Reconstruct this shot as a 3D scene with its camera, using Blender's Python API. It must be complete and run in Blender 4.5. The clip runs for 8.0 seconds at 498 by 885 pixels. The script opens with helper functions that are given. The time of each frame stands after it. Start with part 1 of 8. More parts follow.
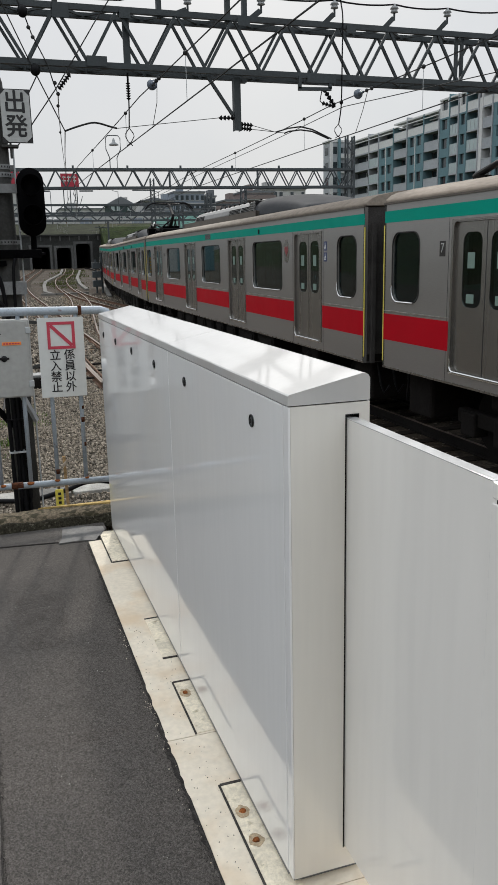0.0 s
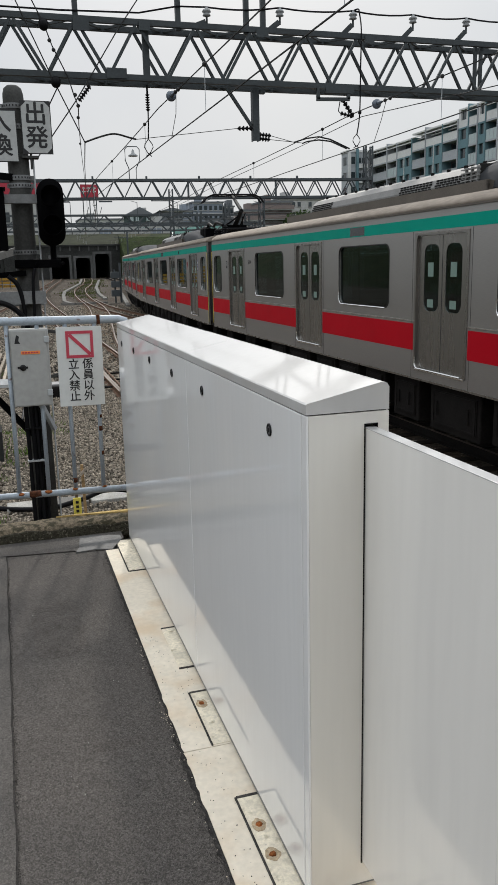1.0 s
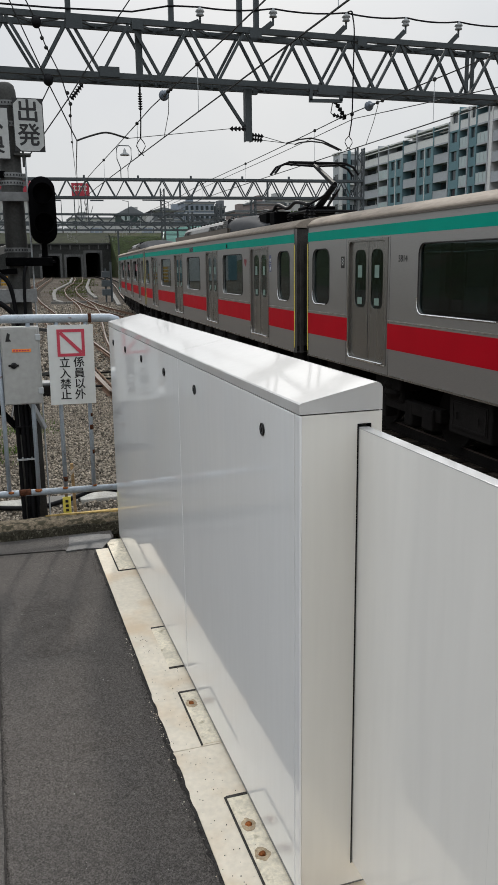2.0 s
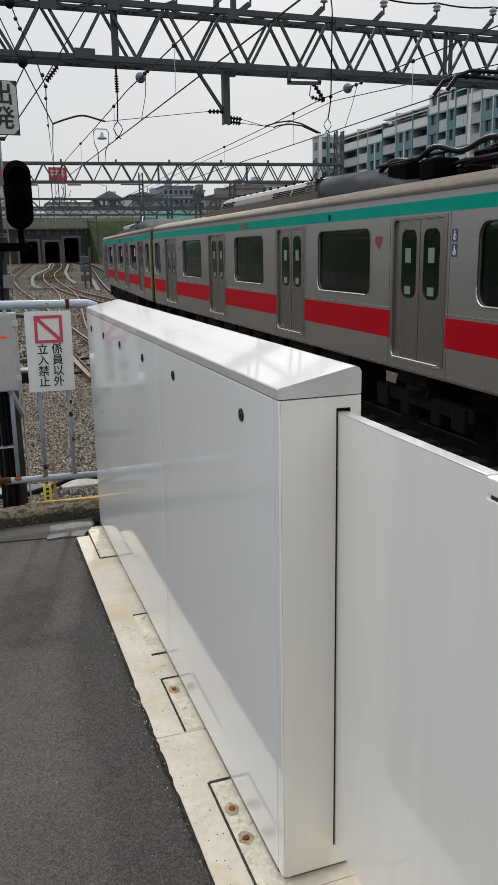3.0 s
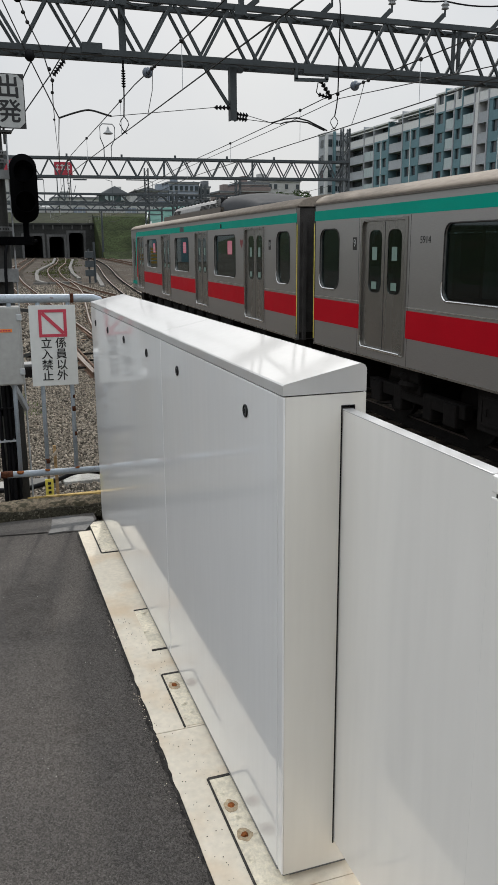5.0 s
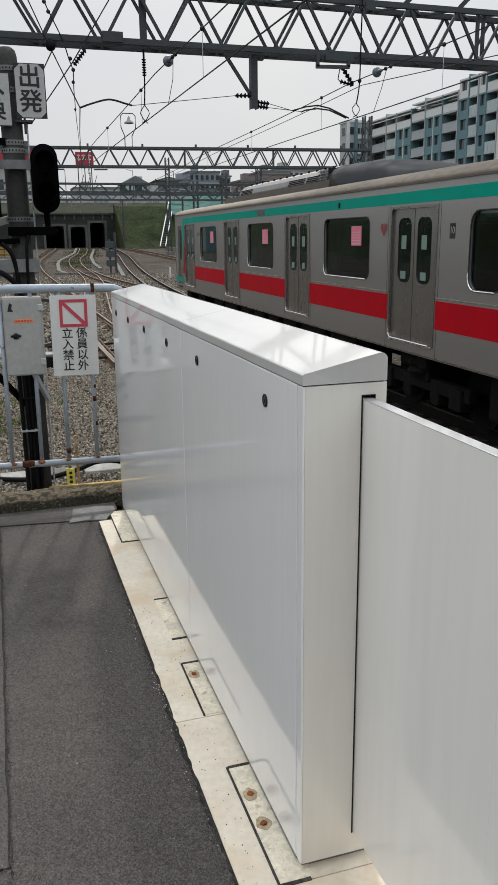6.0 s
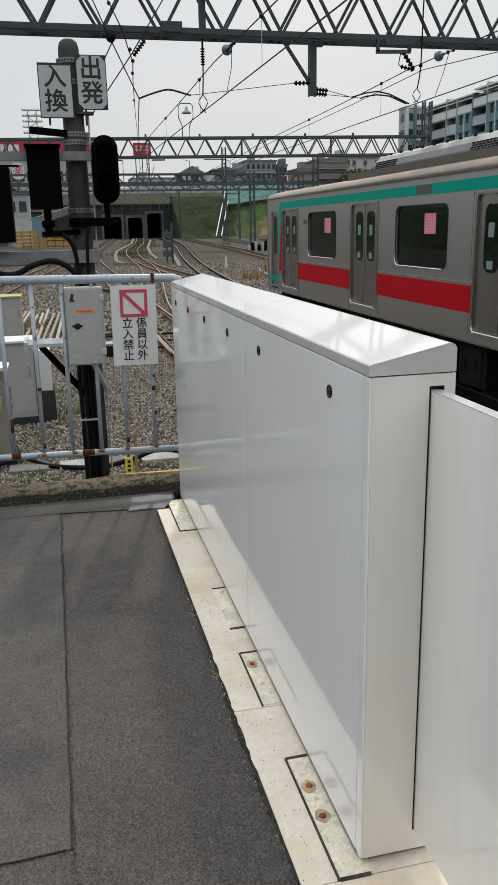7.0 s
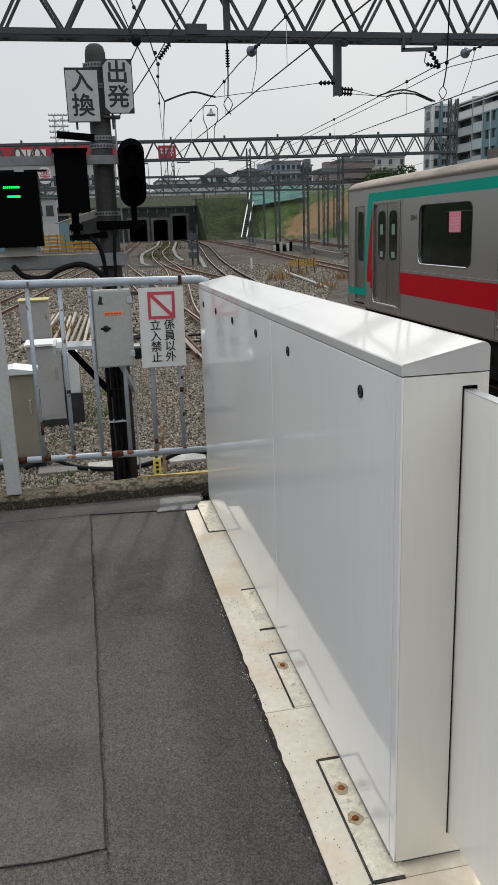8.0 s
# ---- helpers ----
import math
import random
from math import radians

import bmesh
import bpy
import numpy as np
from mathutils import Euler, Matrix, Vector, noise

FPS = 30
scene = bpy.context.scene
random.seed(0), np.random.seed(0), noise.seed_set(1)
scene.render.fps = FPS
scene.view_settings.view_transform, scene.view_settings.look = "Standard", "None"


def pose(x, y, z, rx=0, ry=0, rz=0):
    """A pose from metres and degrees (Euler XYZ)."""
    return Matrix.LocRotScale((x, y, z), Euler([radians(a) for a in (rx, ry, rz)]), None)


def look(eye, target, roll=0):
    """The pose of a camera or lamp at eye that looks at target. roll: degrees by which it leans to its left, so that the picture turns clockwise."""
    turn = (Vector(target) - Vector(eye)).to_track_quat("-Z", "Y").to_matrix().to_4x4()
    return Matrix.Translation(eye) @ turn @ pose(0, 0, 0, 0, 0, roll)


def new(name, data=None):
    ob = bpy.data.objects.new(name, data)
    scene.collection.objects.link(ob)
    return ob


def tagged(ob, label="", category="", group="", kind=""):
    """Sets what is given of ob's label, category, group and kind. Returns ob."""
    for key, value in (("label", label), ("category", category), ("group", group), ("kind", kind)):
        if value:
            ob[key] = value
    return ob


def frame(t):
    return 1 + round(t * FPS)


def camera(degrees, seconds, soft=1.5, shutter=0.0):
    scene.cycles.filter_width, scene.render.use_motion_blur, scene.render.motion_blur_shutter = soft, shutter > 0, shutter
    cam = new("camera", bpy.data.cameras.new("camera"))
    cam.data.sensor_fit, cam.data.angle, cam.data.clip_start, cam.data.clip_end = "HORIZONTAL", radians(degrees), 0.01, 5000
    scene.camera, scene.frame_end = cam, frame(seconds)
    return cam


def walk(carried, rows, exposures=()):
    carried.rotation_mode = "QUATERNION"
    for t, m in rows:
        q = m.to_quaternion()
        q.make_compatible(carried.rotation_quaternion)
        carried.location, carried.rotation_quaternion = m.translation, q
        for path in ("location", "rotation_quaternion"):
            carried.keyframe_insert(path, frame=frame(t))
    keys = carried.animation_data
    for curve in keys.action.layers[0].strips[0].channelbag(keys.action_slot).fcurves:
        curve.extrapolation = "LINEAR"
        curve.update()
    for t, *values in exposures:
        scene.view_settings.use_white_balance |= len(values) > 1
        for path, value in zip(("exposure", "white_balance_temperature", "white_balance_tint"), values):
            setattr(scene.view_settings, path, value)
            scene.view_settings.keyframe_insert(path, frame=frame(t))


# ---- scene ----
cam = camera(34.9, 8.0)
PATH = [
    (0, (-0.617, -1.596, 1.583), (-0.008, 0.253, 1.122), -1.3),
    (0.5, (-0.615, -1.59, 1.581), (-0.022, 0.268, 1.141), -1.4),
    (1, (-0.614, -1.584, 1.58), (-0.045, 0.282, 1.143), -1.4),
    (1.5, (-0.62, -1.58, 1.58), (-0.051, 0.286, 1.142), -1.3),
    (1.7, (-0.621, -1.582, 1.578), (-0.042, 0.282, 1.143), -1.1),
    (2.8, (-0.623, -1.575, 1.576), (0.001, 0.268, 1.114), -0.9),
    (3, (-0.611, -1.572, 1.575), (0.023, 0.265, 1.102), -1.1),
    (3.5, (-0.599, -1.555, 1.571), (0.044, 0.27, 1.064), -1.1),
    (4, (-0.602, -1.557, 1.571), (0.03, 0.271, 1.063), -0.9),
    (4.5, (-0.608, -1.558, 1.571), (0.023, 0.276, 1.084), -0.7),
    (4.7, (-0.613, -1.561, 1.571), (0.02, 0.274, 1.091), -0.5),
    (5.8, (-0.613, -1.569, 1.57), (-0.019, 0.277, 1.078), -0.6),
    (6, (-0.609, -1.56, 1.569), (-0.032, 0.288, 1.065), -0.7),
    (6.5, (-0.615, -1.54, 1.566), (-0.1, 0.319, 1.04), -0.9),
    (7, (-0.628, -1.541, 1.568), (-0.184, 0.337, 1.042), -1.2),
    (7.5, (-0.636, -1.541, 1.569), (-0.245, 0.35, 1.048), -1.7),
    (8, (-0.639, -1.537, 1.568), (-0.259, 0.356, 1.046), -2.0),
]
walk(cam, [(t, look(eye, target, roll)) for t, eye, target, roll in PATH])

# ---- world and sun: bright overcast, veiled sun ahead of the platform's end ----
ZENITH = 2.2
SUN_EL, SUN_AZ = 37.4, 13.7          # degrees above the horizon; degrees from +y towards +x
world = bpy.data.worlds.new("overcast_sky")
scene.world = world
world.use_nodes = True
wn, wl = world.node_tree.nodes, world.node_tree.links
wn.clear()
w_out = wn.new("ShaderNodeOutputWorld")
w_bg = wn.new("ShaderNodeBackground")
scene.view_settings.exposure = 0.84
w_sky = wn.new("ShaderNodeTexSky")
w_sky.sky_type = "NISHITA"
w_sky.sun_disc = False
w_sky.sun_elevation, w_sky.sun_rotation = radians(SUN_EL), radians(SUN_AZ)
w_sky.dust_density = 4.0
w_gain = wn.new("ShaderNodeVectorMath")
w_gain.operation = "SCALE"
w_gain.inputs[3].default_value = 0.034
w_coord = wn.new("ShaderNodeTexCoord")
w_noise = wn.new("ShaderNodeTexNoise")
w_noise.inputs["Scale"].default_value = 2.2
w_noise.inputs["Detail"].default_value = 5.0
w_ramp = wn.new("ShaderNodeValToRGB")
w_ramp.color_ramp.elements[0].position, w_ramp.color_ramp.elements[0].color = 0.30, (0.350, 0.376, 0.408, 1)
w_ramp.color_ramp.elements[1].position, w_ramp.color_ramp.elements[1].color = 0.72, (0.432, 0.446, 0.456, 1)
w_mix = wn.new("ShaderNodeMixRGB")
w_mix.inputs[0].default_value = 0.84
wl.new(w_sky.outputs[0], w_gain.inputs[0])
wl.new(w_coord.outputs["Generated"], w_noise.inputs["Vector"])
wl.new(w_noise.outputs[0], w_ramp.inputs[0])
wl.new(w_gain.outputs[0], w_mix.inputs[1])
wl.new(w_ramp.outputs[0], w_mix.inputs[2])
wl.new(w_mix.outputs[0], w_bg.inputs[0])
# an overcast sky is about three times brighter overhead than near the horizon
w_sep = wn.new("ShaderNodeSeparateXYZ")
w_rise = wn.new("ShaderNodeMapRange")
w_rise.interpolation_type = "SMOOTHSTEP"
for i_, v_ in ((1, 0.24), (2, 0.66), (3, 1.0), (4, ZENITH)):
    w_rise.inputs[i_].default_value = v_
wl.new(w_coord.outputs["Generated"], w_sep.inputs[0])
wl.new(w_sep.outputs[2], w_rise.inputs[0])
wl.new(w_rise.outputs[0], w_bg.inputs[1])
wl.new(w_bg.outputs[0], w_out.inputs[0])

sun_data = bpy.data.lights.new("sun", "SUN")
sun_data.energy, sun_data.angle, sun_data.color = 0.75, radians(2.6), (1.0, 0.95, 0.88)
sun = new("sun", sun_data)
sun.matrix_world = look((math.sin(radians(SUN_AZ)) * 50, math.cos(radians(SUN_AZ)) * 50, math.tan(radians(SUN_EL)) * 50), (0, 0, 0))


# ---- materials ----
def rgb(c):
    return (*c, 1.0) if len(c) == 3 else c


def paint(name, col, rough=0.5, metal=0.0, var=0.12, scale=6.0, fine=60.0, bump=0.0, bump_scale=80.0, tint=None,
          tint_at=(0.55, 0.75), tint_scale=2.5, spec=0.5, coat=0.0, rand=0.0, island=0.0, stretch=(1, 1, 1), grit=None, coat_rough=(0.05, 0.05)):
    """A surface of one colour with variation at two scales, an optional second colour in patches, and relief."""
    m = bpy.data.materials.new(name)
    m.use_nodes = True
    n, k = m.node_tree.nodes, m.node_tree.links
    b = n["Principled BSDF"]
    b.inputs["Roughness"].default_value, b.inputs["Metallic"].default_value = rough, metal
    b.inputs["Specular IOR Level"].default_value = min(spec, 0.12) if rough >= 0.75 else spec   # rough mineral surfaces have no sheen
    b.inputs["Coat Weight"].default_value = coat
    b.inputs["Coat Roughness"].default_value = coat_rough[0]
    co = n.new("ShaderNodeTexCoord")
    mp = n.new("ShaderNodeMapping")
    mp.inputs["Scale"].default_value = stretch
    k.new(co.outputs["Object"], mp.inputs[0])

    def tex(s, d=4.0, r=0.5):
        t = n.new("ShaderNodeTexNoise")
        t.inputs["Roughness"].default_value = r
        t.inputs["Scale"].default_value, t.inputs["Detail"].default_value = s, d
        k.new(mp.outputs[0], t.inputs["Vector"])
        return t.outputs[0]

    def ramp(src, a, c, ca, cc):
        r = n.new("ShaderNodeValToRGB")
        e = r.color_ramp.elements
        e[0].position, e[1].position, e[0].color, e[1].color = a, c, rgb(ca), rgb(cc)
        k.new(src, r.inputs[0])
        return r.outputs[0]

    def mix(mode, f, a, c):
        x = n.new("ShaderNodeMixRGB")
        x.blend_type = mode
        for i, v in ((0, f), (1, a), (2, c)):
            if hasattr(v, "is_linked"):
                k.new(v, x.inputs[i])
            else:
                x.inputs[i].default_value = v if i == 0 else rgb(v)
        return x.outputs[0]

    lo, hi = (1 - var,) * 3, (1 + var,) * 3
    c1 = ramp(tex(scale), 0.3, 0.7, lo, hi)
    c2 = ramp(tex(fine, 2.0), 0.3, 0.7, lo, hi)
    out = mix("MULTIPLY", 1.0, col, mix("MULTIPLY", 1.0, c1, c2))
    if tint:
        out = mix("MIX", ramp(tex(tint_scale, 6.0), *tint_at, (0, 0, 0), (1, 1, 1)), out, tint)
    if grit:
        # aggregate: dark pits and pale stone tips
        size, amount, pale = grit
        vo = n.new("ShaderNodeTexVoronoi")
        vo.inputs["Scale"].default_value = size * 2.2
        k.new(mp.outputs[0], vo.inputs["Vector"])
        for fine_, lo_, hi_ in ((0.8, 0.92, 1.08), (1.5, 0.70, 1.30), (2.6, 0.64, 1.36)):
            gr = n.new("ShaderNodeTexVoronoi")
            gr.inputs["Scale"].default_value = size * fine_
            k.new(mp.outputs[0], gr.inputs["Vector"])
            sg = n.new("ShaderNodeSeparateColor")
            k.new(gr.outputs["Color"], sg.inputs[0])
            out = mix("MULTIPLY", amount, out, ramp(sg.outputs[1], 0.05, 0.95, (lo_,) * 3, (hi_,) * 3))
        sp = n.new("ShaderNodeSeparateColor")
        k.new(vo.outputs["Color"], sp.inputs[0])
        out = mix("MIX", ramp(sp.outputs[0], 0.955, 0.985, (0, 0, 0), (amount, amount, amount)), out, pale)
    if rand:
        oi = n.new("ShaderNodeObjectInfo")
        out = mix("MULTIPLY", 1.0, out, ramp(oi.outputs["Random"], 0, 1, (1 - rand,) * 3, (1 + rand,) * 3))
    if island:
        ge = n.new("ShaderNodeNewGeometry")
        out = mix("MULTIPLY", 1.0, out, ramp(ge.outputs["Random Per Island"], 0, 1, (1 - island,) * 3, (1 + island, 1 + island * 0.95, 1 + island * 0.85)))
    k.new(out, b.inputs["Base Color"])
    if bump:
        bp = n.new("ShaderNodeBump")
        bp.inputs["Strength"].default_value, bp.inputs["Distance"].default_value = bump, 0.01
        k.new(tex(bump_scale, 3.0), bp.inputs["Height"])
        k.new(bp.outputs[0], b.inputs["Normal"])
    rr_ = n.new("ShaderNodeMapRange")
    rr_.inputs[3].default_value, rr_.inputs[4].default_value = max(rough - 0.08, 0.02), min(rough + 0.08, 1)
    k.new(tex(scale * 1.7), rr_.inputs[0])
    k.new(rr_.outputs[0], b.inputs["Roughness"])
    if coat_rough[1] > coat_rough[0]:
        # rain streaks: the gloss is duller in narrow upright runs
        cr = n.new("ShaderNodeMapRange")
        cr.inputs[1].default_value, cr.inputs[2].default_value = 0.38, 0.72
        cr.inputs[3].default_value, cr.inputs[4].default_value = coat_rough
        sm = n.new("ShaderNodeMapping")
        sm.inputs["Scale"].default_value = (40, 40, 0.9)
        st = n.new("ShaderNodeTexNoise")
        st.inputs["Scale"].default_value, st.inputs["Detail"].default_value = 1.0, 3.0
        k.new(co.outputs["Object"], sm.inputs[0])
        k.new(sm.outputs[0], st.inputs["Vector"])
        k.new(st.outputs[0], cr.inputs[0])
        k.new(cr.outputs[0], b.inputs["Coat Roughness"])
        runs = ramp(st.outputs[0], 0.60, 0.80, (1, 1, 1), (0.975, 0.976, 0.978))
        k.new(mix("MULTIPLY", 1.0, out, runs), b.inputs["Base Color"])
    return m


def glass(name, col, rough=0.02):
    """Tinted pane: part clear, part gloss."""
    m = bpy.data.materials.new(name)
    m.use_nodes = True
    n, k = m.node_tree.nodes, m.node_tree.links
    n.clear()
    o, mx, tr, gl, fr, pw, ma = (n.new(x) for x in ("ShaderNodeOutputMaterial", "ShaderNodeMixShader", "ShaderNodeBsdfTransparent", "ShaderNodeBsdfGlossy", "ShaderNodeLayerWeight", "ShaderNodeMath", "ShaderNodeMath"))
    tr.inputs[0].default_value = rgb(col)
    gl.inputs["Roughness"].default_value = rough
    gl.inputs[0].default_value = (0.85, 0.95, 0.95, 1)
    # gloss after Schlick, alike on both faces of the pane
    fr.inputs["Blend"].default_value = 0.5
    pw.operation, ma.operation = "POWER", "MULTIPLY_ADD"
    pw.inputs[1].default_value = 5.0
    ma.inputs[1].default_value, ma.inputs[2].default_value = 0.95, 0.05
    k.new(fr.outputs["Facing"], pw.inputs[0])
    k.new(pw.outputs[0], ma.inputs[0])
    k.new(ma.outputs[0], mx.inputs[0])
    k.new(tr.outputs[0], mx.inputs[1])
    k.new(gl.outputs[0], mx.inputs[2])
    k.new(mx.outputs[0], o.inputs[0])
    return m


def glow(name, col, power):
    m = bpy.data.materials.new(name)
    m.use_nodes = True
    b = m.node_tree.nodes["Principled BSDF"]
    b.inputs["Base Color"].default_value = rgb(col)
    b.inputs["Emission Color"].default_value = rgb(col)
    b.inputs["Emission Strength"].default_value = power
    return m


M = {}
# one white paint in three tones: light on cap, panels and body painted in
M["enamel"] = paint("white_enamel_dimmed", (0.53, 0.521, 0.505), 0.5, spec=0.25, var=0.018, scale=1.6, fine=14, stretch=(3, 3, 0.3), coat=1.0)
M["enamel_face"] = paint("white_enamel_lifted", (0.86, 0.858, 0.85), 0.36, var=0.016, scale=1.6, fine=14, stretch=(3, 3, 0.3), coat=1.0, coat_rough=(0.05, 0.085))
M["enamel_body"] = paint("white_enamel_warm_lit", (0.745, 0.72, 0.665), 0.30, var=0.018, scale=1.6, fine=14, stretch=(3, 3, 0.3), coat=1.0)
M["enamel_door"] = paint("white_door_paint", (0.87, 0.845, 0.80), 0.36, var=0.02, scale=1.2, fine=9, stretch=(3, 3, 0.3), coat=0.8, coat_rough=(0.07, 0.07))
M["cream"] = paint("cream_painted_concrete", (0.765, 0.685, 0.56), 0.75, var=0.06, scale=5, fine=45, bump=0.25, bump_scale=55, tint=(0.68, 0.52, 0.35), tint_at=(0.47, 0.76), tint_scale=4.0)
M["plate"] = paint("aged_cover_plate", (0.78, 0.70, 0.55), 0.65, var=0.14, scale=14, fine=90, bump=0.3, bump_scale=90, tint=(0.42, 0.36, 0.24), tint_at=(0.60, 0.72), tint_scale=26)
M["groove"] = paint("dirty_joint", (0.06, 0.055, 0.05), 0.9, var=0.3, scale=20, spec=0.12)
M["rust"] = paint("rusty_bolt", (0.24, 0.08, 0.025), 0.85, var=0.4, scale=60, fine=200, bump=0.5, bump_scale=200)
M["rust_dark"] = paint("dark_rust", (0.075, 0.028, 0.014), 0.85, var=0.45, scale=50, fine=200, bump=0.5, bump_scale=200)
M["ruststain"] = paint("rust_stain", (0.42, 0.33, 0.22), 0.8, var=0.25, scale=40, fine=120)
M["asphalt"] = paint("asphalt", (0.108, 0.097, 0.088), 0.8, var=0.09, scale=1.6, fine=110, bump=0.7, bump_scale=330, tint=(0.078, 0.072, 0.067), tint_at=(0.44, 0.72), tint_scale=1.7, grit=(135.0, 0.95, (0.15, 0.14, 0.13)))
M["asphalt2"] = paint("worn_asphalt", (0.104, 0.095, 0.087), 0.78, var=0.12, scale=2.2, fine=110, bump=0.6, bump_scale=330, tint=(0.064, 0.060, 0.057), tint_at=(0.45, 0.75), tint_scale=2.6, grit=(135.0, 0.75, (0.15, 0.14, 0.13)))
# darker tone for the painted sign shadow and a streak
M["asphalt_shadow_streak"] = paint("shadow_streak_asphalt", (0.100, 0.089, 0.080), 0.8, var=0.12, scale=9, fine=110, bump=0.7, bump_scale=330, grit=(135.0, 0.95, (0.15, 0.14, 0.13)))
M["asphalt_edge"] = paint("dark_asphalt_edge", (0.046, 0.042, 0.039), 0.85, var=0.3, scale=40, fine=160, bump=0.8, bump_scale=200)
M["patch"] = paint("cement_patch", (0.088, 0.088, 0.086), 0.6, var=0.22, scale=9, fine=60, bump=0.3)
M["kerb"] = paint("weathered_kerb_concrete", (0.150, 0.122, 0.086), 0.9, var=0.38, scale=48, fine=190, bump=0.8, bump_scale=140, tint=(0.048, 0.043, 0.027), tint_at=(0.50, 0.60), tint_scale=22)
M["moss_shade_face"] = paint("mossy_shade_kerb_face", (0.046, 0.042, 0.030), 0.95, var=0.5, scale=60, fine=220, bump=1.0, bump_scale=160, tint=(0.15, 0.135, 0.105), tint_at=(0.60, 0.68), tint_scale=55)
M["concrete"] = paint("concrete", (0.17, 0.163, 0.15), 0.85, var=0.14, scale=2, fine=40, bump=0.3, bump_scale=40)
M["paleconcrete"] = paint("pale_concrete", (0.36, 0.35, 0.32), 0.85, var=0.2, scale=6, fine=50, bump=0.4, bump_scale=40)
M["dark_concrete"] = paint("stained_concrete", (0.038, 0.039, 0.037), 0.9, var=0.22, scale=0.6, fine=9, bump=0.3, bump_scale=10)
M["ring"] = paint("streaked_concrete", (0.10, 0.10, 0.098), 0.9, var=0.25, scale=0.9, fine=8, bump=0.3, bump_scale=10, stretch=(1, 1, 0.3))
M["galv"] = paint("galvanised_steel", (0.34, 0.385, 0.43), 0.5, metal=0.2, var=0.10, scale=12, fine=90, tint=(0.12, 0.055, 0.03), tint_at=(0.63, 0.68), tint_scale=15)
M["galv_plain"] = paint("grey_steel", (0.42, 0.44, 0.45), 0.45, metal=0.3, var=0.08, scale=8, fine=60)
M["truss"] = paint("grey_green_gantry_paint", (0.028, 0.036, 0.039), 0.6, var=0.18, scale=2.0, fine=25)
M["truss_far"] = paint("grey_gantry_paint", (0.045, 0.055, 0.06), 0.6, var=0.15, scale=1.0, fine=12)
M["black"] = paint("black_painted_metal", (0.002, 0.002, 0.0024), 0.7, var=0.15, scale=6, spec=0.03)
M["rubber"] = paint("black_rubber", (0.006, 0.006, 0.007), 0.5, var=0.2, scale=9, spec=0.12)
M["pole"] = paint("grey_concrete_pole", (0.060, 0.060, 0.057), 0.8, var=0.16, scale=5, fine=50, bump=0.25)
M["armgrey"] = paint("aged_grey_steel", (0.19, 0.195, 0.195), 0.55, metal=0.2, var=0.12, scale=5, fine=40)
M["strain"] = paint("blue_grey_insulator", (0.10, 0.12, 0.15), 0.3, var=0.08)
M["wire"] = paint("overhead_wire", (0.035, 0.035, 0.035), 0.55, metal=0.3, var=0.1, spec=0.12)
M["porcelain"] = paint("white_porcelain", (0.27, 0.28, 0.28), 0.25, var=0.05)
M["lockring"] = paint("dark_lock_ring", (0.012, 0.012, 0.013), 0.35, metal=0.6, var=0.05)
M["lockface"] = paint("lock_face_metal", (0.16, 0.16, 0.165), 0.4, metal=0.7, var=0.1, scale=80)
M["signwhite"] = paint("white_sign_plate", (0.60, 0.61, 0.59), 0.45, var=0.03, scale=4, fine=30)
M["signgrey"] = paint("weathered_sign_plate", (0.40, 0.41, 0.40), 0.5, var=0.06, scale=5, fine=40)
M["signred"] = paint("red_sign_paint", (0.47, 0.045, 0.075), 0.5, var=0.06)
M["ink"] = paint("black_sign_paint", (0.008, 0.008, 0.009), 0.5, var=0.05)
M["boxgrey"] = paint("grey_metal_box", (0.33, 0.33, 0.315), 0.5, var=0.06, scale=4, fine=40)
M["beige"] = paint("beige_metal_cabinet", (0.24, 0.215, 0.165), 0.55, var=0.06, scale=3, fine=30)
M["moss"] = paint("mossy_lid", (0.42, 0.38, 0.17), 0.8, var=0.15, scale=8, fine=40)
M["orange"] = paint("orange_label", (0.80, 0.24, 0.05), 0.5, var=0.05)
M["yellow"] = paint("yellow_paint", (0.72, 0.60, 0.10), 0.5, var=0.08)
# ballast colour holds the shade beside the train; the points' timbers are greasy
M["shade_oily"] = paint("shaded_oily_ballast", (0.018, 0.014, 0.011), 0.95, var=0.4, scale=5, fine=24, bump=1.0, bump_scale=24)
M["stone"] = paint("ballast_stone", (0.25, 0.22, 0.182), 0.9, var=0.25, scale=12, fine=90, island=0.72)
M["ballast"] = paint("ballast_bed", (0.062, 0.052, 0.041), 0.95, var=0.42, scale=1.3, fine=16, bump=1.0, bump_scale=22, tint=(0.045, 0.032, 0.022), tint_at=(0.42, 0.62), tint_scale=0.3, grit=(11.0, 0.95, (0.24, 0.21, 0.17)))
M["rail_side"] = paint("rusty_rail", (0.13, 0.075, 0.048), 0.8, metal=0.1, var=0.25, scale=5, fine=60)
M["rail_top"] = paint("polished_rail_head", (0.13, 0.10, 0.078), 0.55, metal=0.1, spec=0.25, var=0.08, scale=6)
M["sleeper"] = paint("concrete_sleeper", (0.115, 0.098, 0.08), 0.9, var=0.2, scale=4, fine=40, rand=0.2)
M["rustsleeper"] = paint("rust_stained_sleeper", (0.21, 0.145, 0.09), 0.9, var=0.25, scale=4, fine=40, rand=0.25)
M["grass"] = paint("bank_grass", (0.055, 0.082, 0.026), 0.95, var=0.35, scale=0.5, fine=4.0, bump=1.0, bump_scale=5, tint=(0.17, 0.115, 0.055), tint_at=(0.56, 0.66), tint_scale=0.075)
_n, _k = M["grass"].node_tree.nodes, M["grass"].node_tree.links
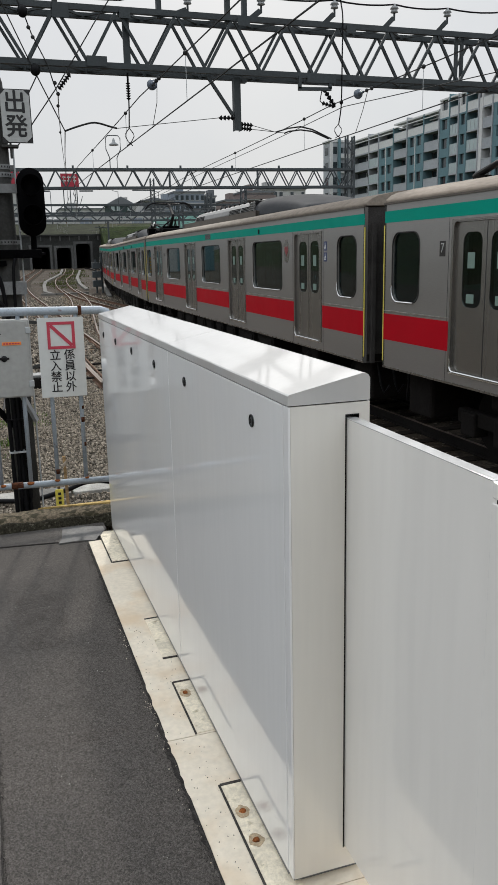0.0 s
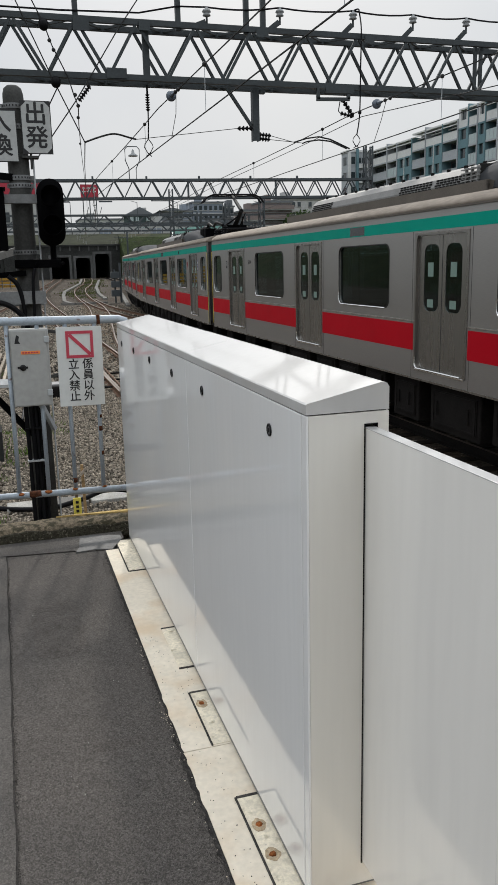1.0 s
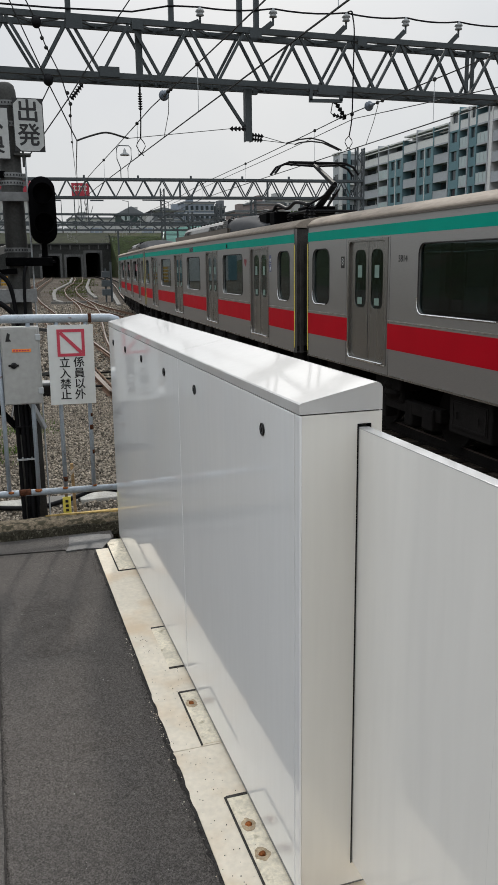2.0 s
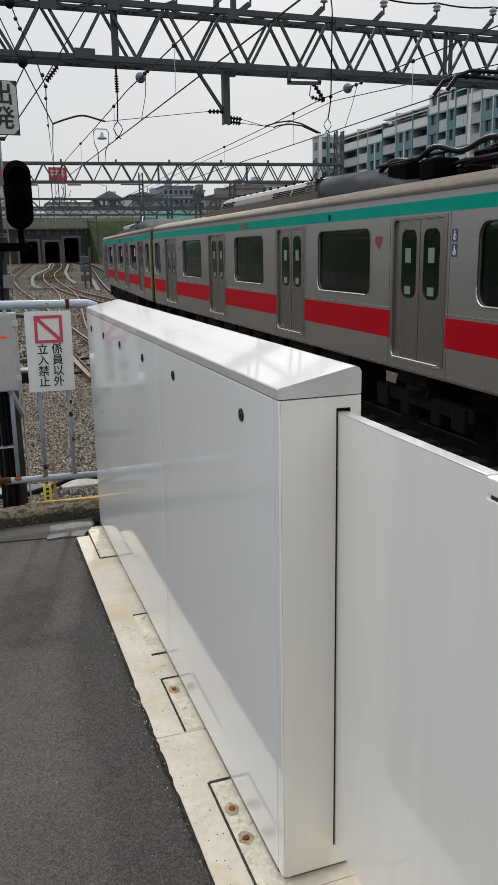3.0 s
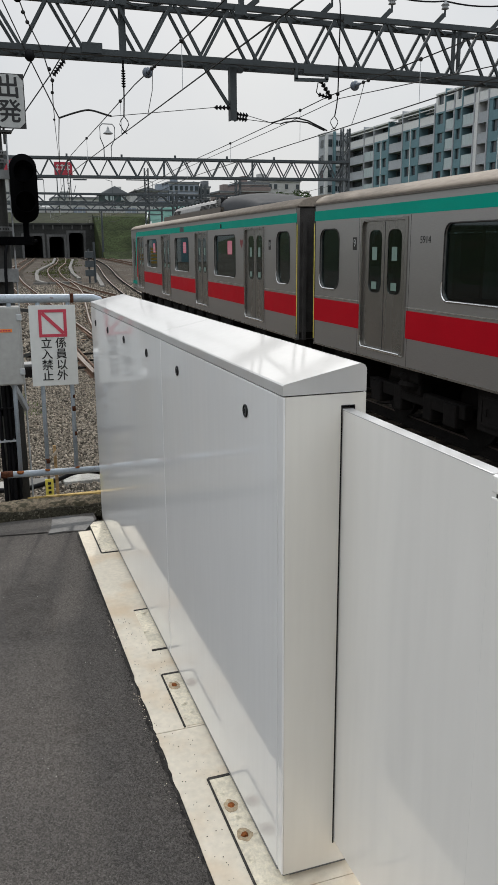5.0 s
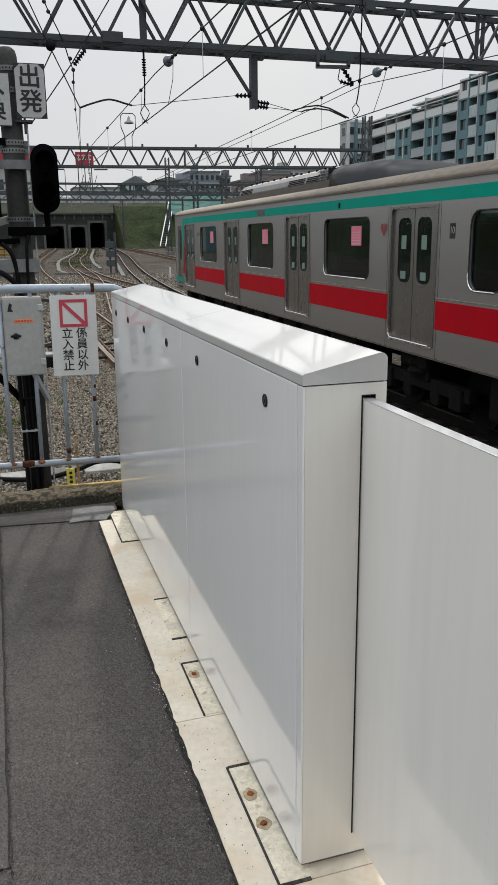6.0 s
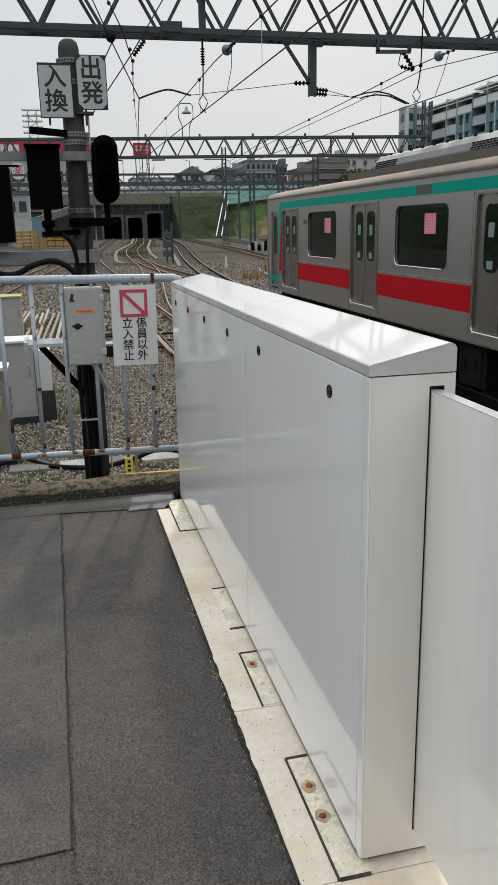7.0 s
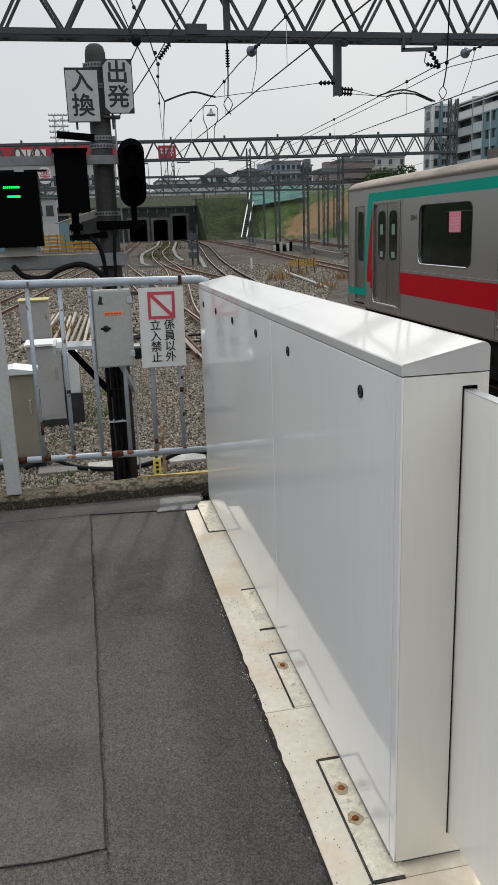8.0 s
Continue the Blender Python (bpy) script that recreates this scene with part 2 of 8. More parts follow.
_b = _n["Principled BSDF"]
_old = _b.inputs["Base Color"].links[0].from_socket
_co, _mp, _gr, _no, _ad, _rp, _mx = (_n.new(x) for x in ("ShaderNodeTexCoord", "ShaderNodeMapping", "ShaderNodeTexGradient", "ShaderNodeTexNoise", "ShaderNodeMath", "ShaderNodeMapRange", "ShaderNodeMixRGB"))
_mp.vector_type = "TEXTURE"                     # an oval of bare soil on the bank
_mp.inputs["Location"].default_value, _mp.inputs["Rotation"].default_value, _mp.inputs["Scale"].default_value = (35.2, 117.0, 2.9), (0, radians(-24), 0), (8.5, 16.0, 2.7)
_gr.gradient_type = "SPHERICAL"
_no.inputs["Scale"].default_value, _no.inputs["Detail"].default_value = 0.7, 6.0
_ad.operation = "MULTIPLY_ADD"
_ad.inputs[1].default_value, _ad.inputs[2].default_value = 0.9, -0.45
_k.new(_co.outputs["Object"], _mp.inputs[0])
_k.new(_mp.outputs[0], _gr.inputs[0])
_k.new(_co.outputs["Object"], _no.inputs["Vector"])
_k.new(_no.outputs[0], _ad.inputs[0])
_sm = _n.new("ShaderNodeMath")
_k.new(_gr.outputs["Fac"], _sm.inputs[0])
_k.new(_ad.outputs[0], _sm.inputs[1])
_rp.inputs[1].default_value, _rp.inputs[2].default_value = 0.22, 0.48
_k.new(_sm.outputs[0], _rp.inputs[0])
_k.new(_rp.outputs[0], _mx.inputs[0])
_k.new(_old, _mx.inputs[1])
_mx.inputs[2].default_value = (0.22, 0.145, 0.075, 1)
_k.new(_mx.outputs[0], _b.inputs["Base Color"])
M["brow"] = paint("dark_brow_scrub", (0.022, 0.026, 0.013), 0.95, var=0.3, scale=0.8, fine=5.0, bump=1.0, bump_scale=5)
M["weed"] = paint("weed_leaf", (0.10, 0.16, 0.035), 0.8, var=0.3, scale=20, island=0.35)
M["trackweed"] = paint("olive_track_weed", (0.085, 0.095, 0.038), 0.85, var=0.3, scale=5, island=0.35)
M["dryweed"] = paint("dry_grass", (0.26, 0.175, 0.09), 0.9, var=0.3, scale=9, island=0.3)
M["scrub"] = paint("dark_bank_scrub", (0.030, 0.040, 0.016), 0.95, var=0.4, scale=0.5, fine=4.0, bump=1.0, bump_scale=5, tint=(0.06, 0.05, 0.03), tint_at=(0.55, 0.7), tint_scale=0.2)
M["soil"] = paint("far_ground", (0.065, 0.058, 0.048), 0.95, var=0.3, scale=0.4, fine=6)
M["steel"] = paint("brushed_stainless", (0.335, 0.322, 0.312), 0.32, metal=0.7, var=0.05, scale=1.5, fine=240, stretch=(1, 0.04, 1))
M["steel_door"] = paint("stainless_door", (0.25, 0.238, 0.222), 0.27, metal=0.8, var=0.05, scale=2, fine=120, stretch=(1, 1, 0.05))
M["bright"] = paint("bright_metal_trim", (0.75, 0.75, 0.74), 0.2, metal=0.95, var=0.04)
M["red_band"] = paint("red_film", (0.42, 0.003, 0.012), 0.5, var=0.05, scale=2, spec=0.06)
M["green_band"] = paint("green_film", (0.0, 0.29, 0.215), 0.5, var=0.04, scale=2, spec=0.06)
M["roof"] = paint("train_roof", (0.28, 0.24, 0.20), 0.75, var=0.12, scale=2.5, fine=20, stretch=(1, 0.3, 1))
M["roof_dark"] = paint("roof_fairing", (0.10, 0.085, 0.07), 0.7, var=0.12, scale=3)
M["acgrey"] = paint("roof_unit_grey", (0.21, 0.207, 0.20), 0.6, var=0.12, scale=3)
M["cowl"] = paint("dark_cowl", (0.050, 0.052, 0.056), 0.8, var=0.08, scale=3)
M["slot"] = paint("vent_slot", (0.02, 0.02, 0.02), 0.8, var=0.1, spec=0.12)
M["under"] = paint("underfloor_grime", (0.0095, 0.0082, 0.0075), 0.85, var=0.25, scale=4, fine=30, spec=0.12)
M["bellows"] = paint("gangway_bellows", (0.05, 0.047, 0.045), 0.8, var=0.2, scale=6, spec=0.12)
M["inside"] = paint("car_interior_panel", (0.36, 0.40, 0.395), 0.6, var=0.05)
M["seat"] = paint("seat_moquette", (0.05, 0.075, 0.07), 0.9, var=0.1, scale=10)
M["carfloor"] = paint("car_floor_lino", (0.16, 0.16, 0.165), 0.6, var=0.08)
M["glass"] = glass("green_tinted_glass", (0.225, 0.275, 0.285))
M["sticker"] = paint("pale_green_sticker", (0.17, 0.25, 0.215), 0.6, var=0.05)
M["pink"] = paint("pink_notice", (0.70, 0.20, 0.27), 0.6, var=0.05)
M["heart"] = paint("faded_red_mark", (0.22, 0.04, 0.042), 0.6, var=0.1)
M["blue"] = paint("blue_mark", (0.03, 0.045, 0.15), 0.5, var=0.05)
M["display"] = paint("dark_display", (0.015, 0.017, 0.022), 0.2, var=0.1)
M["tube"] = glow("white_ceiling_tube", (0.88, 0.95, 0.93), 1.6)
M["led"] = glow("green_signal_led", (0.0, 0.8, 0.10), 1.3)
# pale, grey and teal facade tones are lightened for distance haze
M["bpale"] = paint("pale_facade", (0.60, 0.60, 0.59), 0.8, var=0.05, scale=0.3, fine=3)
M["bgrey"] = paint("grey_facade", (0.35, 0.365, 0.385), 0.8, var=0.06, scale=0.3, fine=3)
M["bteal"] = paint("teal_facade", (0.13, 0.215, 0.24), 0.8, var=0.06, scale=0.3, fine=3)
# balcony shade is painted into this dark wall colour
M["bdark"] = paint("shade_dark_recess_wall", (0.085, 0.083, 0.08), 0.8, var=0.1, scale=0.3)
M["bglass"] = paint("window_glass", (0.03, 0.04, 0.045), 0.08, var=0.2, scale=0.5)
M["bpanel"] = paint("frosted_balcony_glass", (0.36, 0.43, 0.43), 0.25, var=0.05)
M["hblue"] = paint("grey_blue_wall", (0.23, 0.26, 0.30), 0.8, var=0.08, scale=0.2, fine=2)
M["hgreen"] = paint("dark_green_wall", (0.05, 0.07, 0.07), 0.8, var=0.1, scale=0.2, fine=2)
M["hpale"] = paint("pale_house_wall", (0.40, 0.40, 0.39), 0.8, var=0.08, scale=0.2, fine=2)
M["hpink"] = paint("brown_pink_wall", (0.21, 0.17, 0.16), 0.8, var=0.08, scale=0.2, fine=2)
M["hroof"] = paint("dark_roof", (0.12, 0.128, 0.138), 0.7, var=0.1, scale=0.4)
M["adred"] = paint("red_billboard", (0.36, 0.02, 0.04), 0.6, var=0.05)
M["turq"] = paint("turquoise_netting", (0.10, 0.20, 0.17), 0.8, var=0.15, scale=0.5)
M["leaf"] = paint("tree_leaf", (0.045, 0.075, 0.025), 0.8, var=0.3, scale=2, island=0.4)
M["oldwood"] = paint("grey_old_wood", (0.34, 0.29, 0.23), 0.85, var=0.25, scale=8, fine=40, rand=0.3)
M["bark"] = paint("bark", (0.10, 0.075, 0.05), 0.9, var=0.2, scale=6)
M["sitegold"] = paint("yellow_site_fence", (0.38, 0.21, 0.02), 0.6, var=0.12, scale=2)


# ---- mesh helpers ----
def box(bm, x0, x1, y0, y1, z0, z1, bevel=0.0):
    r = bmesh.ops.create_cube(bm, size=1.0, matrix=Matrix.Translation(((x0 + x1) / 2, (y0 + y1) / 2, (z0 + z1) / 2)) @ Matrix.Diagonal((x1 - x0, y1 - y0, z1 - z0, 1)))
    if bevel:
        es = list({e for v in r["verts"] for e in v.link_edges})
        bmesh.ops.bevel(bm, geom=es, offset=bevel, segments=2, affect="EDGES", profile=0.5)
    return bm


def B(x0, x1, y0, y1, z0, z1, bevel=0.0):
    return box(bmesh.new(), x0, x1, y0, y1, z0, z1, bevel)


def span(a, b):
    a, b = Vector(a), Vector(b)
    q = (b - a).to_track_quat("Z", "Y").to_matrix().to_4x4()
    return Matrix.Translation((a + b) / 2) @ q, (b - a).length


def beam(bm, a, b, w, h):
    m, d = span(a, b)
    bmesh.ops.create_cube(bm, size=1.0, matrix=m @ Matrix.Diagonal((w, h, d, 1)))
    return bm


def rod(bm, a, b, r, r2=None, seg=8):
    m, d = span(a, b)
    bmesh.ops.create_cone(bm, cap_ends=True, segments=seg, radius1=r, radius2=r if r2 is None else r2, depth=d, matrix=m)
    return bm


def ball(bm, c, r, seg=10, squash=(1, 1, 1)):
    bmesh.ops.create_uvsphere(bm, u_segments=seg, v_segments=max(6, seg * 2 // 3), radius=r, matrix=Matrix.Translation(c) @ Matrix.Diagonal((*squash, 1)))
    return bm


def tube(bm, pts, r, seg=6):
    """A round bar along points."""
    rings, pts = [], [Vector(p) for p in pts]
    for i, p in enumerate(pts):
        d = (pts[min(i + 1, len(pts) - 1)] - pts[max(i - 1, 0)]).normalized()
        u = d.cross(Vector((0, 0, 1)))
        u = (u if u.length > 0.01 else d.cross(Vector((1, 0, 0)))).normalized()
        v = d.cross(u)
        rings.append([bm.verts.new(p + (u * math.cos(a) + v * math.sin(a)) * r) for a in (2 * math.pi * j / seg for j in range(seg))])
    for a, b in zip(rings, rings[1:]):
        for j in range(seg):
            bm.faces.new((a[j], a[(j + 1) % seg], b[(j + 1) % seg], b[j]))
    bm.faces.new(rings[0][::-1])
    bm.faces.new(rings[-1])
    return bm


def smooth(pts, n=6):
    """Points of a curve that runs smoothly through the given ones."""
    p = [Vector(v) for v in pts]
    out = []
    for i in range(len(p) - 1):
        a, b, c, d = p[max(i - 1, 0)], p[i], p[i + 1], p[min(i + 2, len(p) - 1)]
        for k in range(n):
            t = k / n
            out.append(0.5 * (2 * b + (c - a) * t + (2 * a - 5 * b + 4 * c - d) * t * t + (3 * b - a - 3 * c + d) * t ** 3))
    return out + [p[-1]]


def prism(bm, poly, y0, y1, axis="y"):
    """Extrude a closed outline. axis y: outline in (x, z); x: in (y, z); z: in (x, y)."""
    def at(p, t):
        return {"y": (p[0], t, p[1]), "x": (t, p[0], p[1]), "z": (p[0], p[1], t)}[axis]
    a = [bm.verts.new(at(p, y0)) for p in poly]
    b = [bm.verts.new(at(p, y1)) for p in poly]
    n = len(poly)
    for i in range(n):
        bm.faces.new((a[i], a[(i + 1) % n], b[(i + 1) % n], b[i]))
    bm.faces.new(a[::-1])
    bm.faces.new(b)
    bmesh.ops.recalc_face_normals(bm, faces=bm.faces[:])
    return bm


def lathe(bm, prof, c, seg=12, m=None):
    """Turn (radius, height) pairs round z, then place by m or at c."""
    m = m or Matrix.Translation(c)
    rings = [[bm.verts.new(m @ Vector((r * math.cos(a), r * math.sin(a), h))) for a in (2 * math.pi * j / seg for j in range(seg))] for r, h in prof]
    for a, b in zip(rings, rings[1:]):
        for j in range(seg):
            bm.faces.new((a[j], a[(j + 1) % seg], b[(j + 1) % seg], b[j]))
    bm.faces.new(rings[0][::-1])
    bm.faces.new(rings[-1])
    return bm


def loop_rr(w, h, r, n=4):
    """Rounded rectangle round the origin, anticlockwise, and the sharp one that goes with it."""
    soft_, hard = [], []
    for sx, sy, a0 in ((1, 1, 0), (-1, 1, 90), (-1, -1, 180), (1, -1, 270)):
        for i in range(n + 1):
            a = radians(a0 + 90 * i / n)
            soft_.append((sx * (w / 2 - r) + r * math.cos(a), sy * (h / 2 - r) + r * math.sin(a)))
            hard.append((sx, sy))
    return soft_, hard


def plate_hole(bm, x0, x1, cy, cz, w, h, hw, hh, r, hy=0.0, hz=0.0):
    """A plate w by h in the y-z plane, from x0 to x1 thick, with a rounded opening hw by hh shifted by hy, hz."""
    s, hd = loop_rr(hw, hh, r)
    outer = [(cy + a * w / 2, cz + b * h / 2) for a, b in hd]
    inner = [(cy + hy + a, cz + hz + b) for a, b in s]
    n = len(s)
    # outer corners coincide over each arc, so the arc is fanned to its corner
    oc = {}
    def V(x, p, tag):
        key = (x, round(p[0], 5), round(p[1], 5), tag)
        if key not in oc:
            oc[key] = bm.verts.new((x, p[0], p[1]))
        return oc[key]
    for i in range(n):
        j = (i + 1) % n
        for x, flip in ((x0, False), (x1, True)):
            q = [V(x, outer[i], "o"), V(x, outer[j], "o"), V(x, inner[j], "i"), V(x, inner[i], "i")]
            q = list(dict.fromkeys(q))
            if len(q) > 2:
                bm.faces.new(q if not flip else q[::-1])
        q = [V(x0, inner[i], "i"), V(x0, inner[j], "i"), V(x1, inner[j], "i"), V(x1, inner[i], "i")]
        bm.faces.new(q)
        q = list(dict.fromkeys([V(x0, outer[j], "o"), V(x0, outer[i], "o"), V(x1, outer[i], "o"), V(x1, outer[j], "o")]))
        if len(q) > 2:
            bm.faces.new(q)
    bmesh.ops.recalc_face_normals(bm, faces=bm.faces[:])
    return bm


def ring_rr(bm, x, cy, cz, w, h, r, t=0.012):
    """A thin rounded frame round an opening in the y-z plane."""
    s, _ = loop_rr(w, h, r)
    pts = [(x, cy + a, cz + b) for a, b in s]
    return tube(bm, pts + [pts[0]], t, 5)


def grid_plate(us, vs, hole, place, depth):
    """One connected plate over a grid of cut lines, with cells left out where hole(u, v) holds, then given depth."""
    bm = bmesh.new()
    vv = {}
    def at(i, j):
        if (i, j) not in vv:
            vv[i, j] = bm.verts.new(place(us[i], vs[j]))
        return vv[i, j]
    for i in range(len(us) - 1):
        for j in range(len(vs) - 1):
            if not hole((us[i] + us[i + 1]) / 2, (vs[j] + vs[j + 1]) / 2):
                bm.faces.new((at(i, j), at(i + 1, j), at(i + 1, j + 1), at(i, j + 1)))
    r = bmesh.ops.extrude_face_region(bm, geom=bm.faces[:])
    bmesh.ops.translate(bm, vec=depth, verts=[v for v in r["geom"] if isinstance(v, bmesh.types.BMVert)])
    bmesh.ops.recalc_face_normals(bm, faces=bm.faces[:])
    return bm


def mesh_of(name, bm, material, smooth=False):
    me = bpy.data.meshes.new(name)
    bm.to_mesh(me)
    bm.free()
    me.materials.append(material)
    if smooth:
        for p in me.polygons:
            p.use_smooth = True
    return me


def part(name, bm, material, parent, label="", smooth=False):
    ob = new(name, mesh_of(name, bm, material, smooth))
    ob.parent = parent
    return tagged(ob, label)


def piece(name, me, parent, m):
    ob = new(name, me)
    ob.parent = parent
    ob.matrix_basis = m
    return ob


def thing(name, label, category, at=None, group="", kind=""):
    ob = new(name)
    ob.empty_display_size = 0.1
    if at is not None:
        ob.matrix_basis = at
    return tagged(ob, label, category, group, kind)


def solid(name, bm, material, label="", category="", group="", kind="", smooth=False):
    return tagged(new(name, mesh_of(name, bm, material, smooth)), label, category, group, kind)


def letters(text, size, m, material, parent, name="lettering", thick=0.001, label="", bold=0.0):
    """Flat letters from the built-in font: centred, in the plane of m's x and y."""
    cu = bpy.data.curves.new(name, "FONT")
    cu.body, cu.size, cu.align_x, cu.align_y, cu.extrude = text, size, "CENTER", "CENTER", thick
    cu.resolution_u = 3
    ob = new(name, cu)
    bpy.context.view_layer.update()
    me = bpy.data.meshes.new_from_object(ob.evaluated_get(bpy.context.evaluated_depsgraph_get()))
    bpy.data.objects.remove(ob)
    bpy.data.curves.remove(cu)
    me.materials.clear()
    if bold:
        # heavier strokes: the same letter again, shifted by a hair and a layer deeper
        bm = bmesh.new()
        for i, (dx, dy) in enumerate(((0, 0), (bold, 0), (-bold, 0), (0, bold), (0, -bold))):
            n0 = len(bm.verts)
            bm.from_mesh(me)
            bm.verts.ensure_lookup_table()
            for v in bm.verts[n0:]:
                v.co += Vector((dx * size, dy * size, -0.00025 * i))
        bm.to_mesh(me)
        bm.free()
    me.materials.append(material)
    ob = new(name, me)
    ob.parent = parent
    ob.matrix_basis = m
    return tagged(ob, label)


def spline(pts, y):
    """A smooth x over y through control points."""
    ys, xs = [p[1] for p in pts], [p[0] for p in pts]
    i = max(0, min(len(ys) - 2, next((j for j in range(len(ys) - 1) if y < ys[j + 1]), len(ys) - 2)))
    def sl(j):
        if j <= 0:
            return (xs[1] - xs[0]) / (ys[1] - ys[0])
        if j >= len(ys) - 1:
            return (xs[-1] - xs[-2]) / (ys[-1] - ys[-2])
        return (xs[j + 1] - xs[j - 1]) / (ys[j + 1] - ys[j - 1])
    h = ys[i + 1] - ys[i]
    t = (y - ys[i]) / h
    a, b = sl(i) * h, sl(i + 1) * h
    if t < 0:
        return xs[0] + sl(0) * (y - ys[0])
    if t > 1:
        return xs[-1] + sl(len(ys) - 1) * (y - ys[-1])
    return (2 * t**3 - 3 * t**2 + 1) * xs[i] + (t**3 - 2 * t**2 + t) * a + (3 * t**2 - 2 * t**3) * xs[i + 1] + (t**3 - t**2) * b


def rail_z(y):
    """Height of the rail heads: level, then a slow climb to the tunnels."""
    return -1.1 + 0.016 * max(0.0, y - 45) * min(1.0, max(0.0, y - 45) / 30)


TRACKS = {
    "near": [(2.3, -60), (2.3, 4), (2.32, 14), (2.62, 25), (3.9, 37), (5.1, 47), (5.9, 57), (6.45, 72), (7.6, 85), (10.0, 101), (12.8, 128), (13.5, 160)],
    "train": [(6.421, -60), (6.421, 8), (6.66, 22), (7.503, 36), (9.071, 52), (11.014, 70), (14.0, 95), (16.0, 120), (16.0, 131), (16.0, 160)],
    "straight": [(2.3, -10), (2.3, 12), (2.4, 30), (2.6, 48), (2.65, 66), (3.2, 80), (5.0, 97), (8.3, 128), (9, 160)],
    "left": [(-6.6, 8), (-5.2, 20), (-3.5, 35), (-2.1, 49), (-0.4, 62), (2.2, 84), (4.8, 98)],
    "crossover": [(6.6, 24), (7.1, 36), (6.9, 46), (6.4, 56), (6.4, 68)],
    "right_a": [(10.5, -60), (10.7, 6), (13.0, 26), (16.0, 48), (17.2, 70), (17.9, 90), (18.8, 124)],
    "right_b": [(20.5, 40), (22.0, 60), (22.6, 80), (23.4, 100), (24.5, 118)],
    "right_c": [(25.0, 40), (26.4, 60), (27.0, 80), (27.8, 100), (28.6, 112)],
}


# ---- ground, platform, kerb ----
BED = -1.28                                     # ballast level beside the near tracks


def ground_z(x, y):
    return BED + (rail_z(y) + 1.1)


def build_ground():
    """One sheet: ballast near, climbing slowly, with a grass bank that closes the yard ahead and a terrace behind it."""
    xs = [-1500, -700, -300, -150, -80, -50, -45, -40, -36, -32, -28, -24, -20, -16] + [x for x in range(-12, 74, 2)] + [21.9, 90, 120, 200, 400, 800, 1500]
    xs.sort()
    ys = [-1500, -600, -200, -60, -20] + [y for y in range(-8, 122, 4)] + [126, 130, 134, 138, 142, 148, 156, 170, 200, 300, 500, 900, 1800]
    def foot(x):
        return 131.5 if x < 22 else 128.5 - (x - 21) * 1.15 if x < 44 else 102 - (x - 44) * 0.9
    def h(x, y):
        d = y - foot(x)
        base = ground_z(x, min(y, 131.0))
        if x < -2:
            # unseen rise at the left, added to darken reflections in steel and glass
            w = max(0.0, min(1.0, (-24 - x) / 16.0)) * max(0.0, min(1.0, (230 - y) / 60.0)) * max(0.0, min(1.0, (y + 300) / 100.0))
            return base + min(max(d, 0) * 0.02, 1.0) + 4.5 * w * w * (3 - 2 * w)
        if x < 22:
            return base + (8.0 if y > 146.5 else 0.0)
        up = max(0.0, min(1.0, d / 13.0))
        up = up * up * (3 - 2 * up)
        return base + up * (7.2 - base) + (noise.noise((x * 0.13, y * 0.13, 0)) * 0.5 * up)
    me = bpy.data.meshes.new("ground")
    verts = [(x, y, h(x, y)) for y in ys for x in xs]
    n = len(xs)
    faces = [(j * n + i, j * n + i + 1, (j + 1) * n + i + 1, (j + 1) * n + i) for j in range(len(ys) - 1) for i in range(n - 1)]
    me.from_pydata(verts, [], faces)
    me.materials.append(M["ballast"])
    me.materials.append(M["grass"])
    me.materials.append(M["soil"])
    me.materials.append(M["scrub"])
    for p in me.polygons:
        c = p.center
        # the added left rise is given dark scrub for those reflections
        p.material_index = 1 if (c.x > 22 and c.y > foot(c.x) - 0.5) or (c.x > -2 and c.y > 145) else 3 if c.x < -22 and c.y < 230 else (2 if abs(c.x) > 75 or c.y > 170 or c.y < -60 else 0)
        p.use_smooth = True
    tagged(new("ground", me), "grey-brown ballast yard rising to a grassy bank", "ground", kind="structure")


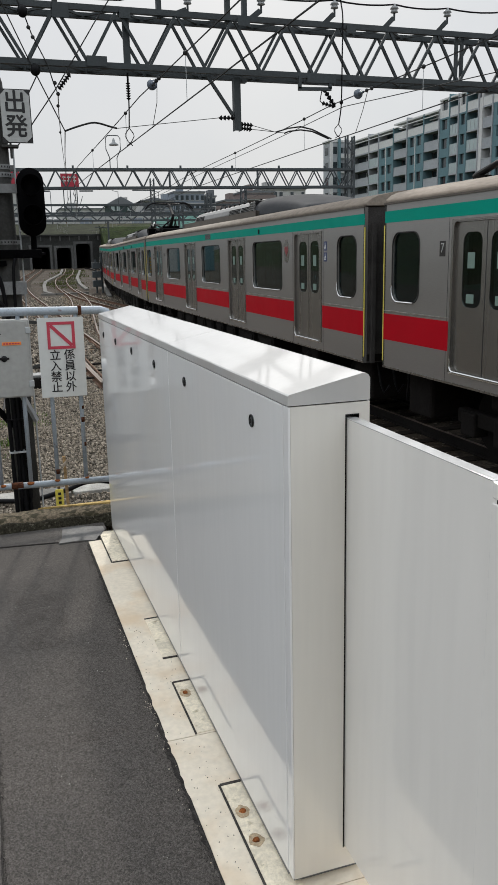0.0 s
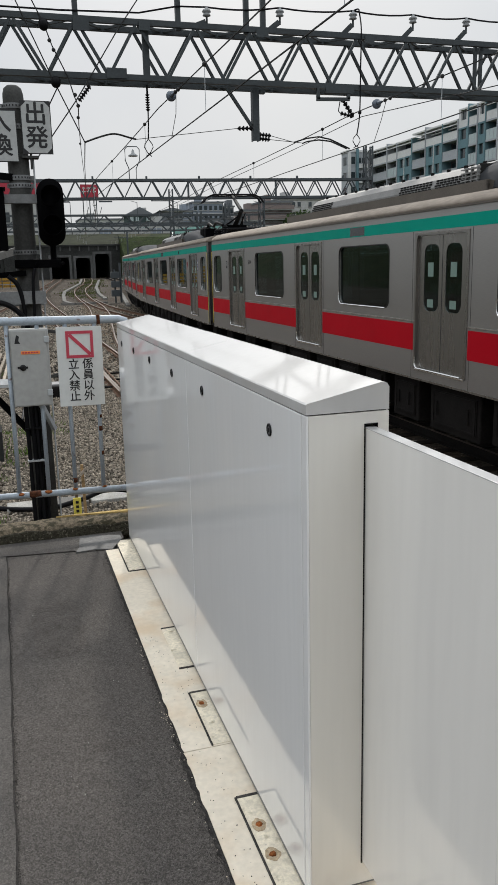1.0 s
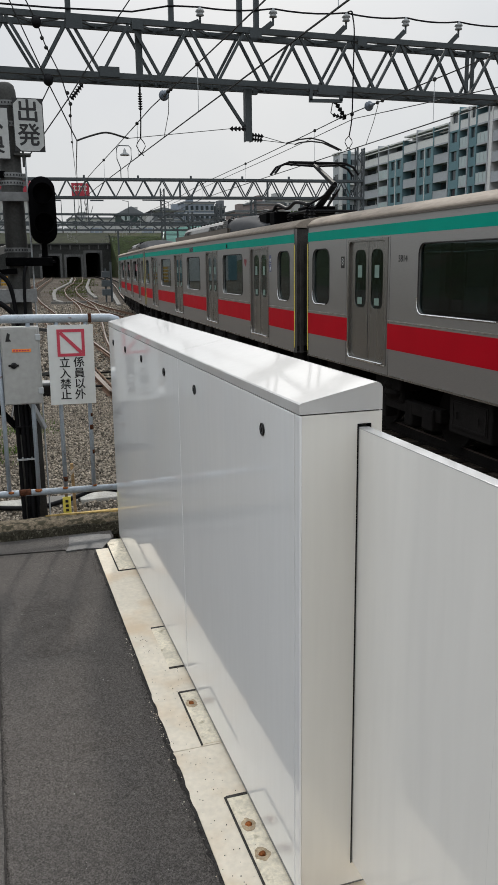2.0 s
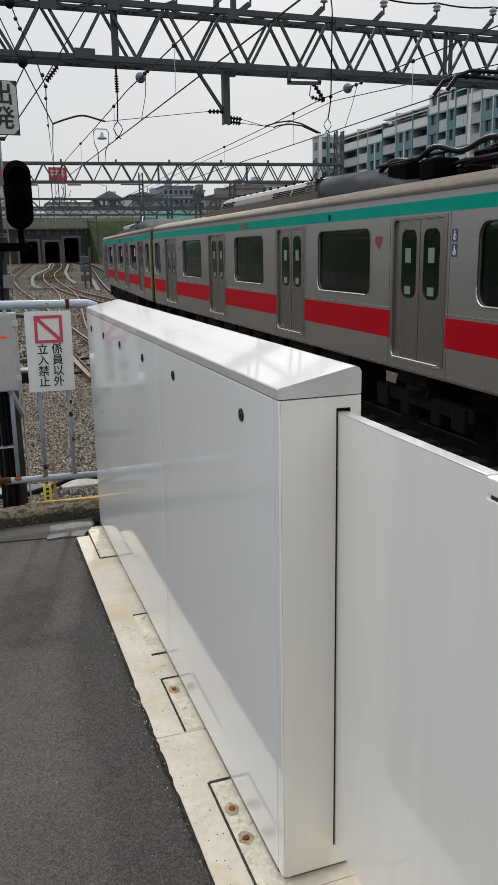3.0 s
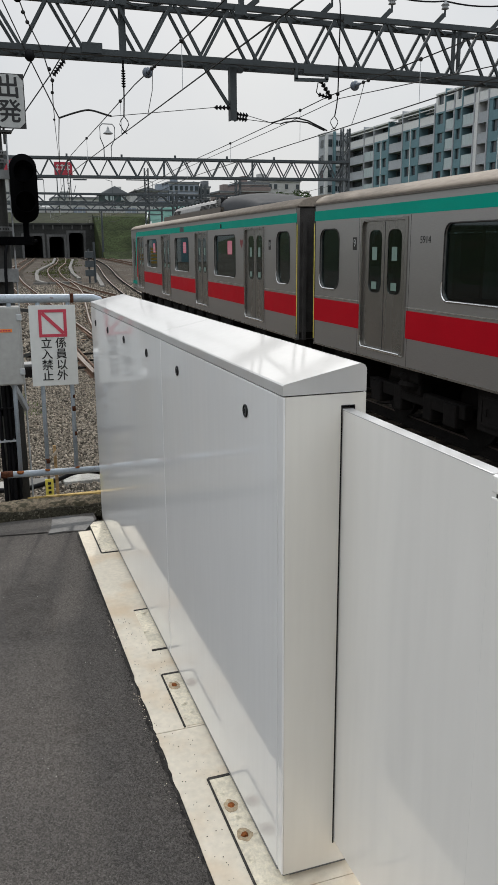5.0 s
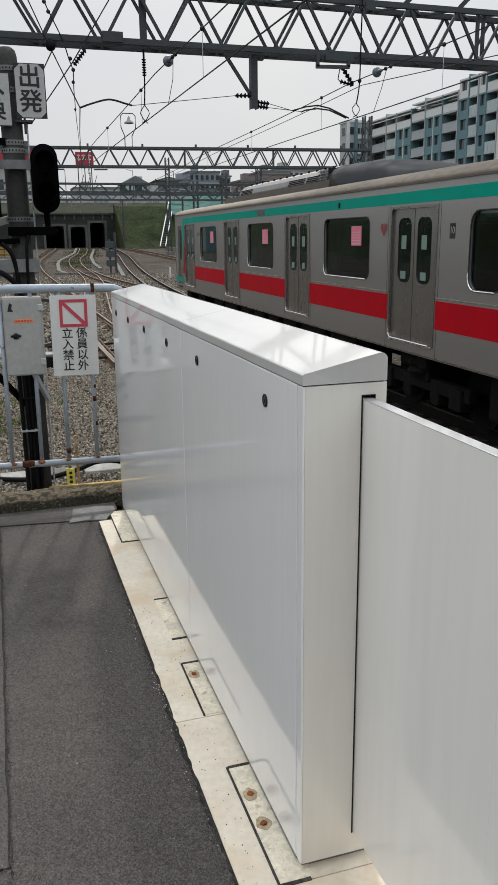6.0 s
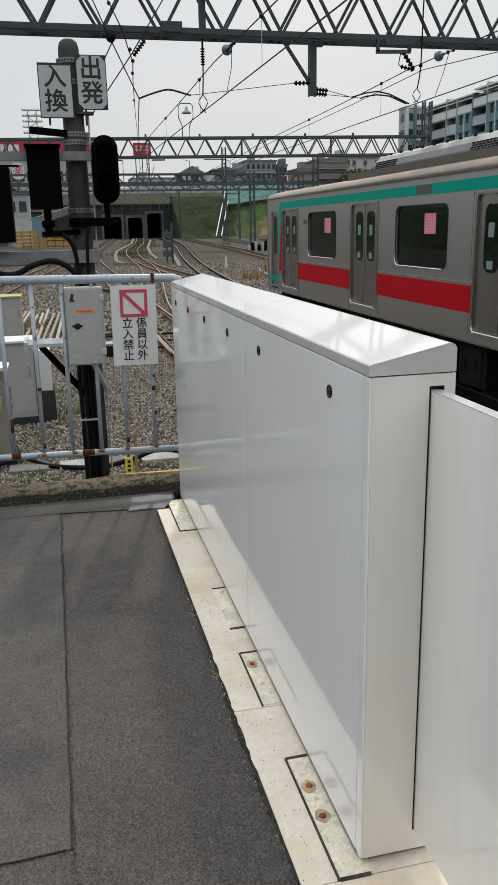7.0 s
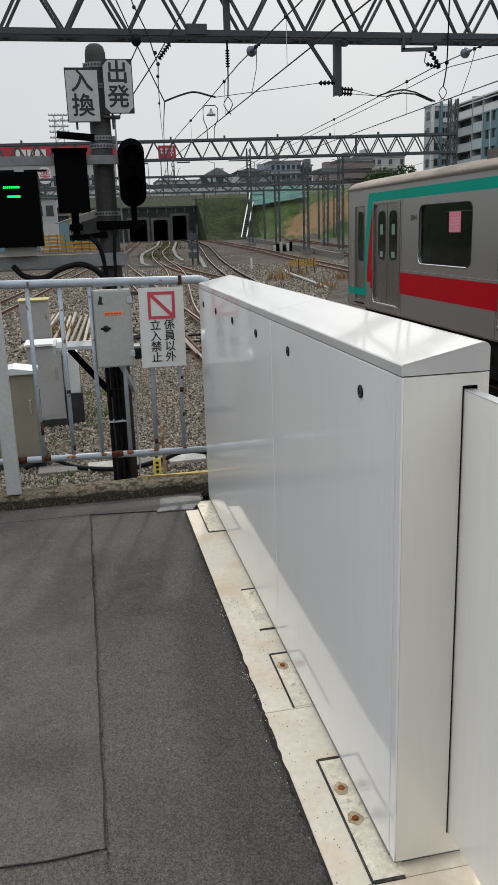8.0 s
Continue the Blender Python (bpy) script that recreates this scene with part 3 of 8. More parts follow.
def build_platform():
    p = thing("platform", "dark asphalt station platform end with cream painted edge strip", "platform", kind="structure")
    part("asphalt_surface", B(-7, -0.158, -9, 3.08, -0.12, 0.0), M["asphalt"], p, "dark grey asphalt surfacing")
    part("platform_core", B(-7, 0.62, -9, 3.20, -1.6, -0.125), M["concrete"], p)
    # cream strip in four poured lengths with open joints
    e = part("edge_strip", B(-0.157, 0.70, -9, 2.775, -0.12, -0.012), M["groove"], p)
    random.seed(5)
    for a, b in ((-9, -0.03), (-0.027, 0.728), (0.732, 2.775)):
        bm = bmesh.new()
        n = max(2, int((b - a) / 0.03))
        left = [(-0.158 - 0.0012 * random.random() - (0.0045 if 0.35 < a + (b - a) * i / n < 1.15 and random.random() < 0.3 else 0), a + (b - a) * i / n) for i in range(n + 1)]
        prism(bm, left + [(0.70, b), (0.70, a)], -0.05, 0.004, "z")
        part("edge_slab", bm, M["cream"], p, "cream painted concrete edge, chipped along the asphalt")
    # worn asphalt patch beside the running surface
    bm = bmesh.new()
    rim = []
    for i in range(60):
        y = 0.25 + 2.62 * i / 59
        rim.append((-0.705 + 0.006 * noise.noise((0, y * 5, 1)) - 0.003 * (i % 2) * random.random(), y))
    low = [(-2.9 + 2.15 * i / 20, 0.20 + 0.05 * (i / 20) + 0.012 * noise.noise((i * 0.7, 2, 0))) for i in range(21)]
    prism(bm, rim + [(-2.9, 2.87)] + low, -0.02, 0.005, "z")
    part("asphalt_patch", bm, M["asphalt2"], p, "paler worn asphalt repair")
    bm = bmesh.new()
    prism(bm, [(-2.9, 2.875), (-0.705, 2.875), (-0.33, 2.83), (-0.30, 2.80), (-0.16, 2.785), (-0.03, 2.95), (-0.03, 3.08), (-2.9, 3.08)], -0.02, 0.006, "z")
    part("asphalt_patch", bm, M["asphalt2"], p)
    bm = bmesh.new()
    prism(bm, [(-0.28, 3.05), (-0.20, 3.06), (-0.045, 3.0), (-0.045, 2.93), (-0.12, 2.775), (-0.22, 2.80), (-0.325, 2.79), (-0.30, 2.87)], -0.02, 0.009, "z")
    part("cement_patch", bm, M["patch"], p, "pale smoothed cement patch")
    # first patch paints the warning sign's cast shadow; second is a darker streak
    for cx, cy, rx, ry in ((-0.493, 1.854, 0.110, 0.298), (-0.36, 0.86, 0.09, 0.03)):
        bm = bmesh.new()
        ring = []
        for i in range(40):
            a = 2 * math.pi * i / 40
            q = (abs(math.cos(a)) ** 4 + abs(math.sin(a)) ** 4) ** -0.25 * (1 + 0.10 * noise.noise((math.cos(a) * 3 + cx * 7, math.sin(a) * 3, 2)))
            ring.append((cx + rx * q * math.cos(a), cy + ry * q * math.sin(a)))
        prism(bm, ring, -0.02, 0.0009, "z")
        part("asphalt_patch", bm, M["asphalt_shadow_streak"], p, "asphalt darkened as sign shadow and streak")
    chips, faces = [], []
    for i in range(150):
        m_ = pose(random.uniform(-1.5, -0.19), random.uniform(0.0, 2.75), 0.0062, random.random() * 90, random.random() * 90, random.random() * 90)
        s_ = 0.0007 + 0.0016 * random.random() ** 3
        faces += [tuple(len(chips) + q for q in f_) for f_ in ((0, 1, 2), (0, 2, 3), (0, 3, 1), (1, 3, 2))]
        chips += [m_ @ Vector(q) for q in ((s_, s_, s_), (s_, -s_, -s_), (-s_, s_, -s_), (-s_, -s_, s_))]
    me_ = bpy.data.meshes.new("pale_chips")
    me_.from_pydata(chips, [], faces)
    me_.materials.append(M["paleconcrete"])
    g_ = new("pale_chips", me_)
    g_.parent = p
    tagged(g_, "small pale stone chips strewn on the asphalt", kind="stuff")
    bm = bmesh.new()
    outer = []
    for i in range(260):
        y = -1.2 + 3.95 * i / 259
        outer.append((-0.162 - 0.022 * abs(noise.noise((y * 2.3, 4, 0))) * (1.0 if y < 1.5 else 0.4) - 0.014 * abs(noise.noise((y * 19, 7, 0))) - 0.007 * random.random(), y))
    prism(bm, outer + [(-0.1595, 2.75), (-0.1595, -1.2)], -0.02, 0.0022, "z")
    part("asphalt_edge", bm, M["asphalt_edge"], p, "dark ragged asphalt edge beside the painted strip")
    cv, cf = [], []
    for i in range(3200):
        y = random.uniform(-0.9, 2.7)
        x = -0.168 - abs(random.gauss(0, 0.020)) if i % 2 else -0.700 + random.gauss(0, 0.006)
        on_strip = i % 9 == 0 and y < 1.6
        if on_strip:
            x = random.uniform(-0.155, -0.02)
        s_ = random.uniform(0.0005, 0.0016)
        m_ = pose(x, y, (0.0045 if on_strip else 0.003) + s_ * 0.4, random.random() * 90, random.random() * 90, random.random() * 90)
        cf += [tuple(len(cv) + q for q in f_) for f_ in ((0, 1, 2), (0, 2, 3), (0, 3, 1), (1, 3, 2))]
        cv += [m_ @ Vector(q) * 1.0 for q in ((s_, s_, s_), (s_, -s_, -s_), (-s_, s_, -s_), (-s_, -s_, s_))]
    me_ = bpy.data.meshes.new("loose_grit")
    me_.from_pydata(cv, [], cf)
    me_.materials.append(M["asphalt_edge"])
    g_ = new("loose_grit", me_)
    g_.parent = p
    tagged(g_, "loose dark asphalt crumbs along the joints", kind="stuff")
    for nm, line, w_ in (("crack", [(x + 0.003, y) for x, y in rim], 0.0035), ("crack", [(-2.9, 2.872), (-0.705, 2.872), (-0.52, 2.85), (-0.33, 2.825), (-0.2, 2.79)], 0.005), ("crack", low[:-1] + [(-0.72, 0.25)], 0.0035)):
        bm = bmesh.new()
        ls = [bm.verts.new((x - w_ * (0.5 + 0.5 * noise.noise((x * 20, y * 20, 0))), y - w_ * 0.5, 0.0056)) for x, y in line]
        rs = [bm.verts.new((x + w_ * 0.6, y + w_ * 0.5, 0.0056)) for x, y in line]
        for i in range(len(line) - 1):
            bm.faces.new((ls[i], rs[i], rs[i + 1], ls[i + 1]))
        r = bmesh.ops.extrude_face_region(bm, geom=bm.faces[:])
        bmesh.ops.translate(bm, vec=(0, 0, -0.005), verts=[v for v in r["geom"] if isinstance(v, bmesh.types.BMVert)])
        part(nm, bm, M["asphalt_edge"], p, "dark crack along the asphalt joint")
    # cover plates set into the strip: dark joint frame, plate, rusted bolt heads
    for x0, y0, y1, bolts, sides in ((-0.082, 2.40, 2.915, (), 3), (-0.055, 1.285, 1.665, (), 2), (-0.058, 0.735, 1.09, (1.0,), 1), (-0.061, -0.028, 0.452, (0.315, 0.191), 3)):
        bm = bmesh.new()
        lines = [(x0, 0.02, y1 - 0.007, y1 + 0.004)]
        if sides != 1:
            lines.append((x0, 0.02, y0 - 0.004, y0 + 0.006))
        if sides != 2:
            lines.append((x0 - 0.006, x0, y0, y1))
        for a in lines:
            box(bm, a[0], a[1], a[2], a[3], -0.004, 0.0075)
        c = part("cover_plate", B(x0 + 0.001, 0.03, y0 + 0.005, y1 - 0.007, -0.004, 0.0062), M["plate"], p, "aged cream cover plate with dark joint")
        part("joint", bm, M["groove"], c)
        for y in bolts:
            bm = bmesh.new()
            prism(bm, [(-0.033 + (0.021 + 0.007 * noise.noise((q * 0.9, y * 9, 0))) * math.cos(radians(20 * q)), y + (0.027 + 0.012 * noise.noise((q * 0.8, y * 7, 4))) * math.sin(radians(20 * q))) for q in range(18)], 0.0062, 0.0074, "z")
            part("rust_stain", bm, M["ruststain"], c)
            bm = bmesh.new()
            lathe(bm, [(0.0105, 0), (0.0085, 0.004), (0.004, 0.0055), (0.0005, 0.0058)], (-0.033, y, 0.0075), 6)
            for v in bm.verts:
                v.co.x += 0.004 * noise.noise(v.co * 90)
                v.co.y += 0.004 * noise.noise(v.co * 70)
            part("bolt", bm, M["rust"], c)
    # chips and grit along the asphalt edge
    bm = bmesh.new()
    for i in range(90):
        y = random.choice((0.98, 0.86, 0.70, 0.35, 1.5)) + random.gauss(0, 0.07)
        x = -0.164 - abs(random.gauss(0, 0.012))
        s = random.uniform(0.0007, 0.0026)
        bmesh.ops.create_icosphere(bm, subdivisions=1, radius=s, matrix=pose(x, y, s * 0.4, random.random() * 90, 0, random.random() * 90))
    part("grit", bm, M["cream"], p, "pale flakes of broken edge paint")["kind"] = "stuff"
    # worn kerb across the end
    bm = bmesh.new()
    n = 420
    prof = [(3.085, -0.02), (3.088, 0.012), (3.092, 0.035), (3.097, 0.056), (3.112, 0.074), (3.15, 0.082), (3.19, 0.085), (3.235, 0.086), (3.25, 0.07), (3.255, -1.5)]
    rows = []
    for i in range(n + 1):
        x = -7 + 7.6 * i / n
        rows.append([bm.verts.new((x, y + 0.005 * noise.noise((x * 9, z * 14, 3)) + 0.006 * noise.noise((x * 40, z * 30, 5)), z + 0.004 * noise.noise((x * 8, y * 7, 7)) + 0.005 * noise.noise((x * 34, y * 30, 2)))) for y, z in prof])
    for a, b in zip(rows, rows[1:]):
        for j in range(len(prof) - 1):
            bm.faces.new((a[j], b[j], b[j + 1], a[j + 1]))
    bm.faces.new(rows[-1])
    k = part("kerb", bm, M["kerb"], p, "stained, crumbling concrete kerb across the platform end", True)
    # face strip: moss, with the kerb's sunless side painted dark too
    bm, rows = bmesh.new(), []
    for i in range(n + 1):
        x = -7 + 7.55 * i / n
        top_ = 0.056 + 0.010 * noise.noise((x * 6, 1, 3)) + 0.007 * noise.noise((x * 33, 1, 8))
        rows.append([bm.verts.new((x, y + 0.006 * noise.noise((x * 30, z * 40, 5)) + 0.005 * noise.noise((x * 90, z * 80, 2)), z)) for y, z in ((3.079, -0.02), (3.080, 0.006), (3.083, 0.022), (3.085, 0.038), (3.088, top_), (3.10, top_ + 0.004))])
    for a, b in zip(rows, rows[1:]):
        for j in range(5):
            bm.faces.new((a[j], b[j], b[j + 1], a[j + 1]))
    part("kerb_face", bm, M["moss_shade_face"], k, "dark mossy crumbling face of the kerb with shade in its colour")
    bm = bmesh.new()
    prism(bm, [(-0.40, 3.245), (0.6, 3.23), (0.6, 3.17), (-0.1, 3.21)], 0.07, 0.094, "z")
    part("ochre_line", bm, paint("ochre_mortar", (0.42, 0.30, 0.12), 0.9, var=0.3, scale=12), k)


def build_unseen_back_wall():
    """Plain unseen wall added behind the camera; it dims and warms the barrier's end face."""
    w = thing("unseen_back_wall", "plain beige unseen wall added behind the camera", "wall", kind="structure")
    part("wall_face", B(-7.6, 0.6, -9.4, -9.05, 0.0, 4.6), M["beige"], w)


def build_barrier():
    """White platform screen cabinet with its cap, locks, and the sliding door leaf in its slot."""
    b = thing("platform_barrier", "glossy white platform screen barrier cabinet bolted to the platform edge", "platform barrier")
    L = 2.924
    bm = grid_plate([0.006, 0.1393, 0.1728, 0.2], [0.028, 0.086, 1.228, 1.2545], lambda x, z: 0.1393 < x < 0.1728 and 0.086 < z < 1.228, lambda x, z: (x, 0.0005, z), (0, L - 0.0005, 0))
    part("body", bm, M["enamel_body"], b)
    bm = bmesh.new()
    prism(bm, loop_slot(0.1415, 0.1706, 0.0865, 1.2255), -0.0012, 0.02)
    part("slot_lining", bm, M["rubber"], b, "black rubber slot edge")
    part("slot_back", B(0.137, 0.175, 0.30, 0.32, 0.09, 1.226), M["black"], b)
    for y0, y1 in ((0.034, 1.1885), (1.1925, L)):
        part("face_panel", B(0.0, 0.0055, y0, y1, 0.03, 1.2543, 0.0018), M["enamel_face"], b, "glossy white access panel")
    # grey strip stands in for the shadow line under the panels
    part("bottom_seal", B(0.001, 0.0075, 0.034, L, 0.018, 0.0292), M["armgrey"], b, "thin grey strip for the gap shadow under the panels")
    part("corner_trim", B(0.0005, 0.0058, 0.0, 0.031, 0.03, 1.2543, 0.0018), M["enamel_face"], b)
    # plinth is greyed so the gap below the panels looks dark
    part("plinth", B(0.012, 0.19, 0.02, L, 0.0, 0.028), M["armgrey"], b, "grey recessed plinth")
    for y in (0.251, 0.948, 1.435, 1.92, 2.36, 2.76):
        bm = bmesh.new()
        m = Matrix.Translation((0.0, y, 1.178)) @ pose(0, 0, 0, 0, -90, 0)
        lathe(bm, [(0.0165, -0.002), (0.0165, 0.003), (0.0135, 0.004), (0.013, 0.0015), (0.0005, 0.0015)], None, 20, m)
        l = part("lock", bm, M["lockring"], b, "round dark key lock", True)
        bm = bmesh.new()
        lathe(bm, [(0.0105, 0.001), (0.0105, 0.0022), (0.0005, 0.0026)], None, 16, m)
        part("keyhole", bm, M["lockface"], l)
        bm = box(bmesh.new(), -0.0042, -0.0024, y - 0.0018, y + 0.0018, 1.172, 1.183)
        lathe(bm, [(0.0042, 0.0024), (0.0042, 0.0036), (0.0005, 0.0037)], None, 12, m)
        part("key_slot", bm, M["ink"], l)
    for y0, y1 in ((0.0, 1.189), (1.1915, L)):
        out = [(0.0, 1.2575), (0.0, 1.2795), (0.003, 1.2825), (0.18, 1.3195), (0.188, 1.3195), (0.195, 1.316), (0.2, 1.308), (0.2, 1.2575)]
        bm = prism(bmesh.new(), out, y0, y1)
        # cap colour is lowered because its top catches most light
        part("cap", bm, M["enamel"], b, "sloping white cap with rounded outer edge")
    part("cap_joint", B(0.004, 0.196, 0.006, L - 0.004, 1.2547, 1.2585), M["groove"], b)
    d = thing("platform_door", "white sliding platform door leaf half drawn from its cabinet", "platform door")
    part("leaf", B(0.143, 0.169, -0.56, 0.28, 0.092, 1.2168, 0.001), M["enamel_door"], d)
    # added strip, darker in colour to hold down the light on the edge
    part("top_trim", B(0.1424, 0.1696, -0.549, 0.28, 1.2168, 1.2195, 0.0008), M["enamel"], d, "door top edge in a white dimmed for its light")
    bm = B(0.141, 0.2, -2.9, -0.55, 0.092, 1.182, 0.002)
    part("leaf", bm, M["enamel_door"], d)
    part("leaf_cap", B(0.141, 0.2, -2.9, -0.55, 1.189, 1.2185, 0.003), M["enamel_door"], d)
    part("gap_line", B(0.144, 0.196, -2.9, -0.552, 1.181, 1.1895), M["groove"], d)


def loop_slot(x0, x1, z0, z1):
    """U-shaped outline of a thin lining round the door slot."""
    t = 0.0022
    return [(x0 - t, z0), (x0 - t, z1 + t), (x1 + t, z1 + t), (x1 + t, z0), (x1, z0), (x1, z1), (x0, z1), (x0, z0)]


def build_fence():
    f = thing("end_fence", "grey-blue galvanised pipe fence with rust spots", "fence")
    Y = 3.2
    pts = [(-6.5, Y, 1.335), (-3, Y, 1.318), (-1.08, Y, 1.306), (-0.52, Y, 1.296), (0.0, Y, 1.286), (0.05, Y, 1.284), (0.085, Y, 1.272), (0.098, Y, 1.24), (0.1, Y, 0.09)]
    part("top_rail", tube(bmesh.new(), pts, 0.0245, 12), M["galv"], f, smooth=True)
    part("lower_rail", tube(bmesh.new(), [(-6.5, Y, 0.335), (-1.13, Y, 0.275), (0.1, Y, 0.243)], 0.0195, 10), M["galv"], f, smooth=True)
    for i in range(34):
        xx = (-0.10, -0.27, -0.43, -0.60, -0.77, -0.95)[i] if i < 6 else -0.95 - 0.175 * (i - 5)
        bm = rod(bmesh.new(), (xx, Y, 0.27), (xx + 0.005, Y, 1.29), 0.0125, seg=8)
        part("baluster", bm, M["galv"], f, smooth=True)
        bm = bmesh.new()
        r_ = random.uniform(0.014, 0.026)
        ball(bm, (xx + random.uniform(-0.008, 0.01), Y - 0.007, 0.270), r_, 8, (1, 1, 0.45))
        part("weld", bm, M["rust"], f, "rusted weld")
    for xx, zz in ((-0.515, 0.261), (-0.50, 0.262), (-0.93, 0.272), (-1.07, 0.275)):
        part("rust_patch", tube(bmesh.new(), [(xx - 0.03, Y, zz), (xx, Y, zz - 0.001), (xx + 0.025, Y, zz - 0.001)], 0.0205, 10), M["rust_dark"], f, "dark rusted joint", True)
    for xx, z_, l_ in ((-0.768, 0.66, 0.02), (-0.769, 0.31, 0.03), (-0.945, 0.42, 0.08), (-0.27, 0.31, 0.03), (-0.098, 0.47, 0.025), (-0.098, 0.62, 0.03), (-0.097, 0.70, 0.02)):
        part("rust_patch", rod(bmesh.new(), (xx + 0.001, Y, z_), (xx + 0.001, Y, z_ + l_), 0.0132, seg=8), M["rust_dark"], f, "", True)
    bm = B(-0.082, -0.062, Y - 0.027, Y + 0.027, 1.262, 1.316, 0.004)
    part("pipe_clamp", bm, M["rust_dark"], f, "rusted clamp on the top rail")
    for xx in (-1.135, -3.2, -5.2):
        part("post", B(xx - 0.042, xx + 0.042, Y - 0.075, Y - 0.03, 0.085, 1.36, 0.004), M["signgrey"], f, "pale flat steel post")
    # prohibition notice on the fence
    s = thing("warning_sign", "white staff-only warning sign with red slashed square, wired to the fence", "sign", pose(-0.192, Y - 0.036, 1.02, 0, 0.6, 0))
    part("board", B(-0.131, 0.131, -0.003, 0.003, -0.233, 0.233, 0.001), M["signwhite"], s)
    bm = bmesh.new()
    cx, cz, o, t = 0.0, 0.130, 0.079, 0.017
    for a in ((cx - o, cx + o, cz + o - t, cz + o), (cx - o, cx + o, cz - o, cz - o + t), (cx - o, cx - o + t, cz - o + t, cz + o - t), (cx + o - t, cx + o, cz - o + t, cz + o - t)):
        box(bm, a[0], a[1], -0.006, -0.004, a[2], a[3])
    prism(bm, [(cx - o + 0.012, cz + o - 0.026), (cx - o + 0.026, cz + o - 0.012), (cx + o - 0.012, cz - o + 0.026), (cx + o - 0.026, cz - o + 0.012)], -0.0058, -0.0044)
    part("red_mark", bm, M["signred"], s, "red square with a diagonal slash")
    for col, word in ((0.041, "係員以外"), (-0.041, "立入禁止")):
        for i, ch in enumerate(word):
            letters(ch, 0.0655, pose(col, -0.0042, 0.012 - 0.0635 * i, 90, 0, 0), M["ink"], s, "character", bold=0.012)
    # small junction box
    j = thing("junction_box", "grey steel junction box with round lock and orange label", "junction box", pose(-0.475, Y + 0.0, 1.022, 0, 0.4, 0))
    part("case", B(-0.108, 0.108, -0.05, 0.07, -0.217, 0.228, 0.004), M["boxgrey"], j)
    part("door", B(-0.103, 0.095, -0.056, -0.0505, -0.210, 0.220, 0.002), M["boxgrey"], j)
    for z in (0.17, -0.14):
        part("hinge", B(0.082, 0.112, -0.062, -0.050, z - 0.018, z + 0.018, 0.003), M["galv_plain"], j)
    bm = bmesh.new()
    lathe(bm, [(0.018, 0), (0.018, 0.006), (0.009, 0.010), (0.001, 0.010)], None, 14, Matrix.Translation((-0.045, -0.056, 0.012)) @ pose(0, 0, 0, 90, 0, 0))
    box(bm, -0.075, -0.018, -0.0605, -0.056, 0.006, 0.018)
    part("lock", bm, M["lockring"], j, "worn dark lock handle")
    part("label_strip", B(-0.05, 0.055, -0.0585, -0.0565, 0.088, 0.106), M["orange"], j, "orange label")
    bm = bmesh.new()
    for i in range(6):
        box(bm, -0.043 + i * 0.0155, -0.032 + i * 0.0155, -0.0595, -0.0586, 0.093, 0.101)
    part("print", bm, M["signred"], j)
    bm = bmesh.new()
    prism(bm, [(-0.083, 0.15), (-0.07, 0.2), (-0.055, 0.19), (-0.06, 0.165), (-0.05, 0.15)], -0.0575, -0.0565)
    part("scuff", bm, M["ink"], j)


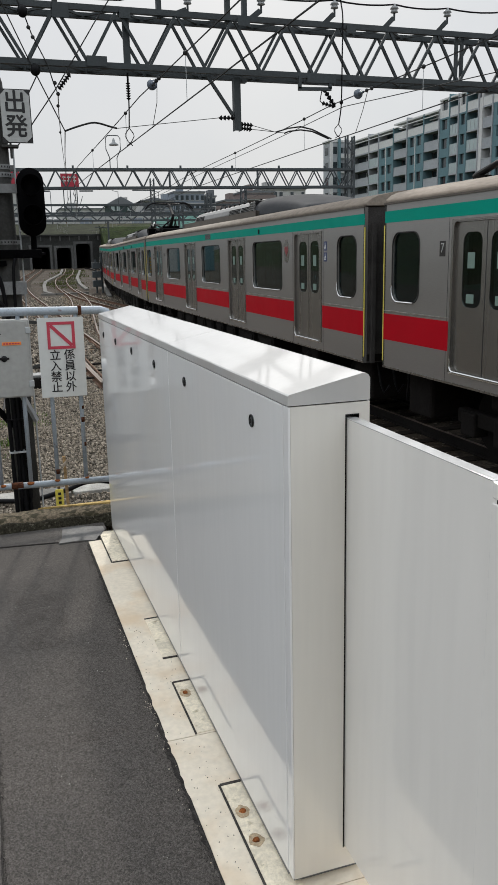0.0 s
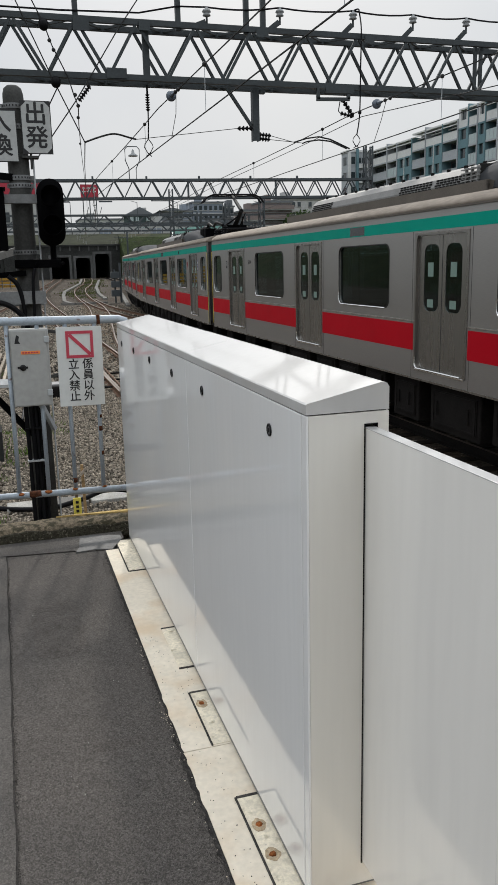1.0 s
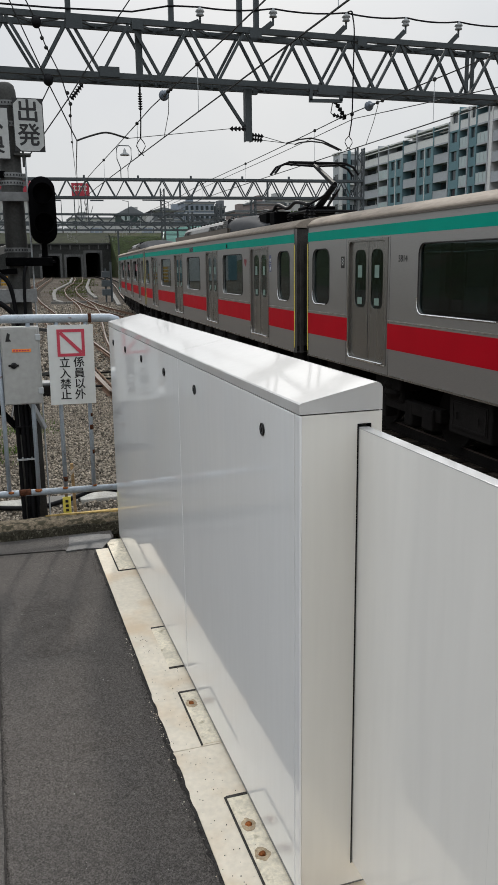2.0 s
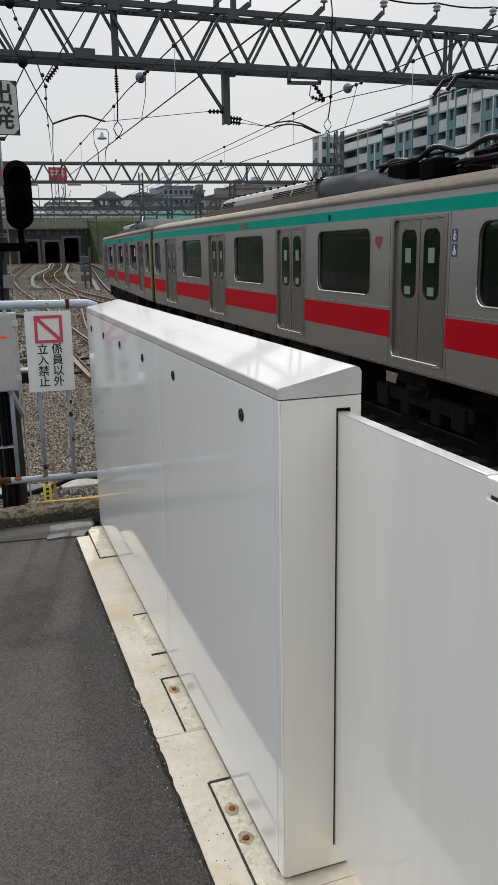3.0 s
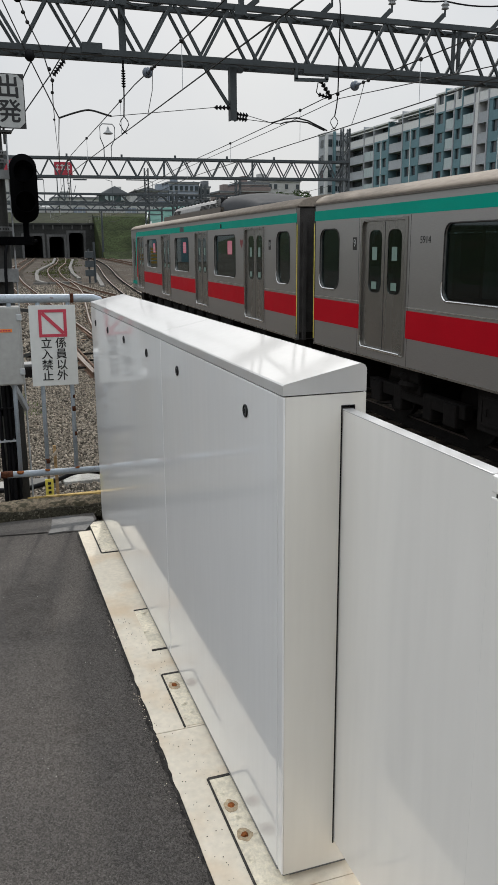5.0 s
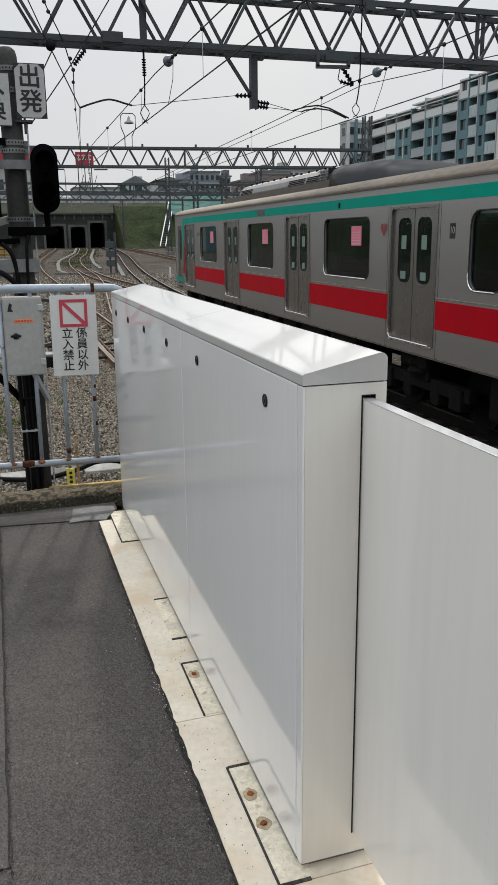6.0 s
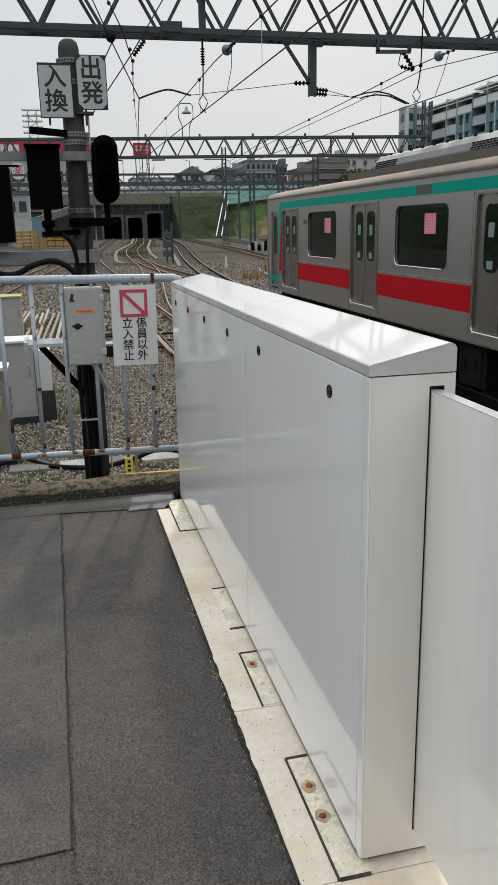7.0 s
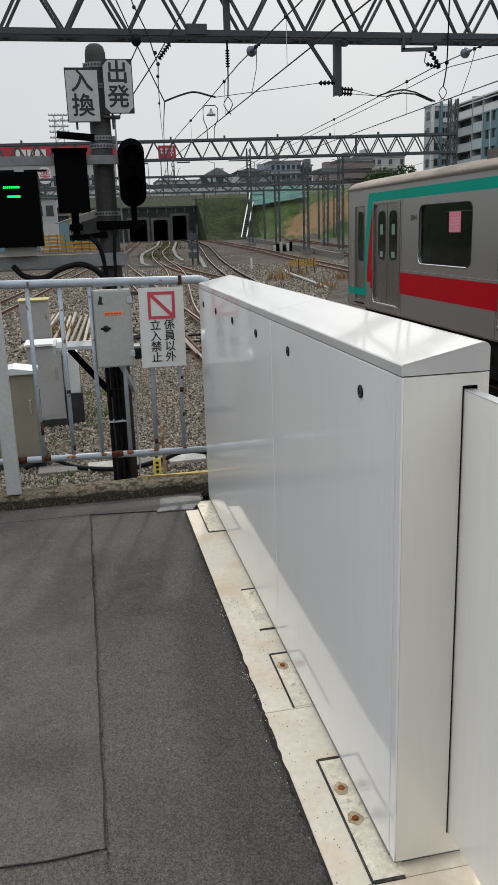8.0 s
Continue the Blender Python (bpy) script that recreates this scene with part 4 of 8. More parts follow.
def build_yard_objects():
    """What stands on the ballast just past the platform's end."""
    for nm, x0, x1, y0, y1, z1, mat, lab, slope in (
            ("equipment_cabinet", -1.80, -1.30, 8.4, 8.8, -0.06, "beige", "beige metal trackside cabinet with peaked lid", 0.05),
            ("equipment_cabinet", -1.52, -1.03, 10.6, 11.2, -0.02, "boxgrey", "white-lidded grey trackside cabinet", 0.0),
            ("equipment_cabinet", -2.30, -1.55, 20.4, 21.2, -0.10, "boxgrey", "grey trackside cabinet with mossy lid", 0.0)):
        c = thing(nm, lab, "cabinet")
        gz = ground_z(x0, y0)
        part("case", B(x0, x1, y0, y1, gz - 0.05, z1, 0.008), M[mat], c)
        part("plinth", B(x0 - 0.04, x1 + 0.04, y0 - 0.04, y1 + 0.04, gz - 0.1, gz + 0.14, 0.01), M["dark_concrete"], c)
        bm = bmesh.new()
        xm = (x0 + x1) / 2
        prism(bm, [(x0 - 0.03, z1), (x0 - 0.03, z1 + 0.03), (xm, z1 + 0.03 + slope), (x1 + 0.03, z1 + 0.03), (x1 + 0.03, z1)], y0 - 0.04, y1 + 0.03)
        part("lid", bm, M["moss"] if y0 > 20 else M["signwhite"], c, "mossy yellow-green lid" if y0 > 20 else "pale overhanging lid")
        part("handle", B(x1 - 0.10, x1 - 0.07, y0 - 0.025, y0, z1 - 0.5, z1 - 0.32, 0.004), M["bright"], c)
        if mat == "beige":
            latch = rod(bmesh.new(), (x1 + 0.03, y0 + 0.08, z1 - 0.62), (x1 + 0.03, y0 + 0.08, z1 - 0.2), 0.011)
            for zz in (z1 - 0.6, z1 - 0.42, z1 - 0.22):
                box(latch, x1 - 0.002, x1 + 0.045, y0 + 0.06, y0 + 0.10, zz - 0.015, zz + 0.015)
            part("latch_rod", latch, M["bright"], c, "bright latch rod")
        part("door_line", B(x0 + 0.02, x1 - 0.02, y0 - 0.006, y0 - 0.002, gz + 0.2, z1 - 0.04), M[mat], c)
    s = thing("equipment_cabinet", "small white side cabinet beside a larger one", "cabinet")
    part("case", B(-1.00, -0.79, 10.7, 11.2, -0.78, -0.16, 0.006), M["signwhite"], s)
    part("plinth", B(-1.03, -0.76, 10.65, 11.25, BED - 0.05, -0.78), M["dark_concrete"], s)
    # yellow stake by the kerb, wooden stake, cable trough lids
    st = thing("yellow_marker", "small yellow marker plate on a short stake", "marker")
    part("plate", B(-0.215, -0.155, 4.35, 4.36, -0.26, -0.12, 0.002), M["yellow"], st)
    part("stake", B(-0.195, -0.175, 4.362, 4.385, BED - 0.02, -0.1), M["bark"], st)
    bm = bmesh.new()
    for z in (-0.225, -0.19, -0.155):
        box(bm, -0.196, -0.174, 4.346, 4.3495, z - 0.008, z + 0.012)
    part("print", bm, M["ink"], st)
    w = thing("wooden_stake", "weathered leaning wooden stake", "stake")
    part("shaft", beam(bmesh.new(), (-0.10, 4.5, BED - 0.05), (-0.12, 4.5, 0.10), 0.022, 0.022), M["dryweed"], w)
    part("cross_piece", beam(bmesh.new(), (-0.14, 4.48, 0.02), (-0.085, 4.49, 0.075), 0.012, 0.02), M["oldwood"], w)
    for i, x in enumerate((-1.35, -0.75, -0.25, 0.25, 0.75)):
        t = solid("trough_lid", B(x, x + 0.47, 7.95, 8.25, BED - 0.04, BED + 0.075, 0.012), M["paleconcrete"] if i in (1, 3) else M["concrete"],
                  "pale concrete cable trough lid on the ballast", "trough lid", "cable trough lids")
    c = thing("ground_cable", "black cable lying along the cable trough", "cable")
    part("sheath", tube(bmesh.new(), smooth([(-1.5, 8.15, BED + 0.10), (-1.2, 8.3, BED + 0.14), (-0.85, 8.1, BED + 0.06), (-0.3, 7.6, BED + 0.14), (0.1, 7.55, BED + 0.22), (0.5, 7.7, BED + 0.26), (1.2, 7.6, BED + 0.10)]), 0.03, 8), M["rubber"], c, smooth=True)
    # old sleepers or rails heaped beside the left track
    h = thing("timber_stack", "heap of old grey timbers beside the track", "timber pile")
    for i in range(10):
        a = -3.0 + i * 0.18
        part("timber", beam(bmesh.new(), (a + 0.9 * random.uniform(0.7, 1.1), 19.4, BED + 0.05 + 0.05 * (i % 2)), (a + 1.2, 25.5 + random.random(), BED + 0.16 + 0.06 * (i % 3)), 0.075, 0.075), M["oldwood"], h)


def build_signal():
    """Signal mast with its two route boards, three dark signal heads and cross arms."""
    Y, BASE = 6.55, BED
    s = thing("signal_mast", "grey concrete signal mast with route boards and black signal heads", "railway signal")
    bm = bmesh.new()
    lathe(bm, [(0.112, BASE - 0.1), (0.105, 1.0), (0.095, 3.10), (0.093, 3.17), (0.08, 3.22), (0.05, 3.245), (0.001, 3.25)], (-0.335, Y, 0), 20)
    mast = part("mast", bm, M["pole"], s, smooth=True)
    for z in (3.06, 2.88, 2.43, 2.36, 1.75):
        bm = bmesh.new()
        lathe(bm, [(0.101, z - 0.022), (0.106, z - 0.022), (0.106, z + 0.022), (0.101, z + 0.022)], (-0.335, Y, 0), 20)
        box(bm, -0.455, -0.42, Y - 0.03, Y + 0.0, z - 0.02, z + 0.02)
        box(bm, -0.25, -0.205, Y - 0.03, Y + 0.0, z - 0.02, z + 0.02)
        band = part("band", bm, M["armgrey"], mast, "perforated steel band")
        bm = bmesh.new()
        for i in range(9):
            a = radians(200 + 16 * i)
            box(bm, -0.335 + 0.107 * math.cos(a) - 0.006, -0.335 + 0.107 * math.cos(a) + 0.006, Y + 0.107 * math.sin(a) - 0.004, Y + 0.107 * math.sin(a) + 0.004, z - 0.008, z + 0.008)
        part("hole", bm, M["ink"], mast)
    # route boards
    for nm, cx, cz, w, h, word, cut in (("route_board", -0.478, 2.792, 0.30, 0.465, "入換", False), ("route_board", -0.152, 2.865, 0.272, 0.465, "出発", True)):
        rb = part(nm, B(cx - w / 2, cx + w / 2, Y - 0.135, Y - 0.128, cz - h / 2, cz + h / 2), M["ink"], s, "black-edged weathered white route board")
        bm = bmesh.new()
        e, k = 0.008, 0.055
        if cut:
            poly = [(cx - w / 2 + k, cz - h / 2 + e), (cx + w / 2 - k, cz - h / 2 + e), (cx + w / 2 - e, cz - h / 2 + k), (cx + w / 2 - e, cz + h / 2 - k), (cx + w / 2 - k, cz + h / 2 - e), (cx - w / 2 + k, cz + h / 2 - e), (cx - w / 2 + e, cz + h / 2 - k), (cx - w / 2 + e, cz - h / 2 + k)]
        else:
            poly = [(cx - w / 2 + e, cz - h / 2 + e), (cx + w / 2 - e, cz - h / 2 + e), (cx + w / 2 - e, cz + h / 2 - 0.022), (cx - w / 2 + e, cz + h / 2 - 0.022)]
        prism(bm, poly, Y - 0.139, Y - 0.1355)
        part("face", bm, M["signgrey"], rb)
        for i, ch in enumerate(word):
            letters(ch, 0.205, pose(cx - 0.002, Y - 0.1405, cz + 0.108 - 0.207 * i, 90, 0, 0), M["ink"], rb, "character", bold=0.020)
    part("board_bracket", B(-0.30, -0.15, Y - 0.127, Y + 0.0, 2.60, 2.62), M["pole"], s)
    bm = bmesh.new()
    for x in (-0.55, -0.22):
        rod(bm, (x, Y - 0.11, 2.5), (x, Y - 0.11, 3.0), 0.010)
    part("board_bracket", bm, M["pole"], s)
    # arms
    part("cross_arm", B(-2.6, -0.175, Y - 0.16, Y - 0.10, 2.192, 2.272), M["armgrey"], s, "aged steel cross arm")
    part("cross_arm", B(-2.6, -0.185, Y - 0.17, Y - 0.10, 1.265, 1.385), M["armgrey"], s, "aged steel cross arm")
    part("cross_arm", B(-2.6, -0.185, Y + 0.10, Y + 0.16, 1.24, 1.30), M["armgrey"], s)
    part("top_arm", beam(bmesh.new(), (-0.74, Y - 0.10, 2.46), (-0.36, Y - 0.05, 2.43), 0.05, 0.06), M["black"], s)
    # oval head
    hd = part("signal_head", oval_prism(-0.083, Y - 0.12, 1.80, 2.405, 0.118), M["black"], s, "black oval two-lamp signal head", True)
    for z, off in ((2.25, 0.0), (1.985, 0.0)):
        bm = bmesh.new()
        m = Matrix.Translation((-0.083, Y - 0.25, z)) @ pose(0, 0, 0, 90, 0, 0)
        pr = [(0.088, -0.02), (0.094, 0.10), (0.090, 0.10), (0.084, -0.02)]
        lathe(bm, pr, None, 20, m)
        part("hood", bm, M["black"], hd, smooth=True)
        bm = bmesh.new()
        lathe(bm, [(0.08, -0.01), (0.06, 0.004), (0.001, 0.01)], None, 16, m)
        part("lens", bm, M["display"], hd, "unlit dark lens", True)
    part("head_stem", rod(bmesh.new(), (-0.083, Y - 0.11, 1.62), (-0.083, Y - 0.11, 1.82), 0.028), M["black"], s)
    part("head_bracket", B(-0.45, -0.02, Y - 0.16, Y - 0.06, 1.60, 1.68, 0.008), M["black"], s)
    bm = bmesh.new()
    for x in (-0.42, -0.25, -0.03, 0.0):
        rod(bm, (x, Y - 0.19, 1.64), (x, Y - 0.03, 1.64), 0.014, seg=6)
    part("bracket_bolt", bm, M["black"], s)
    # square head beside the mast, and its arm
    sq = part("signal_head", B(-0.785, -0.495, Y - 0.30, Y - 0.06, 1.765, 2.305, 0.006), M["black"], s, "black box-shaped signal head")
    part("hood", B(-0.80, -0.48, Y - 0.36, Y - 0.06, 2.306, 2.318), M["black"], sq)
    part("head_stem", rod(bmesh.new(), (-0.64, Y - 0.15, 1.54), (-0.64, Y - 0.15, 1.77), 0.035), M["black"], s)
    part("head_clamp", B(-0.70, -0.58, Y - 0.2, Y - 0.1, 1.60, 1.66, 0.01), M["black"], s)
    part("head_bracket", beam(bmesh.new(), (-0.70, Y - 0.15, 1.535), (-0.36, Y - 0.08, 1.555), 0.09, 0.05), M["black"], s)
    # lit repeater on the arm
    rp = part("signal_head", B(-1.46, -0.945, Y - 0.34, Y - 0.08, 1.47, 2.125, 0.006), M["black"], s, "black signal head showing green light bars")
    for z, x0, x1 in ((1.995, -1.245, -1.115), (1.915, -1.215, -1.115)):
        bm = bmesh.new()
        for i in range(9):
            x = x0 + (x1 - x0) * i / 8
            box(bm, x - 0.0055, x + 0.0055, Y - 0.348, Y - 0.341, z - 0.010, z + 0.008)
        part("light_bar", bm, M["led"], rp, "row of green LEDs")
    part("head_foot", B(-1.3, -1.02, Y - 0.25, Y - 0.1, 1.386, 1.468), M["boxgrey"], s)
    bm = bmesh.new()
    for x, z in ((-0.96, 2.132), (-1.25, 2.132)):
        box(bm, x - 0.1, x + 0.1, Y - 0.3, Y - 0.2, z, z + 0.012)
    part("hood", bm, M["black"], rp)
    # cables
    part("cable", tube(bmesh.new(), smooth([(-1.25, Y - 0.2, 1.30), (-1.15, Y - 0.22, 1.20), (-0.98, Y - 0.22, 1.18), (-0.80, Y - 0.22, 1.26), (-0.62, Y - 0.21, 1.29), (-0.46, Y - 0.18, 1.20), (-0.37, Y - 0.15, 1.02), (-0.36, Y - 0.13, 0.6), (-0.40, Y - 0.12, -1.3)]), 0.026, 8), M["rubber"], s, smooth=True)
    part("cable", tube(bmesh.new(), smooth([(-0.52, Y - 0.18, 1.53), (-0.43, Y - 0.17, 1.42), (-0.39, Y - 0.15, 1.1), (-0.38, Y - 0.14, 0.4), (-0.42, Y - 0.12, -1.3)]), 0.022, 8), M["rubber"], s, smooth=True)
    part("cable", tube(bmesh.new(), smooth([(-0.27, Y - 0.16, 1.6), (-0.30, Y - 0.17, 1.4), (-0.31, Y - 0.15, 0.6), (-0.33, Y - 0.13, -1.3)]), 0.016, 8), M["rubber"], s, smooth=True)
    for i, x in enumerate((-0.46, -0.415, -0.37, -0.325)):
        part("cable_duct", tube(bmesh.new(), smooth([(x + 0.03, Y - 0.15, 0.90), (x, Y - 0.16 - 0.015 * (i % 2), 0.5), (x + 0.008 * (i % 2), Y - 0.15, -0.4), (x, Y - 0.15, BASE)]), 0.021, 8), M["rubber"], s, "black cable duct strapped to the mast", True)
    for z in (0.42, -0.28):
        part("strap", B(-0.485, -0.30, Y - 0.187, Y - 0.11, z, z + 0.016), M["galv_plain"], s)
    for z in (0.05, -0.62, -0.95):
        part("strap", B(-0.485, -0.30, Y - 0.187, Y - 0.11, z, z + 0.014), M["rubber"], s)
    for x0, z0, x1, z1 in ((-0.20, 1.0, -0.05, 0.98), (-0.21, 0.55, -0.02, 0.60)):
        part("guy_bracket", beam(bmesh.new(), (x0, Y - 0.12, z0), (x1, Y - 0.16, z1), 0.05, 0.03), M["pole"], s)
    part("stay_rod", rod(bmesh.new(), (-0.20, Y - 0.05, -1.2), (-0.20, Y - 0.05, 2.6), 0.008), M["galv_plain"], s)
    # work platform bracket behind the junction box
    wp = thing("mast_step", "small grey grated step bracketed to the signal mast", "step", pose(0, 0, 0))
    bm = bmesh.new()
    for i in range(6):
        box(bm, -0.92, -0.40, Y - 0.55 + i * 0.07, Y - 0.51 + i * 0.07, 0.53, 0.56)
    box(bm, -0.95, -0.92, Y - 0.57, Y - 0.1, 0.50, 0.58)
    part("grating", bm, M["galv_plain"], wp)
    part("brace", beam(bmesh.new(), (-0.80, Y - 0.3, 0.50), (-0.42, Y - 0.08, -0.02), 0.05, 0.05), M["black"], wp)
    part("brace", beam(bmesh.new(), (0.0 - 0.40, Y - 0.35, 0.50), (-0.20, Y - 0.10, 0.02), 0.04, 0.04), M["galv_plain"], wp)


def oval_prism(cx, y, z0, z1, r):
    """An upright oblong with round ends, extruded along y."""
    poly = []
    for i in range(13):
        a = radians(180 * i / 12)
        poly.append((cx + r * math.cos(a), z1 - r + r * math.sin(a)))
    for i in range(13):
        a = radians(180 + 180 * i / 12)
        poly.append((cx + r * math.cos(a), z0 + r + r * math.sin(a)))
    return prism(bmesh.new(), poly, y - 0.14, y + 0.06)


# ---- tracks ----
def track_line(key, y0, y1, step=2.0):
    pts, y = [], y0
    while y <= y1:
        pts.append((spline(TRACKS[key], y), y))
        y += step
    return pts


def build_track(key, y0, y1, sleepers=(0, 0), joined=(0, 0), bed=0):
    t = thing("railway_track", "railway track with worn steel rails on ballast", "railway track", kind="structure")
    line = track_line(key, y0, y1)
    if bed:
        bm, rings = bmesh.new(), []
        for x, y in line:
            z = rail_z(y)
            rings.append([bm.verts.new((x + px, y, z + pz + 0.02 * noise.noise((px * 3, y, 0)))) for px, pz in ((-1.7, -0.3), (-1.35, -0.19), (1.35, -0.19), (1.7, -0.3))])
        for a, b in zip(rings, rings[1:]):
            for j in range(3):
                bm.faces.new((a[j], a[j + 1], b[j + 1], b[j]))
        # bed 2: shade between platform and train is put into the ballast colour
        part("ballast_bed", bm, M["shade_oily" if bed == 2 else "ballast"], t, "ballast bed darkened for the shade by the train" if bed == 2 else "ballast bed")
    for side in (-0.533, 0.533):
        for nm, prof, mat in (("rail", [(-0.06, -0.155), (0.06, -0.155), (0.06, -0.14), (0.010, -0.12), (0.010, -0.035), (0.032, -0.03), (0.032, -0.004), (-0.032, -0.004), (-0.032, -0.03), (-0.010, -0.035), (-0.010, -0.12), (-0.06, -0.14)], "rail_side"),
                              ("rail_head", [(-0.030, -0.0035), (0.030, -0.0035), (0.026, 0.0), (-0.026, 0.0)], "rail_top")):
            bm = bmesh.new()
            rings = []
            for i, (x, y) in enumerate(line):
                a, b = line[max(i - 1, 0)], line[min(i + 1, len(line) - 1)]
                d = Vector((b[0] - a[0], b[1] - a[1])).normalized()
                nx, ny = d.y, -d.x
                rings.append([bm.verts.new((x + nx * (side + px), y + ny * (side + px), rail_z(y) + pz)) for px, pz in prof])
            for a, b in zip(rings, rings[1:]):
                for j in range(len(prof)):
                    bm.faces.new((a[j], a[(j + 1) % len(prof)], b[(j + 1) % len(prof)], b[j]))
            bmesh.ops.recalc_face_normals(bm, faces=bm.faces[:])
            # train track's rails and sleepers coloured near-black for the shade under the cars
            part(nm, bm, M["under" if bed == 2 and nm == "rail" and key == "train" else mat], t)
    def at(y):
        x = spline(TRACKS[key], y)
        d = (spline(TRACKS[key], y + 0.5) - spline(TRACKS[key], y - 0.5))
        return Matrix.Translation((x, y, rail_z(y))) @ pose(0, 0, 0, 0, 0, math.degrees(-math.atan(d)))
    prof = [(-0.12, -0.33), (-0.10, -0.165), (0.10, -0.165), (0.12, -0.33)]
    sl = mesh_of("sleeper", prism(bmesh.new(), [(a, b) for a, b in prof], -1.0, 1.0, "x"), M["shade_oily" if key == "train" else "rustsleeper" if key == "near" else "sleeper"])
    y = sleepers[0]
    while y < sleepers[1]:
        piece("sleeper", sl, t, at(y + random.uniform(-0.02, 0.02)))
        y += 0.62
    if joined[1] > joined[0]:
        bm = bmesh.new()
        y = joined[0]
        while y < joined[1]:
            bmesh.ops.create_cube(bm, size=1.0, matrix=at(y) @ Matrix.Translation((0, 0, -0.24)) @ Matrix.Diagonal((2.0, 0.22, 0.15, 1)))
            y += 0.62
        ob = part("sleepers", bm, M["sleeper"], t)
        tagged(ob, "row of far sleepers", kind="stuff")
    return t


def build_turnout():
    """Points where the straight track leaves the near one: long dark timbers, blades, check rails, rods and the machine."""
    t = thing("turnout", "greasy railway points with long dark timbers", "railway points", kind="structure")
    tm = mesh_of("timber", B(-1.7, 1.7, -0.11, 0.11, -0.33, -0.158, 0.01), M["shade_oily"])
    for i in range(26):
        y = 17.2 + i * 0.60
        piece("timber", tm, t, Matrix.Translation((spline(TRACKS["near"], y) - 0.15, y, -1.1)))
    for a, side in ((0.46, "near"), (-0.46, "straight"), (0.42, "straight"), (-0.42, "near")):
        pts = [(spline(TRACKS[side], 16.5 + k) + a * (1 + 0.012 * k if abs(a) > 0.44 else 1), 16.5 + k, -1.135) for k in range(10)]
        part("switch_blade" if abs(a) > 0.44 else "check_rail", tube(bmesh.new(), pts, 0.028, 6), M["rail_side"], t)
    for y in (17.5, 18.7, 20.0):
        part("stretcher_rod", rod(bmesh.new(), (0.4, y, -1.2), (2.9, y, -1.2), 0.025, seg=6), M["under"], t)
    for i in range(12):
        y = 17.5 + i * 0.6
        for sx in (-0.533, 0.533):
            x = spline(TRACKS["near"], y) + sx
            part("slide_plate", B(x - 0.16, x + 0.16, y - 0.07, y + 0.07, -1.262, -1.245), M["rail_side"], t)
    m = thing("point_machine", "black greasy point machine with rods beside the track", "point machine")
    part("case", B(0.15, 0.62, 16.7, 17.5, BED - 0.02, BED + 0.26, 0.03), M["under"], m)
    part("lid", B(0.19, 0.58, 16.75, 17.2, BED + 0.262, BED + 0.33, 0.02), M["armgrey"], m, "grey lid")
    part("drive_rod", rod(bmesh.new(), (0.6, 17.3, BED + 0.1), (1.8, 17.3, BED + 0.1), 0.02, seg=6), M["under"], m)
    part("conduit", tube(bmesh.new(), smooth([(0.2, 16.8, BED + 0.12), (-0.1, 16.4, BED + 0.2), (-0.3, 15.5, BED + 0.08), (-0.4, 14.0, BED + 0.05)]), 0.025, 6), M["rubber"], m, "black conduit", True)


def build_ballast_stones():
    """Loose stones on the bed past the platform's end."""
    rng = np.random.default_rng(3)
    base = np.array([(-1, -1, -1), (1, -1, -1), (1, 1, -1), (-1, 1, -1), (-1, -1, 1), (1, -1, 1), (1, 1, 1), (-1, 1, 1)], float)
    faces = np.array([(0, 3, 2, 1), (4, 5, 6, 7), (0, 1, 5, 4), (1, 2, 6, 5), (2, 3, 7, 6), (3, 0, 4, 7)])
    n1, n2 = 84000, 34000
    n = n1 + n2
    y = np.concatenate([3.3 + 13.7 * rng.random(n1) ** 1.25, 17 + 43 * rng.random(n2) ** 1.2])
    lo = np.where(y < 17, -1.9 - 0.10 * y, -3.6 - 0.14 * (y - 17))
    hi = np.where(y < 17, 1.75 + 0.03 * y, 4.5 + 0.36 * (y - 17))
    x = lo + (hi - lo) * rng.random(n)
    size = np.where(np.arange(n) < n1, rng.uniform(0.008, 0.0185, n), rng.uniform(0.022, 0.042, n))
    V = base[None] * size[:, None, None] * rng.uniform(0.55, 1.15, (n, 8, 3))
    V[:, :, 2] *= 0.75
    q = rng.normal(size=(n, 4))
    q /= np.linalg.norm(q, axis=1)[:, None]
    a, b, c, d = q.T
    R = np.stack([1 - 2 * (c * c + d * d), 2 * (b * c - a * d), 2 * (b * d + a * c), 2 * (b * c + a * d), 1 - 2 * (b * b + d * d), 2 * (c * d - a * b), 2 * (b * d - a * c), 2 * (c * d + a * b), 1 - 2 * (b * b + c * c)], 1).reshape(n, 3, 3)
    V = np.einsum("nij,nkj->nki", R, V)
    V[:, :, 0] += x[:, None]
    V[:, :, 1] += y[:, None]
    V[:, :, 2] += (BED + 0.012 + 0.03 * rng.random(n) + np.array([rail_z(v) + 1.1 for v in y]))[:, None]
    F = (faces[None] + 8 * np.arange(n)[:, None, None]).reshape(-1, 4)
    me = bpy.data.meshes.new("ballast")
    me.from_pydata(V.reshape(-1, 3).tolist(), [], F.tolist())
    me.materials.append(M["stone"])
    tagged(new("ballast", me), "loose grey-brown crushed ballast stones", "ballast", kind="stuff")


